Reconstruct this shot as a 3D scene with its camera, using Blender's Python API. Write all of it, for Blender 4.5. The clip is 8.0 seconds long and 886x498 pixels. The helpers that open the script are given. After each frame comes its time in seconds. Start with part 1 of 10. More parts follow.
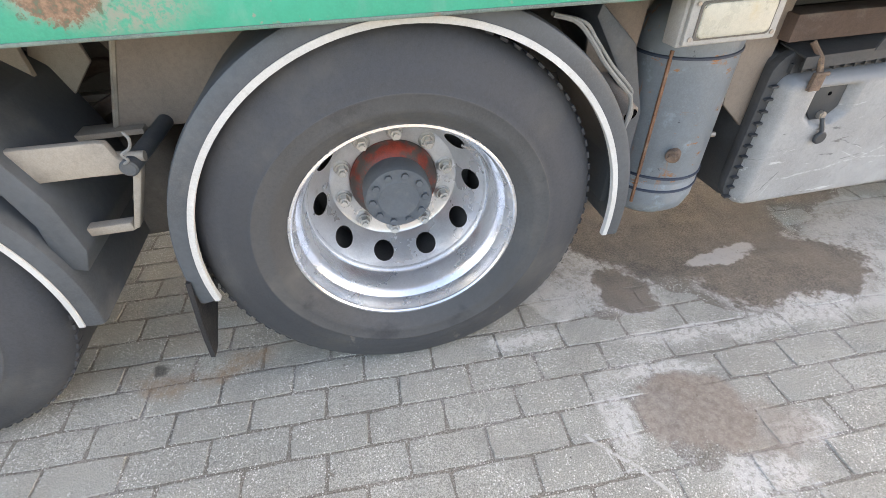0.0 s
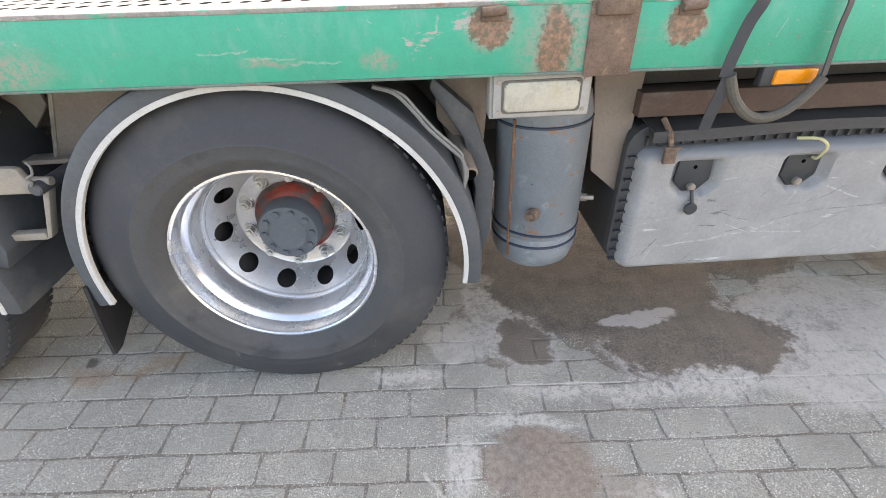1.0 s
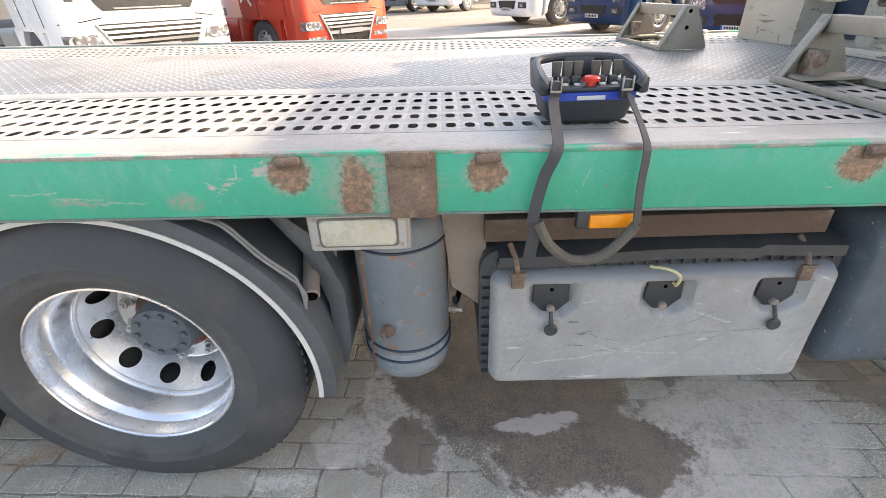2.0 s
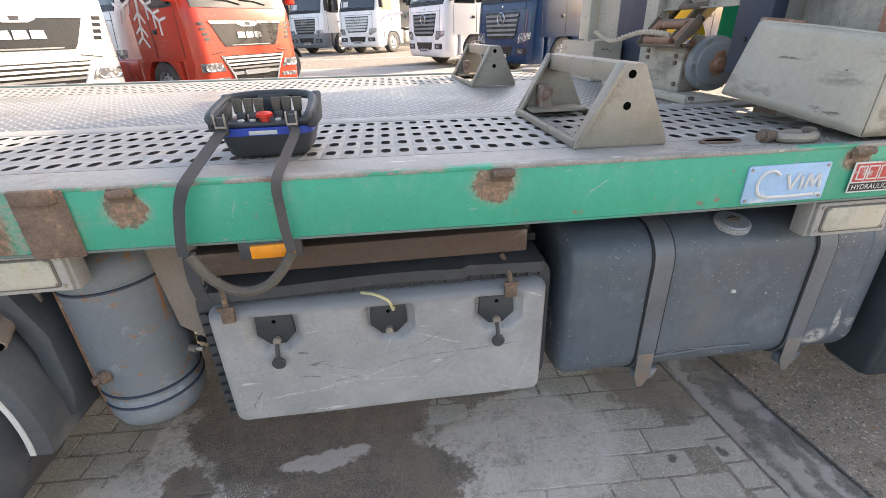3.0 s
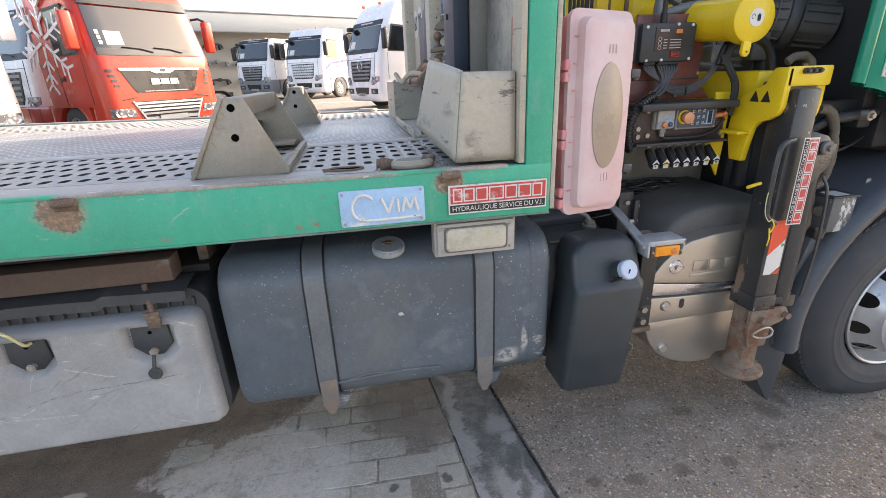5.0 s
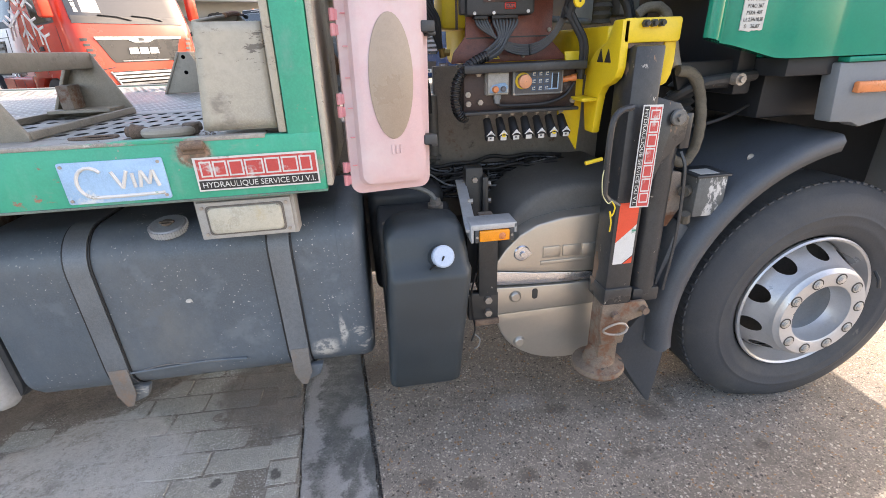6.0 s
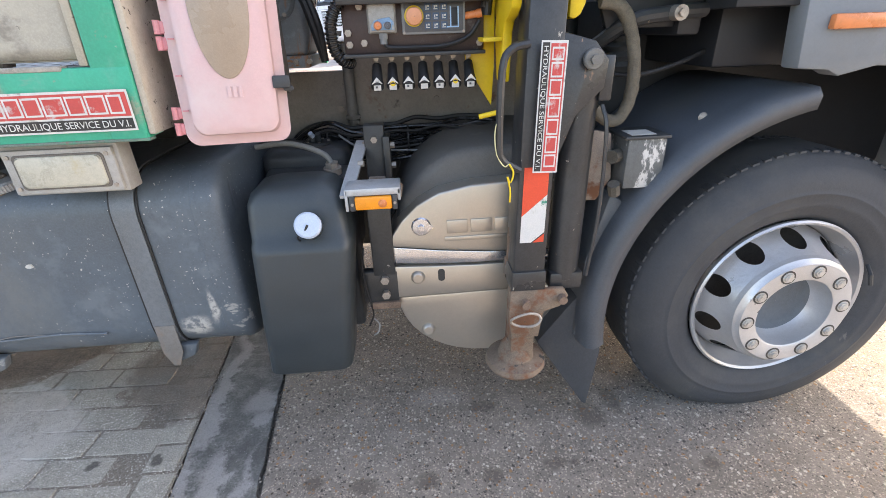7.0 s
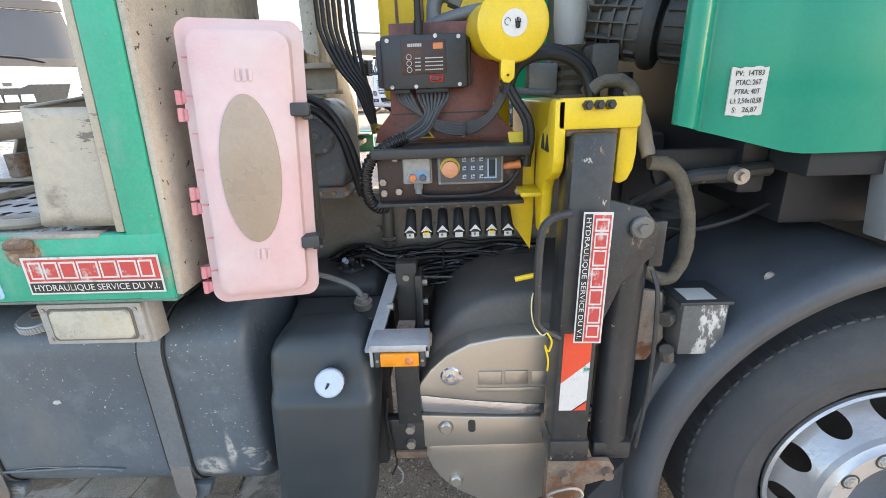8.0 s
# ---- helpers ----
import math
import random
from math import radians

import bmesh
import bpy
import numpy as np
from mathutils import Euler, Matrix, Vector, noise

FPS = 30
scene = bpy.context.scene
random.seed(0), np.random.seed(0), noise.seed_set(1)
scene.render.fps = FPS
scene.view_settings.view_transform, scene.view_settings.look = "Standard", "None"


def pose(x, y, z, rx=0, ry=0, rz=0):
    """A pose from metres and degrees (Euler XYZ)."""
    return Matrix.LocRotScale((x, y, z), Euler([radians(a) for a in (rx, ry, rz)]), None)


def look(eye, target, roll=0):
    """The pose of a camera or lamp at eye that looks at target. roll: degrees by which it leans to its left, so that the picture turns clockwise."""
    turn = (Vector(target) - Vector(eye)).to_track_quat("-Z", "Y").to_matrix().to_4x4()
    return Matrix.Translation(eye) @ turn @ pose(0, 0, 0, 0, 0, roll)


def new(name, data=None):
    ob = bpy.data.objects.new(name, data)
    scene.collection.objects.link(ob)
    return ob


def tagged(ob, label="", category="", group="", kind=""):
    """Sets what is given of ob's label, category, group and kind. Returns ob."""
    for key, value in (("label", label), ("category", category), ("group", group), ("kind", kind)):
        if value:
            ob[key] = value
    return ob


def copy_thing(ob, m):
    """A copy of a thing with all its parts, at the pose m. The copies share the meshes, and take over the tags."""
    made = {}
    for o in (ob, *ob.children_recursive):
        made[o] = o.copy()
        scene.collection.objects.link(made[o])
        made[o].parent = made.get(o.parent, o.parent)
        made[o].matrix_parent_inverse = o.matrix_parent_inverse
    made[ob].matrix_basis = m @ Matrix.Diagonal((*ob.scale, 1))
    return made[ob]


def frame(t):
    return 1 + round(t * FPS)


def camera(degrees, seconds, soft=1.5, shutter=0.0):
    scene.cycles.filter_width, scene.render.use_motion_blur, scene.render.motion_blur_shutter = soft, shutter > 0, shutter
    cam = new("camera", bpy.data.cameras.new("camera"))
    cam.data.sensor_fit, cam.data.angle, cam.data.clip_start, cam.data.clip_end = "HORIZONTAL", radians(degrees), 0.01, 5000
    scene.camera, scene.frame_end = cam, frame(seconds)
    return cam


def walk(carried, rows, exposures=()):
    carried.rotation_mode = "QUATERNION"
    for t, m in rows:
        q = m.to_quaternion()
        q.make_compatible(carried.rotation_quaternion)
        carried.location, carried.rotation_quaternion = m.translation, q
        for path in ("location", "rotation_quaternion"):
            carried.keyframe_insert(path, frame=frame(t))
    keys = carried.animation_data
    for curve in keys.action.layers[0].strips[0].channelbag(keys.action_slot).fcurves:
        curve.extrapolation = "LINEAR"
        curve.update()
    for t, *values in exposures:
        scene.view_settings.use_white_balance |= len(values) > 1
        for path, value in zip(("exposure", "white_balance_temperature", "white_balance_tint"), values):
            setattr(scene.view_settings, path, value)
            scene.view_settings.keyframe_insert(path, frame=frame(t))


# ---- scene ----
cam = camera(88.9, 8.0, soft=0.75)
PATH = [
    (0, (-0.178, -0.906, 1.264), (0.114, 0.608, -0.01), -2.4),
    (0.5, (0.184, -1.006, 1.276), (0.366, 0.581, 0.072), -2.4),
    (1, (0.389, -1.077, 1.324), (0.445, 0.57, 0.192), -2.3),
    (1.2, (0.463, -1.079, 1.34), (0.483, 0.592, 0.241), -2.2),
    (2.3, (1.075, -0.924, 1.537), (1.055, 0.825, 0.568), -2.0),
    (2.5, (1.194, -0.96, 1.537), (1.216, 0.799, 0.586), -1.8),
    (3, (1.573, -1.014, 1.486), (1.772, 0.774, 0.613), -1.9),
    (3.5, (1.94, -0.897, 1.548), (2.231, 0.92, 0.766), -2.2),
    (4, (2.009, -0.9, 1.599), (2.286, 0.932, 0.847), -2.2),
    (4.5, (2.161, -1.097, 1.462), (2.463, 0.739, 0.727), -2.0),
    (5, (2.527, -1.209, 1.432), (2.865, 0.627, 0.713), -2.2),
    (5.2, (2.68, -1.196, 1.421), (3.016, 0.641, 0.706), -2.3),
    (6.3, (3.359, -1.155, 1.306), (3.576, 0.636, 0.443), -2.2),
    (6.5, (3.448, -1.142, 1.258), (3.645, 0.643, 0.378), -2.2),
    (7, (3.633, -1.032, 1.234), (3.75, 0.763, 0.358), -2.1),
    (7.5, (3.668, -0.926, 1.307), (3.692, 0.901, 0.493), -2.2),
    (8, (3.674, -0.866, 1.437), (3.614, 1.023, 0.783), -2.2),
]
walk(cam, [(t, look(eye, target, roll)) for t, eye, target, roll in PATH],
     exposures=[(0.0, 2.68, 8000, 16), (1.0, 2.48, 7900, 16.5), (2.5, 2.1, 7800, 15), (3.5, 1.95, 7700, 16), (4.5, 1.85, 7700, 16), (5.0, 2.02, 7600, 17), (6.5, 2.38, 7500, 18), (8.0, 2.45, 7300, 12)])
# ---- light ----
world = bpy.data.worlds.new("sky")
scene.world = world
world.use_nodes = True
wn = world.node_tree.nodes
sky = wn.new("ShaderNodeTexSky")
sky.sky_type, sky.sun_disc = "NISHITA", False
SUN_AZ, SUN_EL = 69.0, 26.0
sky.sun_elevation, sky.sun_rotation = radians(SUN_EL), radians(SUN_AZ)
sky.air_density, sky.dust_density, sky.ozone_density = 1.0, 3.0, 1.0
wn["Background"].inputs["Strength"].default_value = 0.15
world.node_tree.links.new(sky.outputs["Color"], wn["Background"].inputs["Color"])
sun = new("sun", bpy.data.lights.new("sun", "SUN"))
sun.data.energy, sun.data.angle, sun.data.color = 3.0, radians(0.6), (1.0, 0.93, 0.84)
_az, _el = radians(SUN_AZ), radians(SUN_EL)
sun.matrix_world = look((math.sin(_az) * math.cos(_el) * 30, math.cos(_az) * math.cos(_el) * 30, math.sin(_el) * 30), (0, 0, 0))


# ---- materials ----
class Nodes:
    """Short forms for building a material's nodes."""

    def __init__(self, name, made=None):
        self.m = made or bpy.data.materials.new(name)
        self.m.use_nodes = True
        self.t = self.m.node_tree
        self.b = self.t.nodes["Principled BSDF"]
        self.pos = self.t.nodes.new("ShaderNodeTexCoord").outputs["Object"]

    def link(self, a, b):
        self.t.links.new(a, b)

    def put(self, sock, v):
        if isinstance(v, bpy.types.NodeSocket):
            self.link(v, sock)
        else:
            sock.default_value = v

    def mapping(self, scale=(1, 1, 1), rot=(0, 0, 0), loc=(0, 0, 0), src=None):
        n = self.t.nodes.new("ShaderNodeMapping")
        n.inputs["Scale"].default_value, n.inputs["Rotation"].default_value, n.inputs["Location"].default_value = scale, rot, loc
        self.link(src or self.pos, n.inputs["Vector"])
        return n.outputs["Vector"]

    def noise(self, scale, detail=5.0, rough=0.6, vec=None):
        n = self.t.nodes.new("ShaderNodeTexNoise")
        n.inputs["Scale"].default_value, n.inputs["Detail"].default_value, n.inputs["Roughness"].default_value = scale, detail, rough
        self.link(vec or self.pos, n.inputs["Vector"])
        return n.outputs["Fac"]

    def voronoi(self, scale, vec=None, feature="F1", out="Distance"):
        n = self.t.nodes.new("ShaderNodeTexVoronoi")
        n.feature = feature
        n.inputs["Scale"].default_value = scale
        self.link(vec or self.pos, n.inputs["Vector"])
        return n.outputs[out]

    def math(self, op, a, b=0.5):
        n = self.t.nodes.new("ShaderNodeMath")
        n.operation = op
        self.put(n.inputs[0], a)
        self.put(n.inputs[1], b)
        return n.outputs[0]

    def step(self, v, lo, hi, a=0.0, b=1.0):
        n = self.t.nodes.new("ShaderNodeMapRange")
        n.interpolation_type = "SMOOTHSTEP"
        self.put(n.inputs[0], v)
        for i, x in enumerate((lo, hi, a, b)):
            n.inputs[i + 1].default_value = x
        return n.outputs[0]

    def mix(self, f, a, b, mode="MIX"):
        n = self.t.nodes.new("ShaderNodeMix")
        n.data_type, n.blend_type = "RGBA", mode
        self.put(n.inputs[0], f)
        self.put(n.inputs[6], a if isinstance(a, bpy.types.NodeSocket) else (*a[:3], 1))
        self.put(n.inputs[7], b if isinstance(b, bpy.types.NodeSocket) else (*b[:3], 1))
        return n.outputs[2]

    def mixf(self, f, a, b):
        n = self.t.nodes.new("ShaderNodeMix")
        self.put(n.inputs[0], f)
        self.put(n.inputs[2], a)
        self.put(n.inputs[3], b)
        return n.outputs[0]

    def bump(self, h, strength, dist, prev=None):
        n = self.t.nodes.new("ShaderNodeBump")
        n.inputs["Strength"].default_value, n.inputs["Distance"].default_value = strength, dist
        self.link(h, n.inputs["Height"])
        if prev:
            self.link(prev, n.inputs["Normal"])
        return n.outputs["Normal"]

    def done(self, color, rough, metal=0.0, normal=None):
        self.put(self.b.inputs["Base Color"], color if isinstance(color, bpy.types.NodeSocket) else (*color[:3], 1))
        self.put(self.b.inputs["Roughness"], rough)
        self.put(self.b.inputs["Metallic"], metal)
        if normal:
            self.link(normal, self.b.inputs["Normal"])
        return self.m


def shade(c, k):
    return tuple(min(1.0, x * k) for x in c[:3])


def mat(name, color, rough=0.6, metal=0.0, var=0.18, scale=3.0, bump=0.15, bscale=90.0, layers=(), random_tint=0.0):
    """A worn surface: colour varied at two scales, fine relief, and layers (colour, scale, from, to, stretch, roughness) of rust, chips or dust."""
    n = Nodes(name)
    big, fine = n.noise(scale), n.noise(bscale, 4.0)
    c = n.mix(n.step(big, 0.3, 0.7), shade(color, 1 - var), shade(color, 1 + var))
    c = n.mix(n.step(fine, 0.3, 0.75, 0.0, 0.4), c, shade(color, 1 - 2 * var))
    c = n.mix(n.step(n.noise(bscale * 3.0 + 60.0, 3.0, 0.7), 0.4, 0.66, 0.0, 0.5), c, shade(color, 1 + 1.3 * var))
    r = n.step(big, 0.25, 0.75, max(0.05, rough - 0.1), min(1.0, rough + 0.1))
    me = metal
    h = fine
    for i, (lc, ls, lo, hi, st, lr) in enumerate(layers):
        v = n.mapping(scale=st, loc=(3.1 * i + 1.7, 0.4 * i, 5.3 * i))
        f = n.step(n.noise(ls, 7.0, 0.68, v), lo, hi)
        c = n.mix(f, c, n.mix(big, shade(lc, 0.7), shade(lc, 1.25)))
        r = n.mixf(f, r, lr)
        me = n.mixf(f, me, 0.0)
    if random_tint:
        info = n.t.nodes.new("ShaderNodeObjectInfo")
        k = n.step(info.outputs["Random"], 0.0, 1.0, 1 - random_tint, 1 + random_tint)
        comb = n.t.nodes.new("ShaderNodeCombineColor")
        for i in range(3):
            n.link(k, comb.inputs[i])
        c = n.mix(1.0, c, comb.outputs[0], "MULTIPLY")
    return n.done(c, r, me, n.bump(h, bump, 0.004))


ONE = (1, 1, 1)
RUST = (0.17, 0.075, 0.04)
RUSTL = (0.33, 0.16, 0.075)
DUST = (0.42, 0.38, 0.33)
M_green = mat("green_paint", (0.02, 0.335, 0.215), 0.5, var=0.1, scale=2.0, bump=0.08, bscale=40,
              layers=(((0.12, 0.36, 0.27), 9.0, 0.5, 0.75, (1, 1, 0.5), 0.6), ((0.36, 0.35, 0.31), 11.0, 0.635, 0.68, (0.5, 1, 1.2), 0.7), ((0.30, 0.17, 0.12), 9.0, 0.67, 0.70, (0.8, 1, 1.2), 0.85)))
M_greencab = mat("green_cab_paint", (0.0, 0.23, 0.15), 0.16, var=0.06, scale=1.5, bump=0.02, bscale=30)
M_greencab.node_tree.nodes["Principled BSDF"].inputs["Specular IOR Level"].default_value = 0.3
M_lip = mat("worn_edge_paint", (0.27, 0.255, 0.225), 0.6, var=0.3, scale=9,
            layers=(((0.23, 0.15, 0.115), 9.0, 0.57, 0.64, (0.35, 1, 1), 0.9), ((0.02, 0.33, 0.2), 9.0, 0.53, 0.58, (0.4, 1, 1), 0.5), ((0.58, 0.55, 0.5), 40.0, 0.61, 0.66, (0.25, 1, 1), 0.7)))
M_rust = mat("rusty_steel", (0.165, 0.112, 0.082), 0.9, var=0.4, scale=14, bump=0.5, bscale=120, layers=(((0.3, 0.2, 0.13), 20, 0.55, 0.65, ONE, 0.95),))
M_rustfoot = mat("brown_rusted_foot", (0.185, 0.135, 0.098), 0.85, var=0.3, scale=9, bump=0.4, bscale=90, layers=((RUST, 10.0, 0.5, 0.62, ONE, 0.9), ((0.05, 0.045, 0.04), 16.0, 0.62, 0.68, ONE, 0.8), ((0.3, 0.24, 0.18), 18.0, 0.62, 0.7, ONE, 0.9)))
M_rustpaint = mat("rusted_grey_paint", (0.25, 0.2, 0.16), 0.75, var=0.25, scale=5, layers=((RUST, 9.0, 0.5, 0.62, ONE, 0.9), (DUST, 4.0, 0.55, 0.75, ONE, 0.95)))
M_brownbeam = mat("brown_primer_steel", (0.105, 0.07, 0.055), 0.85, var=0.25, scale=5, layers=((DUST, 4.0, 0.5, 0.8, (0.5, 1, 1), 0.95),))
M_beige = mat("dusty_beige_frame", (0.33, 0.29, 0.24), 0.8, var=0.15, scale=3, layers=((RUSTL, 7.0, 0.62, 0.75, ONE, 0.9), ((0.16, 0.14, 0.12), 3.0, 0.55, 0.8, ONE, 0.9)))
M_steel = mat("worn_bed_steel", (0.35, 0.338, 0.31), 0.55, metal=0.4, var=0.18, scale=3.0, bump=0.08, bscale=50,
              layers=(((0.26, 0.215, 0.165), 6.0, 0.58, 0.72, (0.6, 1, 1), 0.8), ((0.55, 0.54, 0.52), 14.0, 0.62, 0.68, (0.3, 1, 1), 0.5), ((0.3, 0.29, 0.27), 2.4, 0.55, 0.75, (0.5, 1, 1), 0.6),))
M_sheet = mat("galvanised_sheet", (0.28, 0.265, 0.235), 0.58, metal=0.3, var=0.16, scale=3.0, bump=0.06, bscale=60,
              layers=(((0.16, 0.15, 0.14), 5.0, 0.63, 0.69, (1, 0.35, 1.6), 0.7), ((0.24, 0.19, 0.14), 2.6, 0.6, 0.8, ONE, 0.8)))
M_rubber = mat("tyre_rubber", (0.045, 0.048, 0.054), 0.7, var=0.2, scale=4, bump=0.2, bscale=120, layers=(((0.10, 0.097, 0.09), 3.0, 0.45, 0.8, ONE, 0.9), ((0.14, 0.13, 0.12), 14.0, 0.66, 0.72, (1, 1, 0.4), 0.9)))
M_plastic = mat("black_plastic", (0.034, 0.038, 0.042), 0.5, var=0.25, scale=5, bump=0.12, bscale=160, layers=(((0.085, 0.085, 0.08), 4.0, 0.5, 0.85, ONE, 0.75),))
M_guard = mat("grey_black_mudguard", (0.068, 0.077, 0.086), 0.5, var=0.2, scale=4, bump=0.1, bscale=60, layers=(((0.2, 0.19, 0.175), 3.5, 0.52, 0.85, ONE, 0.8),))
M_white = mat("white_edge", (0.54, 0.535, 0.515), 0.55, var=0.12, scale=6, layers=(((0.3, 0.27, 0.22), 12.0, 0.6, 0.75, ONE, 0.8),))
M_alu = mat("bright_aluminium_rim", (0.78, 0.79, 0.81), 0.24, metal=0.85, var=0.08, scale=5, bump=0.03, bscale=120, layers=(((0.36, 0.33, 0.29), 6.0, 0.58, 0.8, ONE, 0.6), ((0.2, 0.15, 0.11), 14.0, 0.68, 0.74, ONE, 0.8)))
M_disc = mat("dull_aluminium_disc", (0.62, 0.62, 0.625), 0.32, metal=0.65, var=0.12, scale=6, layers=(((0.34, 0.29, 0.25), 7.0, 0.62, 0.82, ONE, 0.7),))
M_silver = mat("silver_painted_wheel", (0.492, 0.492, 0.500), 0.35, metal=0.5, var=0.08, scale=6, layers=(((0.25, 0.22, 0.19), 8.0, 0.6, 0.8, ONE, 0.7),))
M_nut = mat("dull_nut", (0.36, 0.32, 0.28), 0.5, metal=0.6, var=0.2, scale=20, layers=((RUST, 30, 0.6, 0.7, ONE, 0.9),))
M_wheelnut = mat("worn_wheel_nut", (0.5, 0.49, 0.47), 0.42, metal=0.7, var=0.2, scale=20, layers=(((0.2, 0.17, 0.14), 24, 0.6, 0.72, ONE, 0.8),))
M_hubred = mat("red_hub_ring", (0.23, 0.032, 0.018), 0.4, var=0.4, scale=18, layers=(((0.075, 0.06, 0.055), 13, 0.44, 0.56, ONE, 0.5), ((0.28, 0.05, 0.02), 30, 0.62, 0.7, ONE, 0.6)))
M_hub = mat("grey_hub_cap", (0.1, 0.115, 0.13), 0.55, var=0.15, scale=10, layers=(((0.2, 0.2, 0.2), 12.0, 0.55, 0.8, ONE, 0.8),))
M_airtank = mat("blue_grey_tank_paint", (0.17, 0.195, 0.215), 0.42, var=0.12, scale=4, bump=0.05, bscale=50,
                layers=((DUST, 2.5, 0.5, 0.9, ONE, 0.8), ((0.24, 0.29, 0.32), 12.0, 0.56, 0.66, ONE, 0.6), (RUSTL, 6.0, 0.58, 0.66, (2.4, 2.4, 0.35), 0.9), (RUSTL, 13.0, 0.60, 0.66, (1, 1, 2.2), 0.9), ((0.06, 0.07, 0.08), 22.0, 0.68, 0.72, ONE, 0.7)))
M_box = mat("scuffed_grey_box", (0.29, 0.287, 0.282), 0.72, var=0.16, scale=5, bump=0.25, bscale=70,
            layers=(((0.36, 0.357, 0.35), 4.0, 0.45, 0.7, ONE, 0.85), ((0.50, 0.497, 0.49), 14.0, 0.62, 0.66, (0.3, 1, 1.3), 0.85), ((0.13, 0.13, 0.13), 9.0, 0.665, 0.69, (0.35, 1, 2.2), 0.8), ((0.16, 0.155, 0.15), 26.0, 0.70, 0.72, (0.25, 1, 1.4), 0.8)))
M_boxdark = mat("black_box_rim", (0.042, 0.044, 0.047), 0.6, var=0.25, scale=8, layers=(((0.12, 0.115, 0.11), 5.0, 0.5, 0.85, ONE, 0.85),))
M_fuel = mat("dark_fuel_tank", (0.085, 0.105, 0.125), 0.45, var=0.16, scale=4, bump=0.06, bscale=50,
             layers=(((0.2, 0.195, 0.18), 2.0, 0.5, 0.9, (1, 1, 0.6), 0.75), ((0.55, 0.53, 0.49), 70.0, 0.665, 0.685, (1, 1, 1), 0.8), ((0.13, 0.15, 0.17), 9.0, 0.56, 0.7, ONE, 0.65), (RUSTL, 3.0, 0.70, 0.8, (1, 1, 0.4), 0.85), ((0.3, 0.3, 0.285), 8.0, 0.645, 0.67, (0.4, 1, 1), 0.75), ((0.045, 0.05, 0.055), 5.0, 0.6, 0.72, (1, 1, 0.3), 0.6)))
M_strapfoot = mat("rusting_strap_end", (0.17, 0.16, 0.15), 0.6, metal=0.2, var=0.2, scale=8, layers=(((0.25, 0.155, 0.1), 7.0, 0.5, 0.7, (1, 1, 0.6), 0.9), ((0.14, 0.16, 0.18), 6.0, 0.55, 0.65, ONE, 0.6)))
M_scuff = mat("scuffed_dark_box", (0.10, 0.105, 0.105), 0.5, var=0.2, scale=8, layers=(((0.5, 0.49, 0.47), 14.0, 0.54, 0.59, (1, 1, 0.5), 0.7), ((0.3, 0.29, 0.27), 40.0, 0.62, 0.66, ONE, 0.8)))
M_strap = mat("worn_strap_steel", (0.15, 0.165, 0.18), 0.5, metal=0.35, var=0.2, scale=5, layers=((RUSTL, 5.0, 0.6, 0.75, (1, 1, 0.5), 0.85),))
M_can = mat("black_polyethylene", (0.032, 0.041, 0.047), 0.42, var=0.15, scale=5, bump=0.1, bscale=200, layers=(((0.07, 0.07, 0.07), 4.0, 0.55, 0.9, ONE, 0.6),))
M_capblue = mat("pale_blue_cap", (0.42, 0.5, 0.62), 0.45, var=0.1)
M_trough = mat("dull_beige_sheet", (0.41, 0.37, 0.30), 0.6, metal=0.15, var=0.14, scale=3.0, bump=0.06, bscale=60,
               layers=(((0.24, 0.215, 0.175), 5.0, 0.56, 0.68, (1, 0.5, 1.6), 0.7), ((0.14, 0.12, 0.10), 24.0, 0.65, 0.69, (1, 0.5, 1), 0.8), ((0.17, 0.15, 0.125), 9.0, 0.61, 0.635, (1, 0.35, 3.0), 0.75), ((0.42, 0.39, 0.33), 13.0, 0.6, 0.72, (1, 0.4, 1.5), 0.7), ((0.2, 0.14, 0.09), 3.0, 0.62, 0.8, ONE, 0.85)))
M_stand = mat("brown_grey_stand_steel", (0.31, 0.272, 0.218), 0.55, metal=0.3, var=0.18, scale=5.0, bump=0.08, bscale=60,
              layers=(((0.17, 0.145, 0.115), 6.0, 0.55, 0.7, ONE, 0.75), ((0.48, 0.46, 0.42), 16.0, 0.64, 0.69, (0.6, 1, 1), 0.6), (RUST, 10.0, 0.68, 0.74, ONE, 0.9)))
M_spotted = mat("speckled_grey_sheet", (0.41, 0.375, 0.315), 0.62, metal=0.1, var=0.2, scale=2.5, bump=0.05, bscale=60,
                layers=(((0.16, 0.15, 0.14), 2.2, 0.5, 0.7, (1, 1, 0.6), 0.8), ((0.05, 0.042, 0.035), 45.0, 0.625, 0.65, ONE, 0.85)))
M_flap = mat("black_flap_rubber", (0.018, 0.018, 0.02), 0.5, var=0.3, scale=10, bump=0.5, bscale=130, layers=(((0.2, 0.19, 0.17), 90.0, 0.72, 0.75, ONE, 0.9),))
M_rubberdust = mat("dusty_bead_rubber", (0.066, 0.067, 0.068), 0.8, var=0.2, scale=5, bump=0.2, bscale=120, layers=(((0.11, 0.106, 0.098), 4.0, 0.5, 0.8, ONE, 0.95), ((0.035, 0.036, 0.04), 5.0, 0.54, 0.7, ONE, 0.75), ((0.17, 0.155, 0.135), 9.0, 0.66, 0.74, ONE, 0.95)))
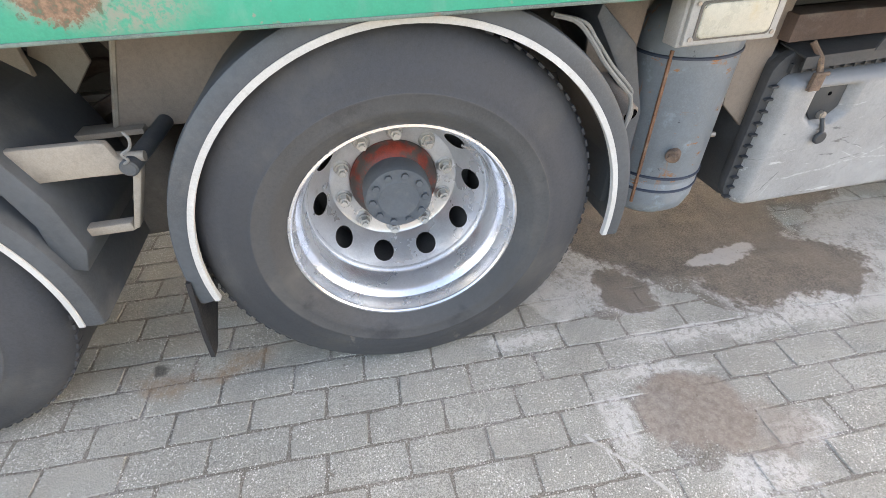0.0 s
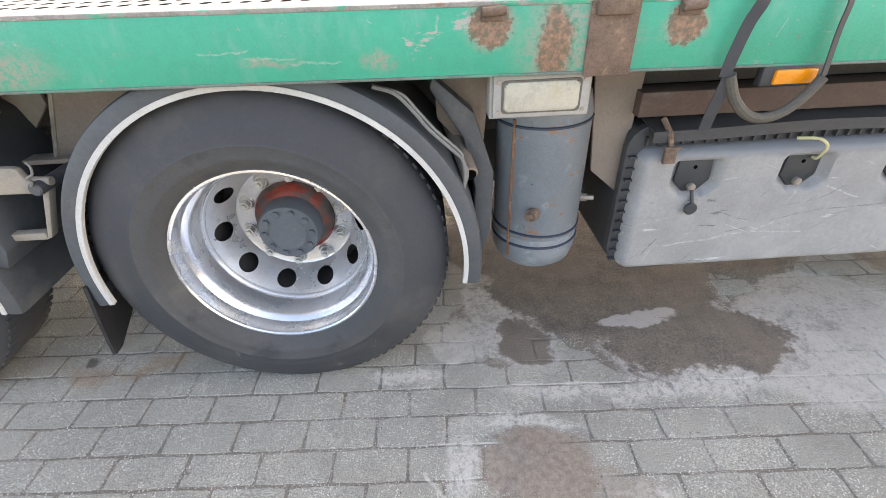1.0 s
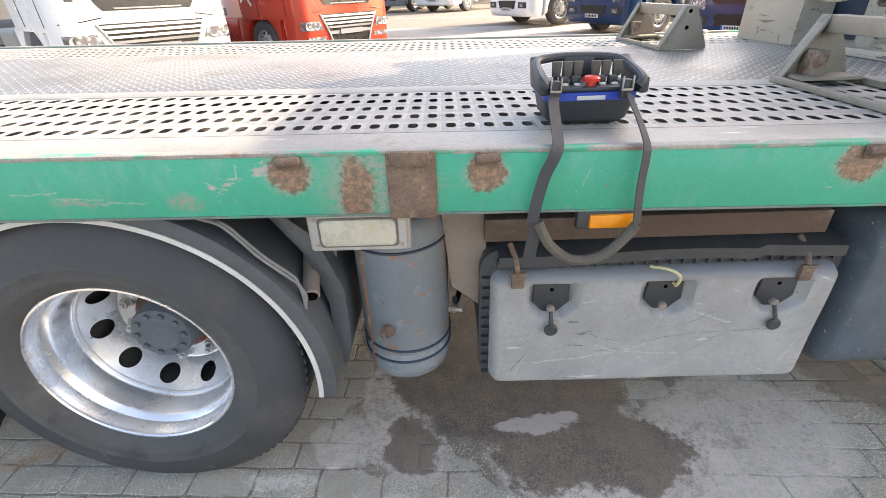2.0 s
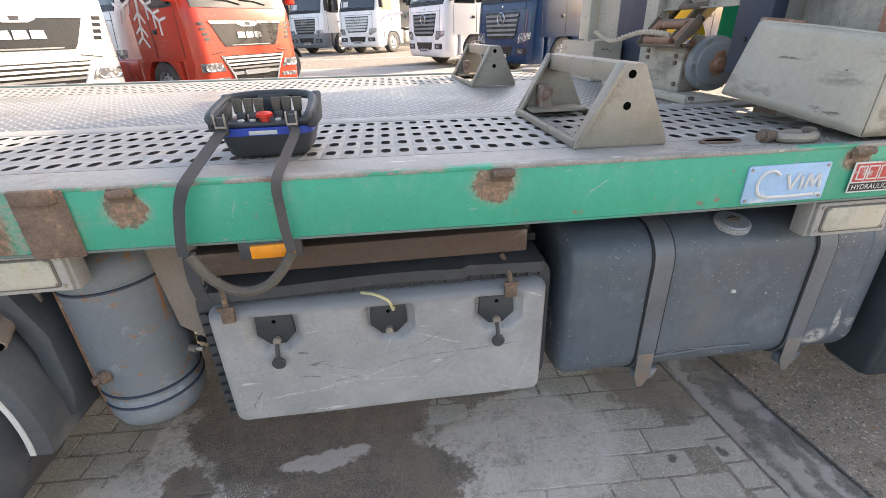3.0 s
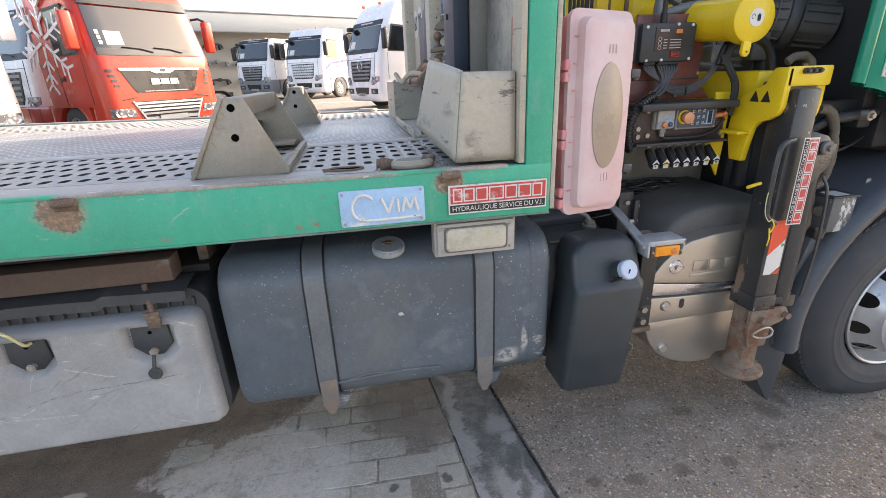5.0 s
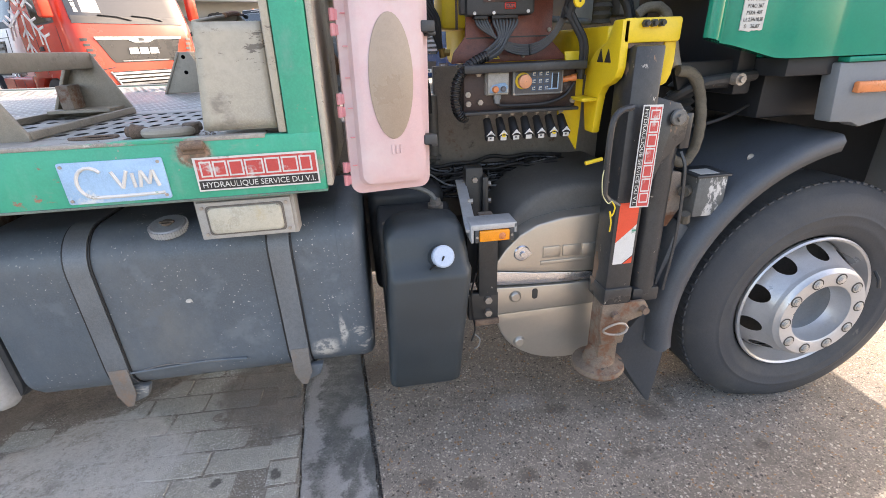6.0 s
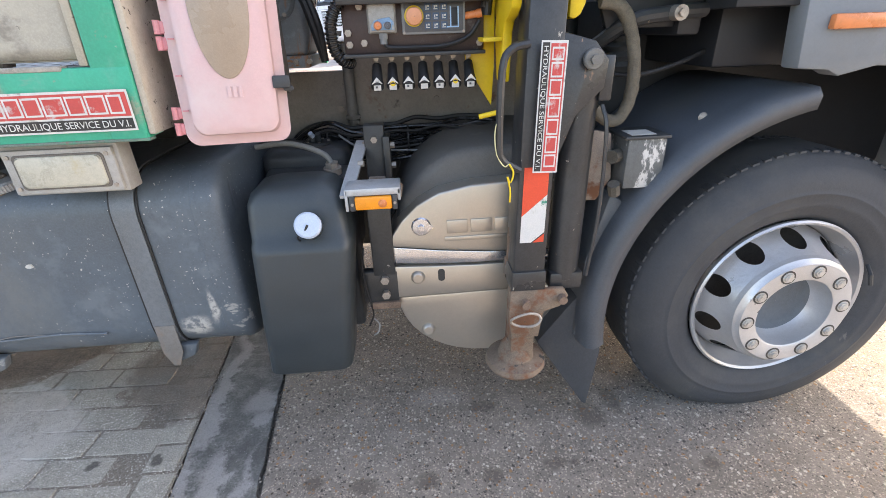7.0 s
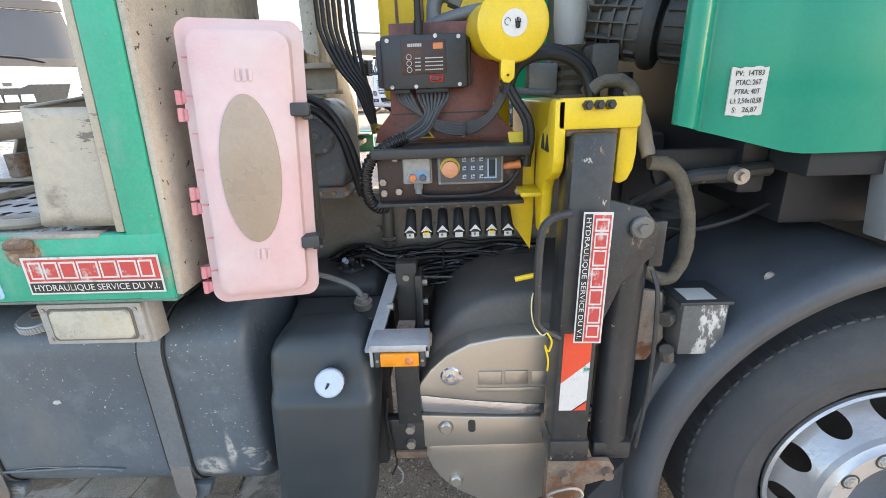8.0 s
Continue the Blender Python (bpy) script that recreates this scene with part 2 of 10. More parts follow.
M_pink = mat("faded_pink_plastic", (0.58, 0.385, 0.39), 0.55, var=0.06, scale=3, bump=0.05, bscale=60, layers=(((0.61, 0.52, 0.505), 2.6, 0.40, 0.72, ONE, 0.65), ((0.25, 0.2, 0.18), 40.0, 0.74, 0.76, ONE, 0.8)))
M_pinkrim = mat("pink_rim_plastic", (0.66, 0.25, 0.27), 0.5, var=0.1, scale=4, bump=0.05, layers=(((0.68, 0.45, 0.42), 4.0, 0.5, 0.8, ONE, 0.6),))
M_oval = mat("yellowed_window", (0.33, 0.26, 0.2), 0.35, var=0.1, scale=6, bump=0.02)
M_lamp = mat("lamp_grey_housing", (0.34, 0.325, 0.30), 0.55, var=0.15, scale=8, layers=((RUSTL, 9.0, 0.66, 0.75, ONE, 0.9),))
M_hanger = mat("brown_grey_hanger_plate", (0.235, 0.19, 0.155), 0.8, var=0.18, scale=4, layers=((DUST, 4.0, 0.55, 0.85, ONE, 0.95), (RUST, 9.0, 0.66, 0.74, ONE, 0.9)))
M_lens = mat("cloudy_lens", (0.43, 0.405, 0.33), 0.28, var=0.16, scale=7, bump=0.03, layers=(((0.42, 0.34, 0.2), 8.0, 0.55, 0.75, ONE, 0.35),))
M_amber = mat("amber_lens", (0.8, 0.27, 0.015), 0.2, var=0.12, scale=20, bump=0.05)
M_orange = mat("faded_orange_lens", (0.62, 0.2, 0.07), 0.3, var=0.12, scale=20, bump=0.05)
M_fender = mat("dark_blue_grey_fender", (0.062, 0.070, 0.082), 0.48, var=0.2, scale=4, bump=0.1, bscale=140, layers=(((0.11, 0.108, 0.1), 3.0, 0.5, 0.85, ONE, 0.75),))
M_key = mat("dark_blue_key", (0.05, 0.085, 0.14), 0.5, var=0.1)
# Shade under the deck and inside wheels is put into this dark colour.
M_dark = mat("shade_dark", (0.062, 0.058, 0.053), 0.85, var=0.3, scale=4, layers=(((0.11, 0.1, 0.085), 3.0, 0.5, 0.85, ONE, 0.95),))
M_black = mat("black_steel_paint", (0.032, 0.033, 0.034), 0.42, var=0.25, scale=6, bump=0.12, bscale=70,
              layers=(((0.1, 0.1, 0.1), 4.0, 0.55, 0.9, ONE, 0.7), ((0.24, 0.19, 0.15), 22.0, 0.645, 0.675, (1, 1, 0.5), 0.85), ((0.33, 0.31, 0.28), 50.0, 0.68, 0.70, ONE, 0.8)))
M_leg = mat("chipped_black_leg", (0.032, 0.033, 0.035), 0.34, var=0.3, scale=5, bump=0.14, bscale=50,
            layers=(((0.1, 0.095, 0.09), 3.0, 0.52, 0.85, (1, 1, 0.35), 0.6), ((0.25, 0.16, 0.11), 13.0, 0.62, 0.65, (1, 1, 0.45), 0.85), ((0.36, 0.33, 0.29), 34.0, 0.65, 0.675, (1, 1, 0.7), 0.8)))
M_keyplate = mat("dark_key_plate", (0.085, 0.09, 0.1), 0.45, var=0.15, scale=12)
M_switchcase = mat("weathered_switch_case", (0.3, 0.29, 0.265), 0.65, var=0.2, scale=25, layers=(((0.16, 0.14, 0.12), 30.0, 0.58, 0.66, ONE, 0.85),))
M_hose = mat("rubber_hose", (0.015, 0.015, 0.016), 0.55, var=0.2, scale=20)
M_hosedust = mat("dusty_hose", (0.09, 0.08, 0.065), 0.8, var=0.3, scale=14, bump=0.3, bscale=160)
M_yellow = mat("yellow_crane_paint", (0.72, 0.5, 0.02), 0.36, var=0.08, scale=4, bump=0.04, layers=(((0.2, 0.14, 0.05), 9.0, 0.7, 0.74, ONE, 0.8),))
M_redbrown = mat("red_brown_plate", (0.18, 0.055, 0.04), 0.42, var=0.3, scale=4, layers=(((0.03, 0.022, 0.02), 4.0, 0.5, 0.7, ONE, 0.5),))
M_redpatch = mat("scratched_red_patch", (0.37, 0.17, 0.115), 0.7, var=0.2, scale=8, layers=(((0.46, 0.34, 0.27), 26.0, 0.56, 0.66, (1, 0.7, 1), 0.8), ((0.16, 0.09, 0.07), 40.0, 0.64, 0.68, ONE, 0.85)))
M_daf = mat("champagne_steel_panel", (0.48, 0.44, 0.385), 0.38, metal=0.75, var=0.05, scale=2, bump=0.03)
M_dafline = mat("silver_band", (0.62, 0.63, 0.66), 0.25, metal=0.9, var=0.05, scale=2)
M_chassis = mat("dusty_chassis_plate", (0.13, 0.115, 0.1), 0.8, var=0.2, scale=3, layers=((DUST, 2.0, 0.5, 0.9, ONE, 0.95), (RUST, 8.0, 0.64, 0.75, ONE, 0.9)))
M_basedust = mat("dusty_base_steel", (0.25, 0.222, 0.195), 0.85, var=0.2, scale=4, bump=0.25, layers=((DUST, 3.0, 0.5, 0.8, ONE, 0.95), (RUST, 9.0, 0.6, 0.72, ONE, 0.9), ((0.1, 0.085, 0.075), 12.0, 0.6, 0.7, ONE, 0.9)))
M_galv = mat("galvanised_bracket", (0.40, 0.415, 0.43), 0.45, metal=0.4, var=0.15, scale=9, layers=(((0.25, 0.23, 0.2), 9.0, 0.58, 0.75, ONE, 0.8),))
# For flat hole patches: the shade inside a hole is put into the colour.
M_void = mat("hole_shade_black", (0.004, 0.004, 0.004), 1.0, var=0.1, bump=0.0)
M_void.node_tree.nodes["Principled BSDF"].inputs["Specular IOR Level"].default_value = 0.0
M_railfoot = mat("dull_grey_green_edge", (0.13, 0.17, 0.145), 0.65, var=0.3, scale=7, layers=(((0.03, 0.26, 0.17), 6.0, 0.5, 0.6, (0.4, 1, 1), 0.5), ((0.2, 0.15, 0.12), 14.0, 0.62, 0.68, ONE, 0.9)))
M_cast = mat("brown_grey_casting", (0.15, 0.115, 0.09), 0.7, metal=0.2, var=0.25, scale=16, bump=0.3, bscale=90, layers=((RUSTL, 14.0, 0.6, 0.72, ONE, 0.9),))
M_roller = mat("rust_brown_roller", (0.24, 0.125, 0.075), 0.7, metal=0.15, var=0.3, scale=10, bump=0.2, layers=(((0.36, 0.26, 0.19), 12.0, 0.56, 0.68, ONE, 0.7), ((0.1, 0.06, 0.04), 18.0, 0.6, 0.68, ONE, 0.85)))
M_stripwhite = mat("sticker_white", (0.6, 0.59, 0.57), 0.5, var=0.08, layers=(((0.33, 0.33, 0.29), 20.0, 0.58, 0.66, ONE, 0.8), ((0.05, 0.25, 0.17), 16.0, 0.66, 0.68, ONE, 0.8)))
M_reflred = mat("reflector_red", (0.68, 0.07, 0.03), 0.4, var=0.1, layers=(((0.03, 0.03, 0.03), 18.0, 0.6, 0.64, ONE, 0.5),))
M_stripred = mat("sticker_red", (0.52, 0.06, 0.055), 0.45, var=0.12, layers=(((0.55, 0.42, 0.40), 26.0, 0.54, 0.64, ONE, 0.7),))
M_stripblack = mat("sticker_black", (0.02, 0.02, 0.02), 0.5, var=0.1)
M_signblue = mat("faded_blue_sign", (0.3, 0.47, 0.66), 0.5, var=0.12, scale=14, layers=(((0.62, 0.66, 0.68), 10.0, 0.56, 0.66, ONE, 0.6),))
M_red = mat("red_button", (0.6, 0.035, 0.02), 0.35, var=0.08)
M_blue = mat("blue_plastic", (0.012, 0.05, 0.33), 0.4, var=0.1)
M_webbing = mat("grey_webbing", (0.055, 0.055, 0.057), 0.85, var=0.2, scale=20, bump=0.3, bscale=300)
M_rope = mat("pale_rope", (0.44, 0.36, 0.27), 0.9, var=0.2, scale=40, bump=0.5, bscale=200)
M_cord = mat("cream_cord", (0.6, 0.55, 0.3), 0.6, var=0.1)
M_cabgrey = mat("grey_plastic_trim", (0.17, 0.185, 0.2), 0.5, var=0.08, scale=3, bump=0.05, bscale=150)
M_label = mat("printed_label", (0.5, 0.5, 0.47), 0.5, var=0.08)
M_panelgrey = mat("control_panel_grey", (0.2, 0.21, 0.215), 0.45, var=0.1, layers=(((0.4, 0.38, 0.35), 10, 0.6, 0.75, ONE, 0.7),))
M_darkblue = mat("dark_blue_post", (0.028, 0.04, 0.065), 0.5, var=0.2, scale=4)

M_panelback = mat("dark_red_brown_metal", (0.045, 0.026, 0.023), 0.5, var=0.3, scale=5, layers=(((0.12, 0.045, 0.032), 6.0, 0.55, 0.68, ONE, 0.6), ((0.12, 0.11, 0.1), 12.0, 0.62, 0.7, ONE, 0.8)))
M_salmon = mat("faded_stop_button", (0.62, 0.27, 0.14), 0.45, var=0.08, scale=30)
M_switchblue = mat("chipped_blue_plate", (0.16, 0.28, 0.42), 0.5, var=0.15, scale=40, layers=(((0.4, 0.38, 0.34), 60.0, 0.56, 0.62, ONE, 0.8),))
M_hosewet = mat("shiny_black_hose", (0.014, 0.014, 0.015), 0.22, var=0.2, scale=20)
M_cablegrey = mat("grey_cable_sheath", (0.06, 0.065, 0.07), 0.5, var=0.15, scale=20)
M_greyhose = mat("grey_rubber_hose", (0.2, 0.2, 0.19), 0.6, var=0.15, scale=12)
M_sleeve = mat("dusty_brown_sleeve", (0.12, 0.105, 0.08), 0.9, var=0.3, scale=14, bump=0.5, bscale=120)
M_brass = mat("dull_brass", (0.3, 0.2, 0.06), 0.45, metal=0.7, var=0.2, scale=20)
M_pinsteel = mat("dull_grey_steel", (0.17, 0.165, 0.155), 0.6, metal=0.3, var=0.2, scale=14)
M_intakedark = mat("dark_dusty_plastic", (0.055, 0.054, 0.052), 0.6, var=0.2, scale=6, layers=((DUST, 3.0, 0.6, 0.95, ONE, 0.9),))
M_stack = mat("pale_grey_stack", (0.42, 0.42, 0.41), 0.5, var=0.08, scale=4)
M_bgrille = mat("black_grille_plastic", (0.008, 0.009, 0.011), 0.3, var=0.15, scale=3)
# background
M_bred = mat("red_truck_paint", (0.43, 0.04, 0.022), 0.22, var=0.05, scale=1, bump=0.01)
M_bwhite = mat("white_truck_paint", (0.72, 0.73, 0.75), 0.25, var=0.03, scale=1, bump=0.01)
M_bblue = mat("blue_truck_paint", (0.014, 0.04, 0.10), 0.22, var=0.08, scale=1, bump=0.01)
M_intake = mat("dusty_grey_intake", (0.105, 0.1, 0.092), 0.65, var=0.2, scale=8, bump=0.1, layers=((DUST, 4.0, 0.55, 0.85, ONE, 0.9),))
M_bdark = mat("dark_truck_trim", (0.014, 0.016, 0.02), 0.55, var=0.15, scale=2)
M_bgrey = mat("grey_truck_trim", (0.2, 0.21, 0.22), 0.4, metal=0.3, var=0.1, scale=2)
M_slat = mat("silver_grille_paint", (0.5, 0.51, 0.53), 0.35, metal=0.5, var=0.05, scale=3)
M_bstripe = mat("dark_blue_stripe", (0.03, 0.05, 0.16), 0.3, var=0.06)
M_palestrip = mat("pale_worn_concrete", (0.40, 0.375, 0.33), 0.9, var=0.1, scale=0.8, bump=0.2, bscale=60, layers=(((0.28, 0.26, 0.23), 1.5, 0.5, 0.7, ONE, 0.9),))
M_chrome = mat("chrome_trim", (0.7, 0.71, 0.73), 0.18, metal=0.95, var=0.03)
M_wall = mat("pale_grey_cladding", (0.36, 0.39, 0.40), 0.7, var=0.05, scale=0.3)
M_wall2 = mat("beige_wall", (0.30, 0.29, 0.26), 0.8, var=0.08, scale=0.3)


def glass_dark():
    n = Nodes("tinted_windscreen")
    c = n.mix(n.step(n.noise(1.5), 0.3, 0.7), (0.006, 0.008, 0.009), (0.012, 0.015, 0.016))
    m = n.done(c, 0.06)
    n.b.inputs["Specular IOR Level"].default_value = 1.0
    return m


M_glass = glass_dark()


def headlight_glass():
    n = Nodes("headlamp_glass")
    v = n.voronoi(14)
    return n.done(n.mix(n.step(v, 0.1, 0.6), (0.5, 0.51, 0.53), (0.14, 0.145, 0.155)), 0.12, 0.3)


M_headlamp = headlight_glass()


def chequer_plate():
    """Steel tread plate: short raised bars in two directions, worn bright."""
    n = Nodes("steel_tread_plate")
    a = n.mapping(scale=(1, 1, 1), rot=(0, 0, radians(45)))
    sep = n.t.nodes.new("ShaderNodeSeparateXYZ")
    n.link(a, sep.inputs[0])
    P = 0.034
    u, v = n.math("DIVIDE", sep.outputs[0], P), n.math("DIVIDE", sep.outputs[1], P)
    odd = n.math("PINGPONG", n.math("ADD", n.math("FLOOR", u), n.math("FLOOR", v)), 1.0)
    fu, fv = n.math("ABSOLUTE", n.math("SUBTRACT", n.math("FRACT", u), 0.5), 0), n.math("ABSOLUTE", n.math("SUBTRACT", n.math("FRACT", v), 0.5), 0)
    bar1 = n.math("MULTIPLY", n.step(fu, 0.16, 0.08), n.step(fv, 0.48, 0.38))
    bar2 = n.math("MULTIPLY", n.step(fv, 0.16, 0.08), n.step(fu, 0.48, 0.38))
    bar = n.mixf(odd, bar1, bar2)
    big = n.noise(1.3, vec=n.mapping(scale=(0.5, 1, 1)))
    c = n.mix(n.step(big, 0.3, 0.7), (0.205, 0.2, 0.188), (0.32, 0.313, 0.295))
    c = n.mix(n.math("MULTIPLY", bar, n.step(n.noise(40.0, 4.0, 0.7), 0.35, 0.6, 0.35, 0.9)), c, (0.66, 0.645, 0.61))
    c = n.mix(n.step(n.noise(1.8, 6, 0.65), 0.5, 0.68, 0.0, 0.6), c, (0.2, 0.178, 0.15))
    c = n.mix(n.step(n.noise(7, 6, 0.65), 0.58, 0.7, 0.0, 0.8), c, (0.24, 0.19, 0.15))
    return n.done(c, n.step(big, 0.3, 0.7, 0.38, 0.55), 0.6, n.bump(bar, 0.9, 0.003))


M_chequer = chequer_plate()


# ---- building helpers ----
def bm_box(x0, x1, y0, y1, z0, z1, bev=0.0, seg=2):
    bm = bmesh.new()
    bmesh.ops.create_cube(bm, size=1)
    for v in bm.verts:
        v.co = Vector(((x0 + x1) / 2 + v.co.x * (x1 - x0), (y0 + y1) / 2 + v.co.y * (y1 - y0), (z0 + z1) / 2 + v.co.z * (z1 - z0)))
    if bev:
        bmesh.ops.bevel(bm, geom=bm.edges[:], offset=bev, segments=seg, affect="EDGES", profile=0.5)
    return bm


def bm_join(*bms):
    out = bmesh.new()
    for b in bms:
        me = bpy.data.meshes.new("tmp")
        b.to_mesh(me)
        out.from_mesh(me)
        bpy.data.meshes.remove(me)
        b.free()
    return out


def bm_move(bm, m):
    bmesh.ops.transform(bm, matrix=m, verts=bm.verts)
    return bm


def prism(pts, axis, d0, d1, bev=0.0, seg=2):
    """A polygon extruded along an axis; pts hold the other two coordinates in the order x, y, z."""
    bm = bmesh.new()

    def at(p, d):
        return {"x": (d, p[0], p[1]), "y": (p[0], d, p[1]), "z": (p[0], p[1], d)}[axis]
    a = [bm.verts.new(at(p, d0)) for p in pts]
    b = [bm.verts.new(at(p, d1)) for p in pts]
    bm.faces.new(a)
    bm.faces.new(b[::-1])
    n = len(pts)
    for i in range(n):
        bm.faces.new((a[i], b[i], b[(i + 1) % n], a[(i + 1) % n]))
    bmesh.ops.recalc_face_normals(bm, faces=bm.faces)
    if bev:
        bmesh.ops.bevel(bm, geom=bm.edges[:], offset=bev, segments=seg, affect="EDGES", profile=0.5)
    return bm


def rrect(x0, x1, z0, z1, r, n=5):
    """Outline of a rectangle with rounded corners."""
    out = []
    for cx, cz, a in ((x1 - r, z1 - r, 0), (x0 + r, z1 - r, 90), (x0 + r, z0 + r, 180), (x1 - r, z0 + r, 270)):
        for i in range(n + 1):
            t = radians(a + 90 * i / n)
            out.append((cx + r * math.cos(t), cz + r * math.sin(t)))
    return out


def loop_skin(rings, close_ring=True, cap=True):
    """Skin a list of equal rings of points."""
    bm = bmesh.new()
    vs = [[bm.verts.new(p) for p in ring] for ring in rings]
    n = len(vs[0])
    for a, b in zip(vs, vs[1:]):
        for i in range(n if close_ring else n - 1):
            j = (i + 1) % n
            bm.faces.new((a[i], a[j], b[j], b[i]))
    if cap and close_ring:
        bm.faces.new(vs[0][::-1])
        bm.faces.new(vs[-1])
    bmesh.ops.recalc_face_normals(bm, faces=bm.faces)
    return bm


def smooth_path(pts, n=6):
    """Points of a smooth line through pts."""
    P = [Vector(p) for p in pts]
    P = [2 * P[0] - P[1]] + P + [2 * P[-1] - P[-2]]
    out = []
    for i in range(1, len(P) - 2):
        for k in range(n):
            t = k / n
            a, b, c, d = P[i - 1], P[i], P[i + 1], P[i + 2]
            out.append(0.5 * ((2 * b) + (c - a) * t + (2 * a - 5 * b + 4 * c - d) * t * t + (3 * b - a - 3 * c + d) * t ** 3))
    out.append(P[-2])
    return out


def tube(pts, r, n=8, smooth=0, flat=None, face=None):
    """A round bar along pts; flat=(w, h) gives a strap instead, whose flat side looks to face at its start."""
    P = smooth_path(pts, smooth) if smooth else [Vector(p) for p in pts]
    rings = []
    up = None
    for i, p in enumerate(P):
        d = (P[min(i + 1, len(P) - 1)] - P[max(i - 1, 0)]).normalized()
        if up is None:
            up = Vector(face) if face else (Vector((0, 0, 1)) if abs(d.z) < 0.9 else Vector((1, 0, 0)))
        side = d.cross(up).normalized()
        up = side.cross(d).normalized()
        if flat:
            w, h = flat
            rings.append([p + side * a * w / 2 + up * b * h / 2 for a, b in ((1, 1), (-1, 1), (-1, -1), (1, -1))])
        else:
            rings.append([p + (side * math.cos(2 * math.pi * k / n) + up * math.sin(2 * math.pi * k / n)) * r for k in range(n)])
    return loop_skin(rings)


def cyl(p0, p1, r, n=20, r2=None, bev=0.0):
    p0, p1 = Vector(p0), Vector(p1)
    d = (p1 - p0).normalized()
    up = Vector((0, 0, 1)) if abs(d.z) < 0.9 else Vector((1, 0, 0))
    s = d.cross(up).normalized()
    u = s.cross(d)
    r2 = r if r2 is None else r2
    prof = [(p0, r), (p1, r2)] if not bev else [(p0, r - bev), (p0 + d * bev, r), (p1 - d * bev, r2), (p1, r2 - bev)]
    return loop_skin([[c + (s * math.cos(2 * math.pi * k / n) + u * math.sin(2 * math.pi * k / n)) * q for k in range(n)] for c, q in prof])


def lathe(prof, n=64, closed=False, c=(0, 0, 0)):
    """prof: (radius, y) points, turned round the y axis through c."""
    rings = [[(c[0] + r * math.cos(2 * math.pi * k / n), c[1] + y, c[2] + r * math.sin(2 * math.pi * k / n)) for k in range(n)] for r, y in prof]
    if closed:
        rings.append(rings[0])
    bm = loop_skin(rings, cap=False)
    if closed:
        bmesh.ops.remove_doubles(bm, verts=bm.verts, dist=1e-5)
    return bm


def lathe_z(prof, n=48, c=(0, 0, 0)):
    return loop_skin([[(c[0] + r * math.cos(2 * math.pi * k / n), c[1] + r * math.sin(2 * math.pi * k / n), c[2] + z) for k in range(n)] for r, z in prof])


def hexnut(p, d, r, h):
    """A hexagonal nut with a stud end, standing at p along d."""
    p, d = Vector(p), Vector(d).normalized()
    return bm_join(cyl(p, p + d * h * 0.25, r * 1.25, 14), cyl(p + d * h * 0.25, p + d * h, r, 6), cyl(p + d * h, p + d * h * 1.35, r * 0.55, 8))


def holed_sheet(cells, n=16, square=False):
    """A sheet made of cells with a hole each: (corner function of (u, v) in 0..1, hole radii in u and v)."""
    verts, faces = [], []
    for f, ru, rv in cells:
        b = len(verts)
        for k in range(n):
            a = 2 * math.pi * k / n
            ca, sa = math.cos(a), math.sin(a)
            q = (abs(ca) ** 3 + abs(sa) ** 3) ** (-1 / 3) if square else 1.0
            verts.append(f(0.5 + ru * ca * q, 0.5 + rv * sa * q))
        for k in range(n):
            a = 2 * math.pi * k / n
            ca, sa = math.cos(a), math.sin(a)
            s = 0.5 / max(abs(ca), abs(sa))
            verts.append(f(0.5 + s * ca, 0.5 + s * sa))
        for k in range(n):
            j = (k + 1) % n
            faces.append((b + k, b + n + k, b + n + j, b + j))
    return verts, faces


def mesh_ob(name, bm, material, sharp=35):
    me = bpy.data.meshes.new(name)
    if isinstance(bm, tuple):
        me.from_pydata(bm[0], [], bm[1])
    else:
        bm.to_mesh(me)
        bm.free()
    me.shade_smooth()
    me.set_sharp_from_angle(angle=radians(sharp))
    if isinstance(material, (list, tuple)):
        for m in material:
            me.materials.append(m)
    else:
        me.materials.append(material)
    return new(name, me)


def thing(name, label, category, at=(0, 0, 0), group="", kind=""):
    ob = new(name)
    ob.location = at
    ob.empty_display_size = 0.1
    return tagged(ob, label, category, group, kind)


def place_of(ob):
    p = Vector((0, 0, 0))
    while ob:
        p = p + ob.location
        ob = ob.parent
    return p


def part(name, bm, material, parent, label="", sharp=35):
    """One mesh object, given in world places, under a thing or a part."""
    ob = mesh_ob(name, bm, material, sharp)
    ob.parent = parent
    off = place_of(parent)
    ob.data.transform(Matrix.Translation(-off))
    return tagged(ob, label)


def solo(name, bm, material, label, category, group="", kind="", sharp=35):
    return tagged(mesh_ob(name, bm, material, sharp), label, category, group, kind)


def text_mesh(body, size, m, depth=0.0008, width=None):
    """Writing in the built-in font as a mesh; lies in x, y of m. width: stretched to it."""
    cu = bpy.data.curves.new("writing", "FONT")
    cu.body, cu.size, cu.extrude, cu.align_x, cu.align_y, cu.resolution_u = body, size, depth, "CENTER", "CENTER", 3
    ob = new("writing", cu)
    me = bpy.data.meshes.new_from_object(ob.evaluated_get(bpy.context.evaluated_depsgraph_get()))
    bpy.data.objects.remove(ob)
    bm = bmesh.new()
    bm.from_mesh(me)
    xs = [v.co.x for v in bm.verts]
    if width:
        bmesh.ops.scale(bm, vec=(width / (max(xs) - min(xs)), 1, 1), verts=bm.verts)
    return bm_move(bm, m)


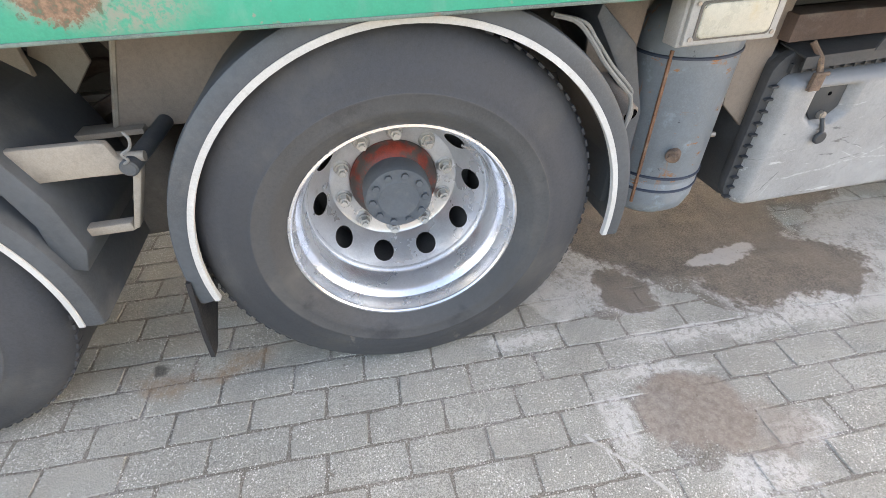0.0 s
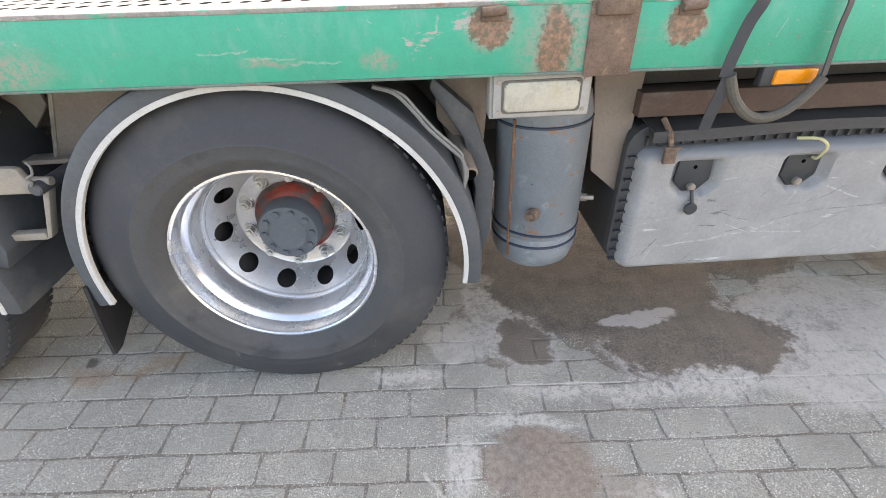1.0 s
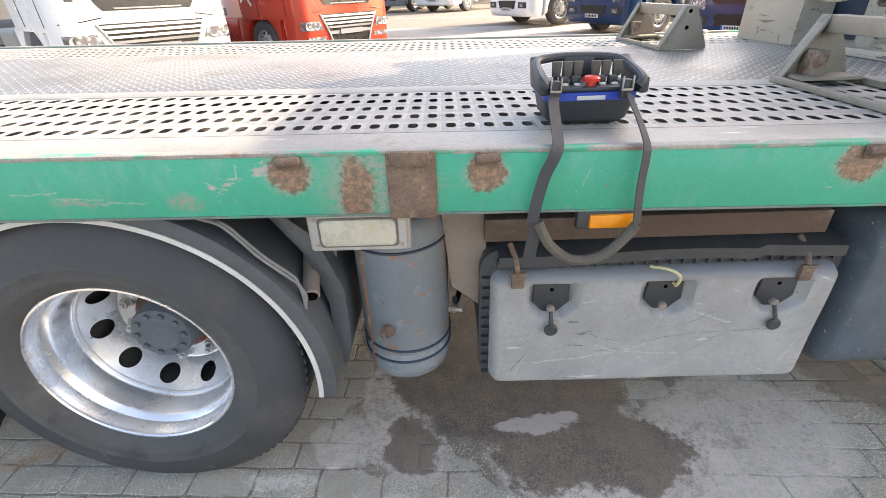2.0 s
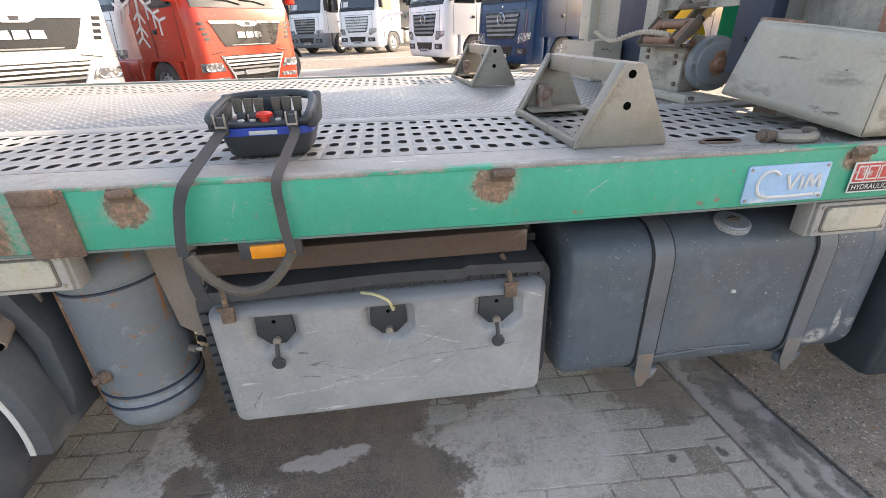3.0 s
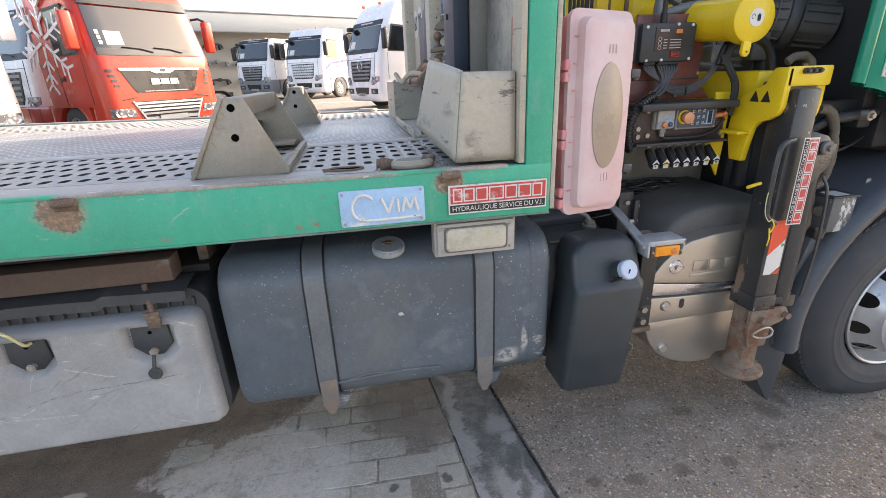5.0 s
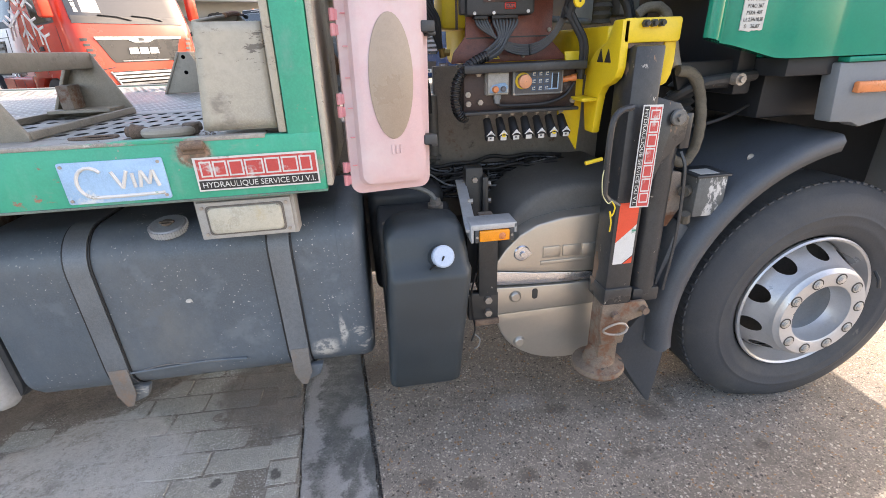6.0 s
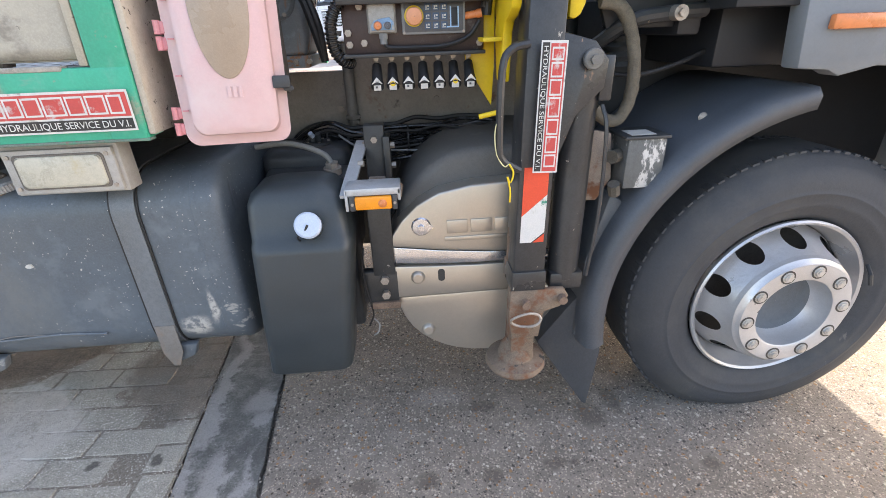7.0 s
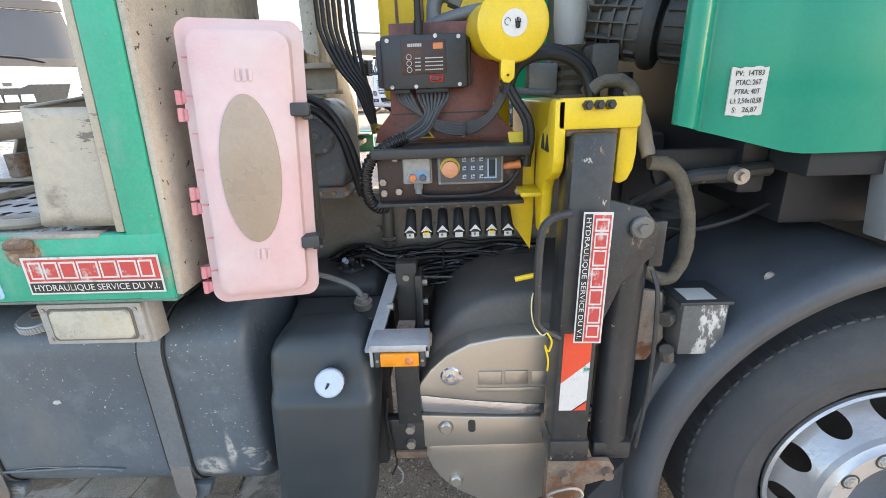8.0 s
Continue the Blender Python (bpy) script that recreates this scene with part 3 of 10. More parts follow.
def bars(x0, x1, z0, z1, y, n, d=0.001, gap=0.3, axis="x"):
    """A row of n plain blocks that stands for lettering on a side that faces -y."""
    out = []
    w = (x1 - x0) / n
    for i in range(n):
        out.append(bm_box(x0 + w * i, x0 + w * (i + 1 - gap), y - d, y, z0, z1))
    return bm_join(*out)


FACE = Matrix.Rotation(radians(90), 4, "X")  # text that faces -y
# ---- ground ----
def blob(n, P, cx, cy, rx, ry, amp, soft, wob):
    """A stain's mask: an ellipse with a ragged rim."""
    v = n.mapping(scale=(1 / rx, 1 / ry, 0), loc=(-cx / rx, -cy / ry, 0), src=P)
    ln = n.t.nodes.new("ShaderNodeVectorMath")
    ln.operation = "LENGTH"
    n.link(v, ln.inputs[0])
    d = n.math("ADD", ln.outputs["Value"], n.math("MULTIPLY", n.math("SUBTRACT", wob, 0.5), amp))
    return n.step(d, 1 + soft, 1 - soft)


def warped(n, P, scale, amp, detail=4.0):
    """Places shifted by noise, for ragged outlines."""
    t = n.t.nodes.new("ShaderNodeTexNoise")
    t.inputs["Scale"].default_value, t.inputs["Detail"].default_value, t.inputs["Roughness"].default_value = scale, detail, 0.65
    n.link(P, t.inputs["Vector"])
    v = n.t.nodes.new("ShaderNodeVectorMath")
    v.operation = "MULTIPLY_ADD"
    n.link(t.outputs["Color"], v.inputs[0])
    v.inputs[1].default_value = (amp, amp, amp)
    n.link(P, v.inputs[2])
    s = n.t.nodes.new("ShaderNodeVectorMath")
    s.operation = "SUBTRACT"
    n.link(v.outputs[0], s.inputs[0])
    s.inputs[1].default_value = (amp / 2, amp / 2, amp / 2)
    return s.outputs[0]


def line_mask(n, P, a, b, w, fade=0.0):
    """A thin straight mark from a to b in the plane that P's first two axes give."""
    L = math.hypot(b[0] - a[0], b[1] - a[1])
    v = n.mapping(rot=(0, 0, 0), loc=(-a[0], -a[1], 0), src=P)
    v = n.mapping(rot=(0, 0, -math.atan2(b[1] - a[1], b[0] - a[0])), src=v)
    sep = n.t.nodes.new("ShaderNodeSeparateXYZ")
    n.link(v, sep.inputs[0])
    across = n.step(n.math("ABSOLUTE", sep.outputs[1], 0), w, w * 0.45)
    along = n.step(n.math("ABSOLUTE", n.math("SUBTRACT", sep.outputs[0], L / 2), 0), L / 2, L / 2 - 0.01)
    return n.math("MULTIPLY", across, along)


def biggest(n, *masks):
    out = masks[0]
    for m in masks[1:]:
        out = n.math("MAXIMUM", out, m)
    return out


def stained(n, c, r):
    """Damp, sand, lime and rust marks on the paving, with their own shapes."""
    P = n.t.nodes.new("ShaderNodeNewGeometry").outputs["Position"]
    W = warped(n, P, 3.2, 0.34, 7.0)
    W2 = warped(n, P, 9.0, 0.10, 5.0)
    fine = n.noise(42.0, 6.0, 0.75, P)
    mid = n.noise(11.0, 5.0, 0.65, P)
    grain = n.step(n.noise(190.0, 4.0, 0.7, P), 0.38, 0.62)
    wob = n.noise(4.5, 8.0, 0.62, P)
    w = n.math("ADD", n.math("MULTIPLY", mid, 0.55), n.math("MULTIPLY", fine, 0.45))
    # dark patina
    pat = n.step(n.noise(1.7, 6.0, 0.65, P), 0.52, 0.74, 0.0, 0.35)
    c = n.mix(pat, c, (0.22, 0.207, 0.183))
    # thin limy film, brushed over the blocks
    film = biggest(n, blob(n, W, 2.02, 0.2, 0.36, 0.30, 0.8, 0.08, w), blob(n, W, 0.52, 0.19, 0.15, 0.12, 0.9, 0.1, w), blob(n, W, 1.86, -0.12, 0.3, 0.12, 1.2, 0.25, w), blob(n, W, 0.62, 0.42, 0.10, 0.24, 1.2, 0.2, w))
    film = n.math("MULTIPLY", film, n.math("MULTIPLY", n.mixf(0.5, n.step(fine, 0.40, 0.54, 0.2, 1.0), n.math("ADD", n.math("MULTIPLY", grain, 0.55), 0.45)), n.step(mid, 0.3, 0.56, 0.5, 1.0)))
    halo = biggest(n, blob(n, W2, 0.45, -0.31, 0.05, 0.11, 1.3, 0.3, w), blob(n, W, 0.78, -0.53, 0.13, 0.06, 1.6, 0.3, w), blob(n, W, 0.95, -0.42, 0.09, 0.05, 1.6, 0.3, w),
                   blob(n, W, 0.26, 0.03, 0.16, 0.04, 1.5, 0.3, w), blob(n, W, 0.9, -0.06, 0.28, 0.035, 1.6, 0.35, w), blob(n, W, 1.3, -0.10, 0.3, 0.05, 1.8, 0.35, w), blob(n, W, 0.68, -0.20, 0.2, 0.03, 1.6, 0.4, w))
    halo = n.math("MULTIPLY", halo, n.math("MULTIPLY", n.step(fine, 0.42, 0.54, 0.15, 0.95), n.math("ADD", n.math("MULTIPLY", grain, 0.4), 0.6)))
    c = n.mix(halo, c, (0.58, 0.565, 0.525))
    c = n.mix(film, c, n.mix(wob, (0.44, 0.425, 0.385), (0.60, 0.585, 0.54)))
    # earth washed over the damp part
    damp = biggest(n, blob(n, W, 1.16, 0.52, 0.50, 0.36, 0.5, 0.06, w), blob(n, W, 1.42, 0.13, 0.36, 0.19, 0.6, 0.06, w), blob(n, W, 0.98, 0.95, 0.5, 0.5, 0.6, 0.12, w), blob(n, W, 1.6, 0.78, 0.75, 0.26, 0.7, 0.12, w),
                   n.math("MULTIPLY", blob(n, W, 2.70, 0.55, 0.26, 0.3, 1.0, 0.2, w), 0.8), blob(n, W, 0.73, 0.18, 0.11, 0.12, 0.8, 0.12, w))
    rim = biggest(n, blob(n, W, 1.42, 0.13, 0.40, 0.225, 0.6, 0.06, w), blob(n, W, 0.73, 0.18, 0.14, 0.145, 0.8, 0.15, w))
    c = n.mix(n.math("MULTIPLY", rim, n.step(fine, 0.4, 0.6, 0.1, 0.65)), c, (0.50, 0.485, 0.455))
    dry = biggest(n, blob(n, W2, 1.20, 0.245, 0.135, 0.04, 1.1, 0.12, w), blob(n, W2, 1.30, 0.285, 0.10, 0.03, 1.3, 0.2, w))
    soil = n.mix(n.step(mid, 0.3, 0.7), n.mix(grain, (0.06, 0.053, 0.045), (0.16, 0.14, 0.118)), n.mix(grain, (0.105, 0.087, 0.07), (0.25, 0.21, 0.168)))
    soil = n.mix(n.step(n.noise(2.2, 4.0, 0.6, P), 0.42, 0.62, 0.0, 0.5), soil, (0.20, 0.17, 0.14))
    c = n.mix(n.math("MULTIPLY", damp, 0.95), c, soil)
    c = n.mix(n.math("MULTIPLY", dry, n.step(fine, 0.25, 0.5, 0.6, 0.92)), c, (0.46, 0.44, 0.41))
    # spilt sand
    sand = biggest(n, blob(n, W, 0.69, -0.345, 0.18, 0.115, 0.7, 0.16, w), n.math("MULTIPLY", blob(n, W, 0.83, -0.41, 0.16, 0.07, 1.0, 0.4, w), 0.7))
    c = n.mix(n.math("MULTIPLY", sand, 0.9), c, n.mix(n.step(fine, 0.3, 0.7), (0.21, 0.172, 0.138), (0.34, 0.288, 0.236)))
    # cracks filled with white grit, white joints
    Z = warped(n, P, 14.0, 0.03, 6.0)
    crack = biggest(n, line_mask(n, Z, (0.325, -0.331), (0.365, -0.387), 0.007), line_mask(n, Z, (0.362, -0.385), (0.433, -0.453), 0.008), line_mask(n, Z, (0.430, -0.450), (0.48, -0.545), 0.007),
                    line_mask(n, Z, (0.365, -0.387), (0.375, -0.45), 0.004), line_mask(n, Z, (0.375, -0.455), (0.433, -0.453), 0.004), line_mask(n, P, (0.37, -0.243), (0.57, -0.252), 0.004), line_mask(n, P, (0.716, -0.036), (1.08, -0.053), 0.004))
    c = n.mix(n.math("MULTIPLY", crack, n.step(fine, 0.36, 0.56, 0.1, 0.85)), c, (0.53, 0.515, 0.48))
    rusty = biggest(n, blob(n, W, -0.93, 0.177, 0.09, 0.05, 1.2, 0.6, w), blob(n, W, -0.69, 0.174, 0.1, 0.05, 1.2, 0.6, w))
    c = n.mix(n.math("MULTIPLY", rusty, n.step(fine, 0.3, 0.7, 0.2, 0.65)), c, (0.32, 0.185, 0.085))
    oil = biggest(n, blob(n, W2, 2.748, 0.07, 0.022, 0.018, 1.0, 0.3, w), blob(n, W2, 2.55, 0.069, 0.018, 0.013, 1.0, 0.3, w), blob(n, W2, -0.95, 0.2, 0.03, 0.025, 1.0, 0.4, w), blob(n, W2, 2.2, -0.1, 0.014, 0.01, 1.0, 0.3, w))
    c = n.mix(n.math("MULTIPLY", oil, 0.75), c, (0.05, 0.046, 0.042))
    # leaf bits and grit scattered about
    bits = n.math("MULTIPLY", n.step(n.voronoi(26.0, W2), 0.085, 0.05), n.step(n.noise(6.0, 3.0, 0.6, P), 0.45, 0.52))
    c = n.mix(n.math("MULTIPLY", bits, 0.8), c, (0.055, 0.042, 0.03))
    r = n.mixf(damp, r, 0.75)
    return c, r, sand, damp


def paver_material(name, base, fill):
    n = Nodes(name)
    P = n.t.nodes.new("ShaderNodeNewGeometry").outputs["Position"]
    grit = n.noise(300.0, 3.0, 0.65, P)
    spk = n.voronoi(120.0, P)
    spk2 = n.voronoi(300.0, P)
    info = n.t.nodes.new("ShaderNodeObjectInfo")
    isl = n.t.nodes.new("ShaderNodeNewGeometry").outputs["Random Per Island"]
    k = n.math("FRACT", n.math("ADD", info.outputs["Random"], isl), 1.0)
    big = n.noise(2.2, 5.0, 0.6, P)
    wear = n.noise(7.0, 6.0, 0.7, P)
    c = n.mix(n.step(big, 0.3, 0.7), shade(base, 0.84), shade(base, 1.12))
    c = n.mix(n.step(wear, 0.35, 0.65, 0.0, 0.55), c, shade(base, 0.74))
    if fill:
        c = n.mix(n.step(n.noise(2.4, 6.0, 0.7, P), 0.5, 0.62, 0.0, 0.75), c, (0.42, 0.40, 0.365))
        c = n.mix(n.step(n.noise(19.0, 5.0, 0.7, P), 0.5, 0.66, 0.0, 0.7), c, (0.32, 0.28, 0.225))
    else:
        c = n.mix(k, c, n.mix(0.16, c, (0.2, 0.187, 0.166)))
    c = n.mix(n.step(grit, 0.40, 0.60, 0.0, 0.85), c, shade(base, 0.38))
    # light aggregate where the surface is worn open
    open_ = n.step(n.noise(5.0, 5.0, 0.65, P), 0.38, 0.6, 0.25, 1.0)
    dirt = n.voronoi(75.0, P)
    c = n.mix(n.math("MULTIPLY", n.step(dirt, 0.22, 0.1, 0.0, 0.7), n.step(n.noise(8.0, 4.0, 0.6, P), 0.45, 0.6)), c, shade(base, 0.25))
    c = n.mix(n.math("MULTIPLY", n.step(spk, 0.32, 0.2, 0.0, 0.95), open_), c, (0.72, 0.70, 0.645))
    c = n.mix(n.step(spk2, 0.2, 0.08, 0.0, 0.7), c, (0.6, 0.585, 0.55))
    c, r, sand, damp = stained(n, c, 0.93)
    h = n.math("ADD", grit, n.math("ADD", n.math("MULTIPLY", n.step(spk, 0.4, 0.0), 0.7), n.math("MULTIPLY", wear, 2.0)))
    return n.done(c, r, 0.0, n.bump(h, 0.7, 0.004))


M_paver = paver_material("concrete_paver", (0.49, 0.475, 0.412), False)
M_joint = paver_material("joint_sand", (0.28, 0.253, 0.21), True)


def asphalt_material():
    n = Nodes("worn_asphalt")
    P = n.t.nodes.new("ShaderNodeNewGeometry").outputs["Position"]
    W2 = warped(n, P, 9.0, 0.06, 5.0)
    big = n.noise(1.1, 6, 0.6, P)
    mid = n.noise(9.0, 6, 0.7, P)
    fine = n.noise(320.0, 3, 0.6, P)

    Q = warped(n, P, 130.0, 0.010, 2.0)

    def stones(scale):
        sep = n.t.nodes.new("ShaderNodeSeparateColor")
        n.link(n.voronoi(scale, Q, out="Color"), sep.inputs[0])
        return n.voronoi(scale, Q), sep.outputs
    d1, r1 = stones(95.0)
    d2, r2 = stones(210.0)
    c = n.mix(n.step(big, 0.3, 0.7), (0.185, 0.163, 0.14), (0.25, 0.222, 0.192))
    c = n.mix(n.step(fine, 0.35, 0.65, 0.0, 0.55), c, (0.085, 0.076, 0.066))
    c = n.mix(n.step(mid, 0.4, 0.65, 0.0, 0.4), c, (0.31, 0.28, 0.24))

    def sown(c, d, rnd, reach, share, colour, f=0.9):
        size = n.math("MULTIPLY", n.math("SUBTRACT", rnd, 1 - share), reach / share)
        return n.mix(n.math("MULTIPLY", n.step(n.math("SUBTRACT", size, d), -0.04, 0.06, 0.0, f), n.step(rnd, 1 - share - 0.01, 1 - share)), c, colour)
    c = sown(c, d2, r2[0], 0.7, 0.55, (0.42, 0.365, 0.30))
    c = sown(c, d2, r2[1], 0.6, 0.3, (0.055, 0.05, 0.045))
    c = sown(c, d1, r1[0], 0.55, 0.22, (0.50, 0.455, 0.39))
    c = sown(c, d1, r1[1], 0.55, 0.16, (0.29, 0.16, 0.075))
    c = sown(c, d1, r1[2], 0.5, 0.10, (0.05, 0.046, 0.042))
    w = n.math("ADD", n.math("MULTIPLY", mid, 0.5), n.math("MULTIPLY", n.noise(60, 4, 0.6, P), 0.5))
    drops = biggest(n, blob(n, W2, 3.43, -0.094, 0.045, 0.03, 1.2, 0.35, w), blob(n, W2, 3.27, -0.075, 0.03, 0.025, 1.2, 0.35, w), blob(n, W2, 3.83, 0.183, 0.05, 0.025, 1.2, 0.4, w), blob(n, W2, 3.62, -0.1, 0.035, 0.03, 1.2, 0.4, w),
                    blob(n, W2, 3.82, -0.11, 0.03, 0.024, 1.2, 0.35, w), blob(n, W2, 4.02, -0.08, 0.034, 0.026, 1.2, 0.35, w), blob(n, W2, 4.2, 0.1, 0.05, 0.07, 1.6, 0.5, w), blob(n, W2, 4.3, 0.16, 0.03, 0.07, 1.6, 0.5, w),
                    blob(n, W2, 4.5, -0.13, 0.03, 0.02, 1.2, 0.35, w), blob(n, W2, 4.08, -0.085, 0.013, 0.01, 1.2, 0.35, w), blob(n, W2, 3.1, 0.55, 0.12, 0.1, 1.2, 0.5, w))
    c = n.mix(n.math("MULTIPLY", drops, n.step(fine, 0.3, 0.7, 0.75, 0.35)), c, (0.075, 0.06, 0.045))
    pale = blob(n, W2, 3.68, 0.25, 0.09, 0.04, 3.0, 0.5, w)
    c = n.mix(n.math("MULTIPLY", pale, n.step(fine, 0.42, 0.6, 0.0, 0.5)), c, (0.46, 0.445, 0.42))
    h = n.math("ADD", n.math("MULTIPLY", n.step(d1, 0.5, 0.1), 0.7), n.math("ADD", n.step(d2, 0.5, 0.1), fine))
    return n.done(c, 0.9, 0.0, n.bump(h, 0.45, 0.004))


M_asphalt = asphalt_material()


def gutter_material():
    n = Nodes("damp_gutter_concrete")
    P = n.t.nodes.new("ShaderNodeNewGeometry").outputs["Position"]
    W = warped(n, P, 6.0, 0.2, 6.0)
    w = n.noise(5, 8, 0.7, P)
    f = n.noise(170, 3, 0.6, P)
    mid = n.noise(24, 6, 0.7, P)
    c = n.mix(n.step(w, 0.38, 0.62), (0.095, 0.1, 0.096), (0.235, 0.235, 0.218))
    c = n.mix(n.step(mid, 0.45, 0.65, 0.0, 0.6), c, (0.11, 0.112, 0.104))
    c = n.mix(n.step(n.noise(2.5, 6, 0.7, P), 0.52, 0.66, 0.0, 0.6), c, (0.3, 0.3, 0.285))
    k = n.math("ADD", n.math("MULTIPLY", mid, 0.6), n.math("MULTIPLY", f, 0.4))
    lime = biggest(n, blob(n, W, 3.03, 0.21, 0.035, 0.035, 2.2, 0.35, k), blob(n, W, 2.87, 0.2, 0.025, 0.10, 2.2, 0.35, k), blob(n, W, 3.02, 0.30, 0.05, 0.07, 1.8, 0.4, k), blob(n, W, 2.855, -0.3, 0.03, 0.45, 2.0, 0.4, k), blob(n, W, 2.845, 0.4, 0.03, 0.35, 2.0, 0.4, k), blob(n, W, 2.95, -0.05, 0.04, 0.12, 2.2, 0.4, k), blob(n, W, 3.06, -0.25, 0.02, 0.3, 2.0, 0.4, k))
    c = n.mix(n.math("MULTIPLY", lime, n.step(f, 0.35, 0.6, 0.3, 0.9)), c, (0.46, 0.45, 0.43))
    c = n.mix(n.step(n.voronoi(90.0, P), 0.14, 0.06, 0.0, 0.8), c, (0.55, 0.54, 0.51))
    c = n.mix(n.step(f, 0.4, 0.65, 0.0, 0.5), c, (0.06, 0.058, 0.055))
    return n.done(c, n.step(w, 0.35, 0.65, 0.6, 0.92), 0.0, n.bump(n.math("ADD", f, n.math("MULTIPLY", mid, 2.0)), 0.5, 0.004))


M_gutter = gutter_material()

PAVE_X1, PAVE_X0, PAVE_Y0, PAVE_Y1 = 2.82, -4.6, -4.0, 3.4
TILTG = -0.085  # the gutter's slant across the paving


def gx(x, y):
    return x + TILTG * (y - 0.16)


def yard_z(y):
    """The yard rises gently behind the truck."""
    return min(0.6, max(0.0, (y - 4.0) * 0.036))


def ground_sheet():
    """One sheet to the horizon, sunk by a paver's joint depth where the paving lies."""
    bm = bmesh.new()
    B = 900.0
    o = [bm.verts.new(p) for p in ((-B, -B, 0), (B, -B, 0), (B, 4.0, 0), (-B, 4.0, 0))]
    i_ = [(PAVE_X0, PAVE_Y0), (gx(3.10, PAVE_Y0), PAVE_Y0), (gx(3.10, PAVE_Y1), PAVE_Y1), (PAVE_X0, PAVE_Y1)]
    t = [bm.verts.new((x, y, 0)) for x, y in i_]
    d = [bm.verts.new((x, y, -0.03)) for x, y in i_]
    for k in range(4):
        j = (k + 1) % 4
        bm.faces.new((o[k], o[j], t[j], t[k]))
        bm.faces.new((t[k], t[j], d[j], d[k]))
    bm.faces.new(d)
    last = [o[3], o[2]]
    for y in (4.0 + 0.6 / 0.036, B):
        row = [bm.verts.new((-B, y, yard_z(y))), bm.verts.new((B, y, yard_z(y)))]
        bm.faces.new((last[0], last[1], row[1], row[0]))
        last = row
    return bm


tagged(mesh_ob("ground", ground_sheet(), M_asphalt), "worn speckled asphalt yard with oil spots", "ground", kind="structure")


def washed(x, y):
    """How far earth and lime are washed over the blocks, 0 to 1."""
    q = Vector((x, y, 0.0))
    x += 0.16 * noise.noise(q * 3.2 + Vector((5, 1, 0))) + 0.05 * noise.noise(q * 11)
    y += 0.16 * noise.noise(q * 3.2 + Vector((1, 7, 0))) + 0.05 * noise.noise(q * 11 + Vector((3, 3, 0)))
    k = 0.0
    for cx, cy, rx_, ry_, top in ((1.16, 0.52, 0.52, 0.38, 1.0), (1.42, 0.13, 0.38, 0.21, 1.0), (0.98, 0.95, 0.5, 0.5, 1.0), (1.6, 0.78, 0.75, 0.28, 1.0), (0.62, 0.32, 0.16, 0.24, 0.75), (1.98, 0.2, 0.32, 0.26, 0.47), (0.7, -0.36, 0.16, 0.10, 0.9)):
        d = math.hypot((x - cx) / rx_, (y - cy) / ry_)
        k = max(k, top * min(1.0, max(0.0, (1.08 - d) / 0.18)))
    return k


def paving_bed():
    """Joint sand between the blocks; heaped over them where earth is washed in."""
    bm = bmesh.new()
    xs = [PAVE_X0] + [-0.2 + 0.02 * i for i in range(149)] + [PAVE_X1]
    ys = [PAVE_Y0] + [-0.7 + 0.02 * i for i in range(106)] + [PAVE_Y1]
    grid = [[bm.verts.new((gx(x, y) if x == PAVE_X1 else x, y, -0.0026 + 0.0009 * noise.noise(Vector((x * 9, y * 9, 3))) + washed(x, y) * 0.0046 + 0.0006 * noise.noise(Vector((x * 30, y * 30, 0))))) for x in xs] for y in ys]
    for j in range(len(ys) - 1):
        for i in range(len(xs) - 1):
            bm.faces.new((grid[j][i], grid[j][i + 1], grid[j + 1][i + 1], grid[j + 1][i]))
    return bm


pavement = tagged(mesh_ob("pavement", paving_bed(), M_joint), "grey concrete block paving with damp and limy stains", "pavement", kind="structure")
rnd = random.Random(12)
ys_ = [PAVE_Y0 + (PAVE_Y1 - PAVE_Y0) * i / 260 for i in range(261)]
gut = [(gx(PAVE_X1 + 0.006, y) + 0.006 * noise.noise(Vector((y * 14, 0, 0))) + rnd.uniform(-0.0015, 0.0015), y) for y in ys_] + [(gx(3.083, y) + 0.008 * noise.noise(Vector((y * 11, 5, 0))) + rnd.uniform(-0.002, 0.002), y) for y in ys_[::-1]]
tagged(mesh_ob("gutter", prism(gut, "z", -0.03, -0.004), M_gutter), "damp grey concrete gutter strip beside the paving", "gutter", kind="structure")


def crumbs():
    """Loose grit lying along the gutter's two edges and in the joints."""
    vs, fs = [], []
    r_ = random.Random(33)
    for i in range(1100):
        y = r_.uniform(-1.2, 1.3)
        if i % 2:
            x, s = gx(PAVE_X1 + 0.004, y) + r_.gauss(0, 0.012), r_.uniform(0.0012, 0.0042)
        else:
            x, s = gx(3.095, y) + r_.gauss(0, 0.011), r_.uniform(0.0012, 0.0045)
        z = -0.004 if i % 2 else -0.008
        b = len(vs)
        a0 = r_.uniform(0, 6.3)
        for q in range(5):
            t = a0 + q * 1.2566
            vs.append((x + s * math.cos(t) * r_.uniform(0.7, 1.3), y + s * math.sin(t) * r_.uniform(0.7, 1.3), z))
        vs.append((x, y, z + s * r_.uniform(0.8, 1.4)))
        for q in range(5):
            fs.append((b + q, b + (q + 1) % 5, b + 5))
    return vs, fs


def grit_material():
    n = Nodes("pale_grit")
    isl = n.t.nodes.new("ShaderNodeNewGeometry").outputs["Random Per Island"]
    return n.done(n.mix(isl, (0.10, 0.09, 0.078), (0.46, 0.44, 0.40)), 0.95)


tagged(mesh_ob("loose_grit", crumbs(), grit_material()), "pale grit along the edges of the gutter", "grit", kind="stuff")
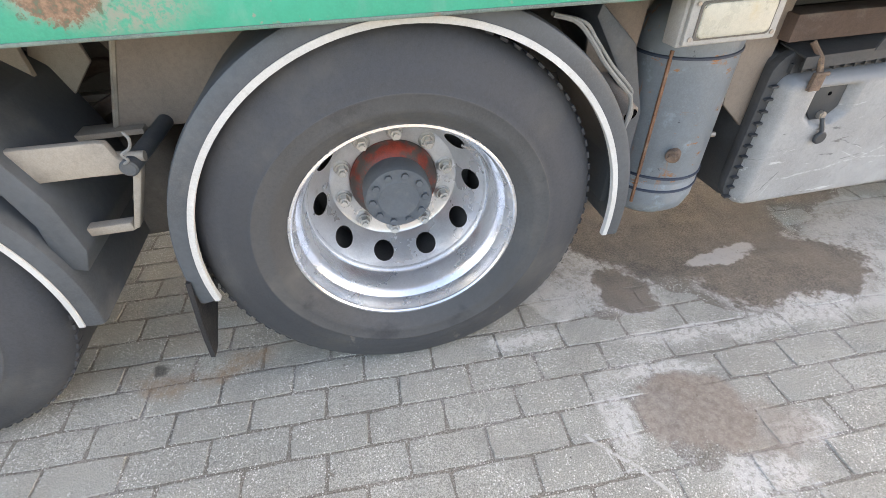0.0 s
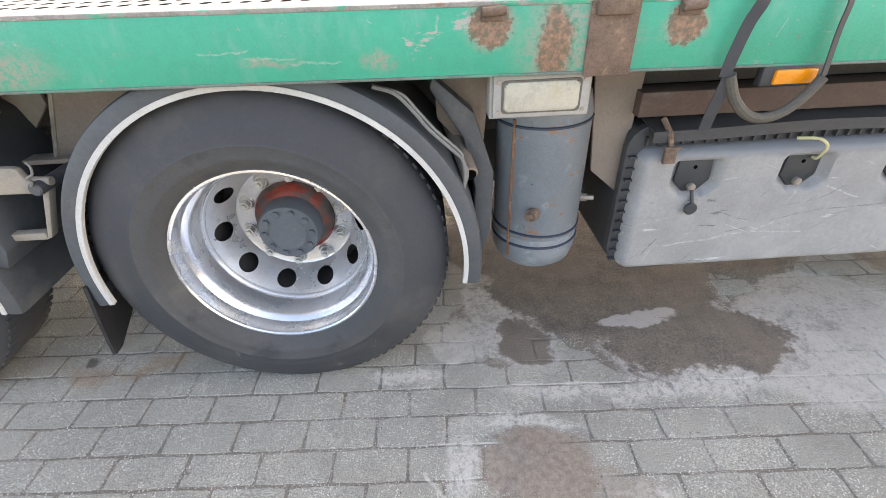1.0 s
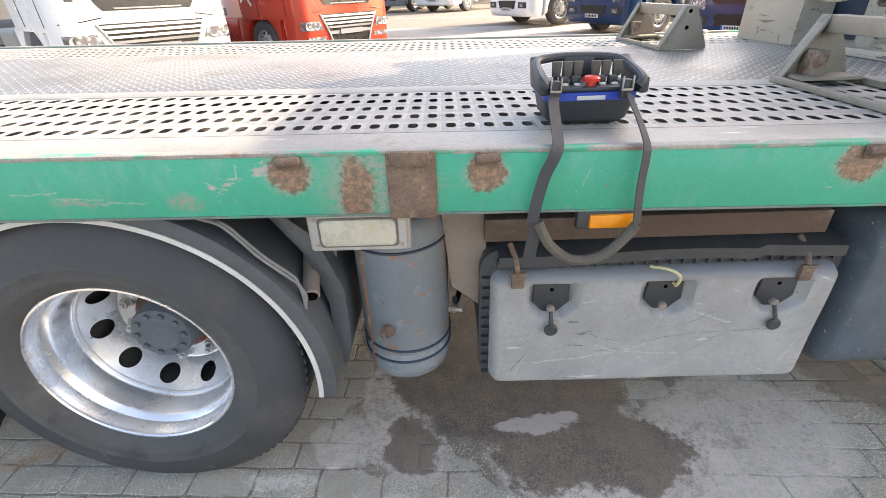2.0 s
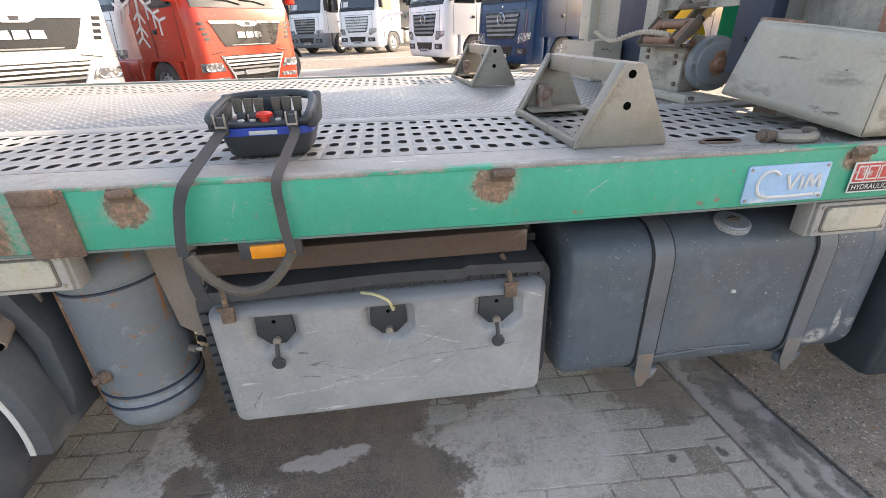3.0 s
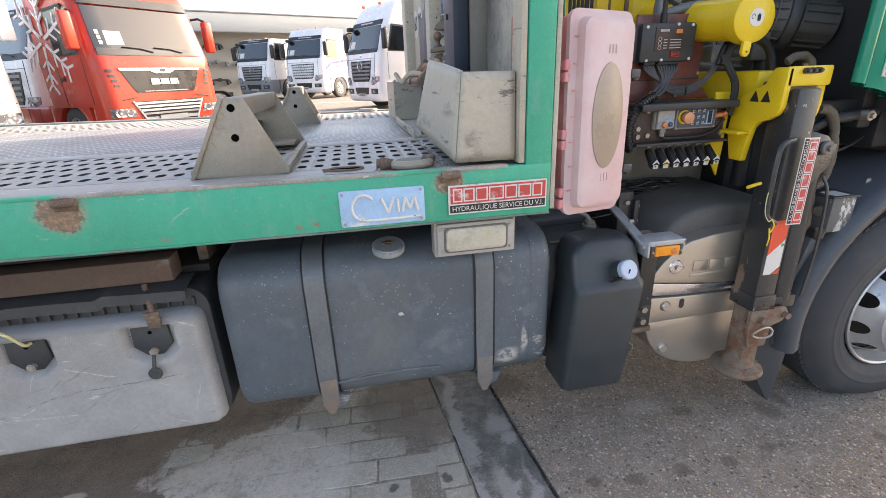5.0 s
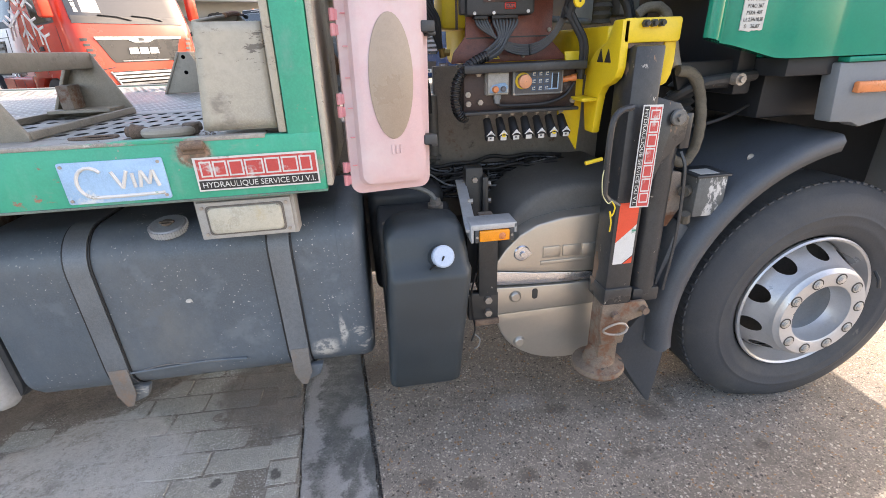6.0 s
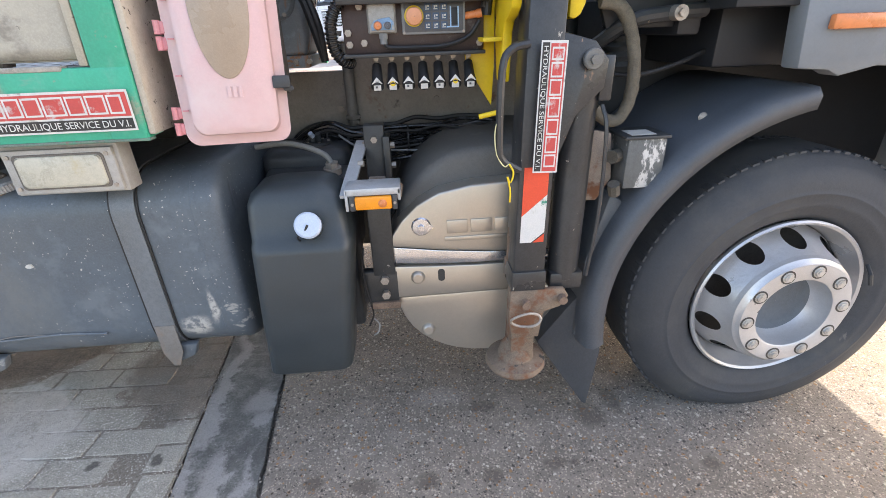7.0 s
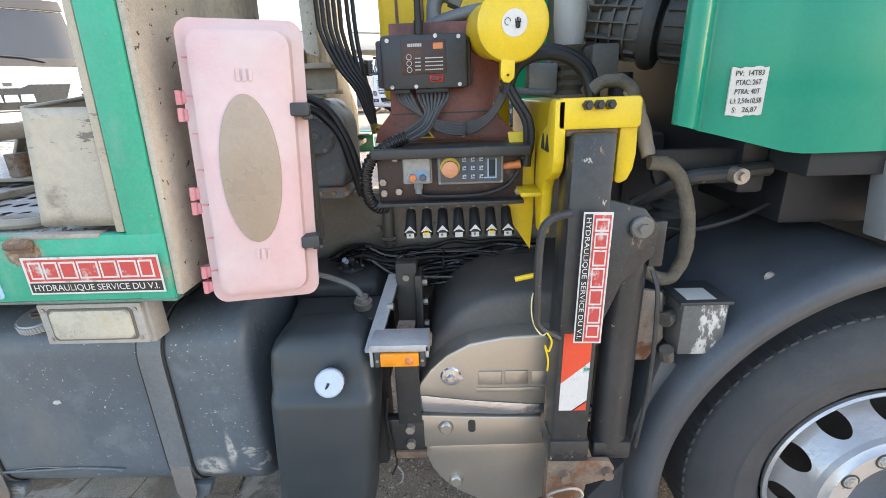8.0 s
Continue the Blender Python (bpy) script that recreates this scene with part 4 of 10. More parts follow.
# ---- the flatbed truck ----
truck = thing("flatbed_truck", "green flatbed recovery truck with worn steel deck and rusty side rail", "truck")

RZ0, RZ1 = 1.040, 1.188
BX0, BX1, BW = -3.4, 3.075, 2.62


def lift(x):
    """The bed rises gently towards the rear."""
    return 0.0 if x > 2.6 else (0.0118 * (2.6 - x) ** 2 / 1.6 if x > 1.8 else 0.0118 * (2.2 - x))


def pitched(bm):
    if isinstance(bm, tuple):
        return [(x, y, z + lift(x)) for x, y, z in bm[0]], bm[1]
    for x in (2.6, 2.4, 2.2, 2.0, 1.8):
        bmesh.ops.bisect_plane(bm, geom=bm.verts[:] + bm.edges[:] + bm.faces[:], plane_co=(x, 0, 0), plane_no=(1, 0, 0))
    for v in bm.verts:
        v.co.z += lift(v.co.x)
    return bm


def worn_rail_paint():
    """Rust and bare primer round the hooks, scuffs along the rail."""
    n = Nodes("", M_green)
    P = n.t.nodes.new("ShaderNodeNewGeometry").outputs["Position"]
    F = n.mapping(rot=(radians(-90), 0, 0), src=P)
    W = warped(n, F, 16.0, 0.07, 6.0)
    W2 = warped(n, F, 9.0, 0.05, 5.0)
    k = n.noise(70.0, 5.0, 0.7, P)
    c = n.b.inputs["Base Color"].links[0].from_socket
    spots = [(0.55, 1.165, 0.055, 0.05), (0.985, 1.155, 0.05, 0.045), (1.815, 1.155, 0.058, 0.052), (-0.60, 1.16, 0.085, 0.06), (2.775, 1.158, 0.042, 0.034)]
    bare = biggest(n, *[blob(n, W, x, z, rx, rz, 1.2, 0.35, k) for x, z, rx, rz in spots], blob(n, W, 0.74, 1.12, 0.13, 0.10, 1.3, 0.4, k), blob(n, W, -0.5, 1.12, 0.10, 0.04, 1.8, 0.5, k), blob(n, W, 0.05, 1.11, 0.06, 0.010, 1.6, 0.5, k), blob(n, W, 0.30, 1.10, 0.035, 0.02, 1.6, 0.5, k), blob(n, W, 3.03, 1.10, 0.06, 0.03, 1.8, 0.5, k))
    c = n.mix(n.math("MULTIPLY", bare, n.step(k, 0.40, 0.58, 0.1, 0.75)), c, (0.33, 0.265, 0.225))
    rust = biggest(n, *[blob(n, W2, x, z - 0.002, rx * 0.85, rz * 0.95, 1.5, 0.12, k) for x, z, rx, rz in spots], blob(n, W, 0.695, 1.12, 0.038, 0.085, 1.2, 0.3, k))
    c = n.mix(n.math("MULTIPLY", rust, n.step(k, 0.3, 0.5, 0.65, 0.97)), c, n.mix(n.step(k, 0.35, 0.65), (0.12, 0.062, 0.04), (0.31, 0.185, 0.12)))
    scuff = biggest(n, line_mask(n, W2, (-0.10, 1.135), (0.02, 1.135), 0.003), line_mask(n, W2, (0.0, 1.118), (0.12, 1.112), 0.003), line_mask(n, W2, (0.1, 1.10), (0.22, 1.105), 0.003), line_mask(n, W2, (0.43, 1.15), (0.44, 1.19), 0.003), line_mask(n, W2, (1.2, 1.11), (1.22, 1.16), 0.002), line_mask(n, W2, (2.05, 1.10), (2.1, 1.14), 0.003))
    c = n.mix(n.math("MULTIPLY", scuff, n.step(k, 0.35, 0.6, 0.1, 0.45)), c, (0.42, 0.42, 0.37))
    pits = n.math("MULTIPLY", n.step(n.voronoi(38.0, W2), 0.13, 0.06), n.step(n.noise(3.0, 3.0, 0.6, P), 0.48, 0.6))
    c = n.mix(n.math("MULTIPLY", pits, 0.8), c, (0.33, 0.26, 0.22))
    streak = n.noise(5.0, 7.0, 0.7, n.mapping(scale=(1, 1, 4.5), src=P))
    c = n.mix(n.math("MULTIPLY", n.step(streak, 0.58, 0.7, 0.0, 0.5), n.step(k, 0.4, 0.6, 0.3, 1.0)), c, (0.2, 0.27, 0.22))
    c = n.mix(n.math("MULTIPLY", n.step(n.noise(9.0, 7.0, 0.72, P), 0.63, 0.69, 0.0, 0.75), n.step(k, 0.36, 0.55)), c, (0.30, 0.205, 0.165))
    n.link(c, n.b.inputs["Base Color"])


worn_rail_paint()
# side rails, lips and deck
for y0, y1 in ((0.0, 0.03), (BW - 0.03, BW)):
    rail = part("side_rail", pitched(bm_box(BX0, BX1, y0, y1, RZ0, RZ1, 0.006)), M_green, truck, "green painted side rail with chips and rust")
    part("rail_edge", pitched(bm_box(BX0, BX1 - 0.13, y0 - 0.002, y1 - 0.004 if y0 == 0 else y1 + 0.002, RZ1 - 0.006, RZ1 + 0.004, 0.002)), M_lip if y0 == 0 else M_steel, rail, "worn chipped top edge")
    part("rail_edge", pitched(bm_box(BX0, BX1, y0 - 0.002, y1 - 0.004 if y0 == 0 else y1 + 0.002, RZ0 - 0.003, RZ0 + 0.004, 0.002)), M_railfoot, rail, "worn bottom edge")
DZ = 1.18
part("deck_plate", pitched(bm_box(BX0, BX1, 0.028, 0.185, DZ - 0.012, DZ, 0.002)), M_steel, truck, "smooth worn steel deck strip")
part("deck_plate", pitched(bm_box(BX0, BX1, BW - 0.17, BW - 0.028, DZ - 0.012, DZ, 0.002)), M_steel, truck, "smooth worn steel deck strip")


def punched(y0, rows, pitch, x0, x1, step):
    cells = []
    nx = int((x1 - x0) / step)
    for r in range(rows):
        for i in range(nx):
            sx, sy = x0 + i * step, y0 + r * pitch

            def f(u, v, sx=sx, sy=sy):
                e = max(abs(u - 0.5) / 0.27, abs(v - 0.5) / 0.215)
                return (sx + u * step, sy + v * pitch, DZ + (0.003 if e <= 1.05 else 0.0))
            cells.append((f, 0.27, 0.215))
    return holed_sheet(cells, 16, True)


NR, NP = 5, 0.103
tagged(part("punched_strip", pitched(punched(0.186, NR, NP, BX0 - 0.0115, BX1 - 0.1, 0.05)), M_steel, truck, "steel strip punched with rows of grip holes", 30), kind="stuff")
tagged(part("punched_strip", pitched(punched(BW - 0.17 - NR * NP, NR, NP, BX0 - 0.0115, BX1 - 0.1, 0.05)), M_steel, truck, "steel strip punched with rows of grip holes", 30), kind="stuff")
Y1, Y2 = 0.186 + NR * NP, BW - 0.17 - NR * NP
part("deck_plate", pitched(bm_box(BX0, BX1, Y1 + 0.001, Y1 + 0.1, DZ - 0.012, DZ + 0.002, 0.002)), M_steel, truck, "smooth worn steel deck strip")
part("tread_plate", pitched(bm_box(BX0, BX1, Y1 + 0.101, Y2 - 0.001, DZ - 0.012, DZ, 0.002)), M_chequer, truck, "worn diamond tread plate")
# Dark colour stands in for the shade below the deck.
part("deck_floor", pitched(bm_box(BX0 + 0.05, BX1 - 0.05, 0.05, BW - 0.05, DZ - 0.07, DZ - 0.04)), M_dark, truck, "underside of the deck, shade put into its dark colour")

# hooks along the rail
for hx in (-0.62, 0.55, 0.985, 1.83, 2.775):
    k = bm_join(bm_box(hx - 0.024, hx + 0.026, -0.007, 0.0, RZ1 - 0.034, RZ1 - 0.002, 0.003), cyl((hx - 0.022, -0.010, RZ1 - 0.016), (hx + 0.030, -0.010, RZ1 - 0.012), 0.010, 12, bev=0.002))
    part("rail_hook", pitched(k), M_rust, truck, "rusty lashing hook")
hb = bm_join(bm_box(0.765, 0.875, -0.008, 0.0, RZ0 - 0.008, RZ1 + 0.002, 0.004), bm_box(0.775, 0.862, -0.02, -0.004, RZ1 - 0.028, RZ1 + 0.006, 0.006))
part("rail_plate", pitched(hb), M_rust, truck, "rusty welded stake plate")

# --- wheels ---
def hub_holes(c, y_of, r0, r1, n, fr=0.36, fv=0.4, phase=0.0):
    cells = []
    for i in range(n):
        def f(u, v, i=i):
            a = 2 * math.pi * (i + u) / n + phase
            r = r0 + (r1 - r0) * v
            return (c[0] + r * math.cos(a), c[1] + y_of(r), c[2] + r * math.sin(a))
        cells.append((f, fr, fv))
    return holed_sheet(cells, 24)


def tyre_profile(R, w, k=0.0):
    """Half-worn truck tyre, sidewall at y 0, tread inward to w: bead, bulge, shoulder, tread."""
    return [(0.292 + k, 0.052), (0.30 + k, 0.034), (0.328 + k, 0.008), (0.345, 0.004), (0.347, 0.002), (0.36, 0.0), (0.386, -0.0005), (0.388, -0.0018), (0.392, -0.0018), (0.394, 0.0), (0.405, 0.001), (0.435, 0.006), (0.44, 0.009), (0.46, 0.014), (R - 0.035, 0.026), (R - 0.014, 0.040), (R - 0.003, 0.056), (R, 0.07),
            (R + 0.002, w / 2), (R, w - 0.07), (R - 0.02, w - 0.04), (0.40, w), (0.30, w - 0.02)]


def flatten(bm, z0):
    for v in bm.verts:
        if v.co.z < z0:
            v.co.z = z0 + (v.co.z - z0) * 0.02
    return bm


def treaded(bm, c, R, w, n=88):
    """Shoulder lugs cut in the tread's edge."""
    out = []
    for i in range(n):
        a = 2 * math.pi * i / n
        m = Matrix.Translation(c) @ Matrix.Rotation(-a, 4, "Y")
        for y in (0.052, w - 0.085):
            out.append(bm_move(bm_box(R - 0.006, R + 0.0015, y, y + 0.035, -0.010, 0.010, 0.001, 1), m))
    return bm_join(*out)


def bead(ob, r):
    """The dusty zone round the bead, up to a moulded ring."""
    for p in ob.data.polygons:
        if p.center.y < 0.05 and math.hypot(p.center.x, p.center.z) < r:
            p.material_index = 1


def welded(vf):
    bm = bmesh.new()
    vs = [bm.verts.new(p) for p in vf[0]]
    for f in vf[1]:
        bm.faces.new([vs[i] for i in f])
    bmesh.ops.remove_doubles(bm, verts=bm.verts, dist=0.0002)
    return bm


def rear_wheel(c):
    cx, cy, cz = c
    R = 0.53
    w = thing("rear_wheel", "", "", c)
    ct = (cx, cy - 0.018, cz)
    t = flatten(lathe(tyre_profile(R, 0.32, 0.01), 96, c=ct), 0.0)
    bead(part("tyre", t, [M_rubber, M_rubberdust], w, "dusty worn black tyre", 50), 0.392)
    tagged(part("tread_lug", flatten(treaded(None, ct, R, 0.32), 0.0), M_rubber, w), kind="stuff")
    rim = [(0.299, 0.034), (0.309, 0.028), (0.312, 0.020), (0.308, 0.014), (0.302, 0.013), (0.2985, 0.018), (0.298, 0.026), (0.294, 0.034), (0.291, 0.066), (0.280, 0.080), (0.274, 0.092), (0.2735, 0.160), (0.269, 0.171), (0.264, 0.175)]
    part("rim", lathe(rim, 96, c=c), M_alu, w, "bright polished aluminium rim", 30)

    part("wheel_disc", welded(hub_holes(c, lambda r: 0.181 + (0.262 - r) * 1.74, 0.203, 0.262, 10, 0.23, 0.33, 0.34)), M_disc, w, "disc with ten hand holes", 25)
    part("disc_rim", lathe([(0.268, 0.170), (0.264, 0.174), (0.262, 0.181)], 96, c=c), M_disc, w)
    part("bolt_face", lathe([(0.203, 0.2837), (0.2, 0.291), (0.192, 0.296), (0.147, 0.296), (0.139, 0.299), (0.138, 0.33)], 96, c=c), M_disc, w, "dull bolt face")
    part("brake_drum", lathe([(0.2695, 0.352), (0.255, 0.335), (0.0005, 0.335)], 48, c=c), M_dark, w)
    # Inside of the bright rim coloured dark in place of shade.
    part("rim_barrel", lathe([(0.264, 0.1755), (0.268, 0.19), (0.27, 0.355)], 48, c=c), M_dark, w, "inside of the rim, shade put into its dark colour")
    for i in range(10):
        a = 2 * math.pi * (i + 0.33) / 10
        part("wheel_nut", hexnut((cx + 0.1675 * math.cos(a), cy + 0.292, cz + 0.1675 * math.sin(a)), (0, -1, 0), 0.0168, 0.030), M_wheelnut, w)
        part("nut_washer", cyl((cx + 0.1675 * math.cos(a), cy + 0.297, cz + 0.1675 * math.sin(a)), (cx + 0.1675 * math.cos(a), cy + 0.289, cz + 0.1675 * math.sin(a)), 0.0265, 20, 0.022, bev=0.002), M_wheelnut, w)
    part("hub_ring", lathe([(0.1375, 0.33), (0.1375, 0.288), (0.130, 0.272), (0.108, 0.258), (0.09, 0.25)], 48, c=c), M_hubred, w, "flaking red hub flange")
    part("hub_cap", lathe([(0.103, 0.262), (0.103, 0.198), (0.097, 0.187), (0.07, 0.185), (0.06, 0.179), (0.05, 0.180), (0.0005, 0.180)], 48, c=c), M_hub, w, "grey hub cap")
    for i in range(10):
        a = 2 * math.pi * i / 10
        part("hub_bolt", cyl((cx + 0.079 * math.cos(a), cy + 0.188, cz + 0.079 * math.sin(a)), (cx + 0.079 * math.cos(a), cy + 0.176, cz + 0.079 * math.sin(a)), 0.0105, 6), M_hub, w)
    part("valve_stem", tube([(cx + 0.2, cy + 0.2, cz + 0.14), (cx + 0.215, cy + 0.17, cz + 0.14), (cx + 0.225, cy + 0.13, cz + 0.14)], 0.005, 8), M_alu, w)
    return w


rw = rear_wheel((-0.085, 0.052, 0.523))
rw.parent = truck
copy_thing(rw, pose(-1.50, 0.052, 0.523, 0, 17, 0))


def mudguard(c, name="mudguard"):
    cx, cz = c
    g = thing(name, "", "", (cx, 0, cz))
    a0, a1, n = -8, 188, 60
    rings = []
    prof = [(0.551, 0.046), (0.552, 0.036), (0.588, 0.036), (0.599, 0.042), (0.603, 0.056), (0.603, 0.46), (0.597, 0.46), (0.597, 0.062), (0.583, 0.048)]
    for i in range(n + 1):
        a = radians(a0 + (a1 - a0) * i / n)
        rings.append([(cx + r * math.cos(a), y, cz + r * math.sin(a)) for r, y in prof])
    part("guard_shell", loop_skin(rings), M_guard, g, "scuffed dark grey plastic mudguard", 40)
    rings = []
    for i in range(n + 1):
        a = radians(a0 + (a1 - a0) * i / n)
        rings.append([(cx + r * math.cos(a), y, cz + r * math.sin(a)) for r, y in ((0.545, 0.032), (0.559, 0.032), (0.559, 0.042), (0.545, 0.048))])
    part("white_edging", loop_skin(rings), M_white, g, "white edge strip")
    return g


g1 = mudguard((-0.055, 0.502))
g1.parent = truck
copy_thing(g1, Matrix.Translation((-1.48, 0, 0.49)))
# rubber flap behind the rear wheel
flap_rings = []
for z, xa, y1 in ((0.50, -0.655, 0.42), (0.42, -0.667, 0.36), (0.35, -0.677, 0.27), (0.28, -0.685, 0.18), (0.215, -0.69, 0.07)):
    flap_rings.append([(xa, 0.03, z), (xa + 0.012, 0.03, z), (xa + 0.012, y1, z), (xa, y1 + 0.005, z)])
part("mud_flap", loop_skin(flap_rings), M_flap, truck, "ribbed black rubber mud flap")
# outer skirts of the guard toward the tank
part("guard_apron", prism([(0.525, 0.47), (0.56, 0.46), (0.585, 0.55), (0.59, 0.75), (0.53, 0.93), (0.42, 1.03), (0.41, 1.0), (0.50, 0.86), (0.535, 0.70)], "y", 0.14, 0.46, 0.006), M_guard, truck, "grey plastic guard side")

part("guard_apron", prism([(x - 1.43, z) for x, z in ((0.525, 0.58), (0.575, 0.56), (0.60, 0.62), (0.59, 0.75), (0.53, 0.93), (0.42, 1.03), (0.41, 1.0), (0.50, 0.86), (0.535, 0.70))], "y", 0.06, 0.46, 0.006), M_guard, truck, "grey plastic guard side")

# under-deck frame
for y in (0.86, 1.66):
    part("chassis_rail", bm_box(-3.3, 5.6, y, y + 0.09, 0.62, 0.92, 0.01), M_chassis, truck, "dusty chassis rail")
part("frame_panel", bm_box(-1.35, -0.90, 0.36, 0.38, 0.80, 1.034, 0.004), M_beige, truck, "dusty beige side panel")
part("frame_post", prism([(-0.90, 1.034), (-0.815, 1.034), (-0.805, 0.93), (-0.93, 0.80), (-1.0, 0.80)], "y", 0.44, 0.455, 0.003), M_beige, truck, "dusty beige gusset plate")
part("frame_panel", prism([(-0.672, 1.034), (-0.36, 1.034), (-0.36, 0.785), (-0.772, 0.79)], "y", 0.33, 0.35, 0.003), M_hanger, truck, "dusty brown-grey side panel")
part("frame_post", tube([(-0.673, 0.332, 1.034), (-0.775, 0.332, 0.785)], 0.008, 8), M_beige, truck, "folded panel edge")
part("frame_beam", bm_box(-1.2, -0.70, 0.30, 0.36, 0.785, 0.80, 0.002), M_beige, truck)
part("frame_gusset", prism([(-0.84, 0.98), (-0.79, 0.98), (-0.70, 0.80), (-0.74, 0.78)], "y", 0.58, 0.62), M_beige, truck)
part("frame_gusset", prism([(-1.02, 0.73), (-0.98, 0.71), (-0.72, 0.83), (-0.72, 0.87)], "y", 0.55, 0.59), M_brownbeam, truck)
part("frame_beam", bm_box(-1.2, -0.62, 0.60, 0.64, 0.78, 0.80, 0.002), M_beige, truck)
part("hose", tube([(-1.0, 0.7, 0.82), (-0.9, 0.68, 0.86), (-0.8, 0.7, 0.84), (-0.74, 0.72, 0.9)], 0.022, 8, 5), M_brownbeam, truck)
part("underrun_plate", prism([(-1.03, 0.785), (-0.76, 0.785), (-0.66, 0.782), (-0.652, 0.795), (-0.662, 0.812), (-0.685, 0.82), (-0.694, 0.858), (-0.712, 0.862), (-1.0, 0.868)], "y", 0.09, 0.112, 0.006), M_beige, truck, "dusty grey bracket plate")
part("underrun_strap", bm_join(bm_box(-1.05, -0.735, 0.105, 0.135, 0.628, 0.652, 0.004), prism([(-0.738, 0.63), (-0.722, 0.635), (-0.655, 0.785), (-0.672, 0.79)], "y", 0.105, 0.135, 0.003)), M_beige, truck, "dusty bent strap")
part("guard_tube", cyl((-0.668, 0.078, 0.800), (-0.645, 0.45, 0.80), 0.019, 20, bev=0.004), M_guard, truck, "plugged tube end")
part("guard_tube", cyl((-0.70, 0.115, 0.815), (-0.64, 0.115, 0.81), 0.012, 12), M_beige, truck)
part("guard_cable", tube([(-0.668, 0.075, 0.815), (-0.655, 0.07, 0.825), (-0.66, 0.066, 0.84), (-0.642, 0.07, 0.85), (-0.632, 0.066, 0.872), (-0.64, 0.07, 0.885)], 0.0032, 7, 5), M_greyhose, truck, "crumpled thin cable")
part("guard_tube", cyl((-0.945, 0.10, 0.79), (-0.945, 0.45, 0.79), 0.026, 20, bev=0.003), M_guard, truck)
part("axle", cyl((-0.085, 0.35, 0.505), (-0.085, 2.3, 0.505), 0.09, 20), M_dark, truck)
part("under_tank", bm_box(-1.2, -0.72, 0.44, 0.8, 0.36, 0.72, 0.08, 4), M_chassis, truck, "dusty grey underbody tank")

# guard bracket beside the tank
part("guard_tube", cyl((0.512, 0.075, 0.778), (0.47, 0.30, 0.86), 0.024, 20, bev=0.003), M_hanger, truck, "open tube end")
part("tube_bore", cyl((0.5124, 0.0730, 0.7772), (0.512, 0.0755, 0.778), 0.018, 18), M_void, truck)
for o_, r_ in ((0.0, 0.0055), (0.014, 0.004)):
    part("guard_cable", tube([(0.27, 0.07 + o_, 1.03), (0.325 + o_, 0.064, 1.012), (0.372, 0.06, 0.962 + o_), (0.40 + o_, 0.058, 0.925), (0.438, 0.058, 0.886 + o_), (0.472 + o_, 0.058, 0.852), (0.490, 0.058, 0.832), (0.497 + 0.5 * o_, 0.06, 0.79), (0.494, 0.062, 0.745)], r_, 7, 5), M_greyhose, truck, "crumpled grey cable")
part("hanger", prism([(0.425, 1.04), (0.582, 1.04), (0.566, 0.83), (0.55, 0.815), (0.516, 0.802), (0.43, 0.90)], "y", 0.20, 0.212, 0.003), M_hanger, truck, "dusty hanger plate")
part("hanger", prism([(0.87, 1.04), (1.018, 1.04), (0.998, 0.63), (0.905, 0.71)], "y", 0.20, 0.214, 0.003), M_hanger, truck, "dusty hanger plate")
part("hanger", bm_box(0.60, 0.66, 0.30, 0.36, 0.90, 1.04, 0.004), M_beige, truck)
part("cross_beam", bm_box(1.0, 1.955, 0.16, 0.24, 0.885, 0.955, 0.004), M_brownbeam, truck, "brown primed angle beam")
part("cross_beam", bm_box(1.0, 1.975, 0.245, 0.27, 0.955, 1.03, 0.004), M_dark, truck)
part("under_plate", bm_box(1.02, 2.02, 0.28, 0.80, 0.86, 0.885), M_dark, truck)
# Added dark sheet: fills the gaps beneath the deck in place of shade.
part("inner_plate", bm_box(-3.2, 4.4, 1.0, 1.03, 0.30, 1.02), M_dark, truck, "added dark sheet for the shade under the truck")
part("hanger", bm_box(1.98, 2.013, 0.32, 0.45, 0.62, 1.035, 0.003), M_rustpaint, truck, "rusted grey hanger post")

# amber marker under the rail
part("side_marker", bm_box(1.20, 1.345, -0.004, 0.02, 1.004, 1.05, 0.004), M_boxdark, truck)
part("side_marker", bm_box(1.228, 1.33, -0.012, 0.0, 1.009, 1.043, 0.004), M_amber, truck, "amber side marker lens")


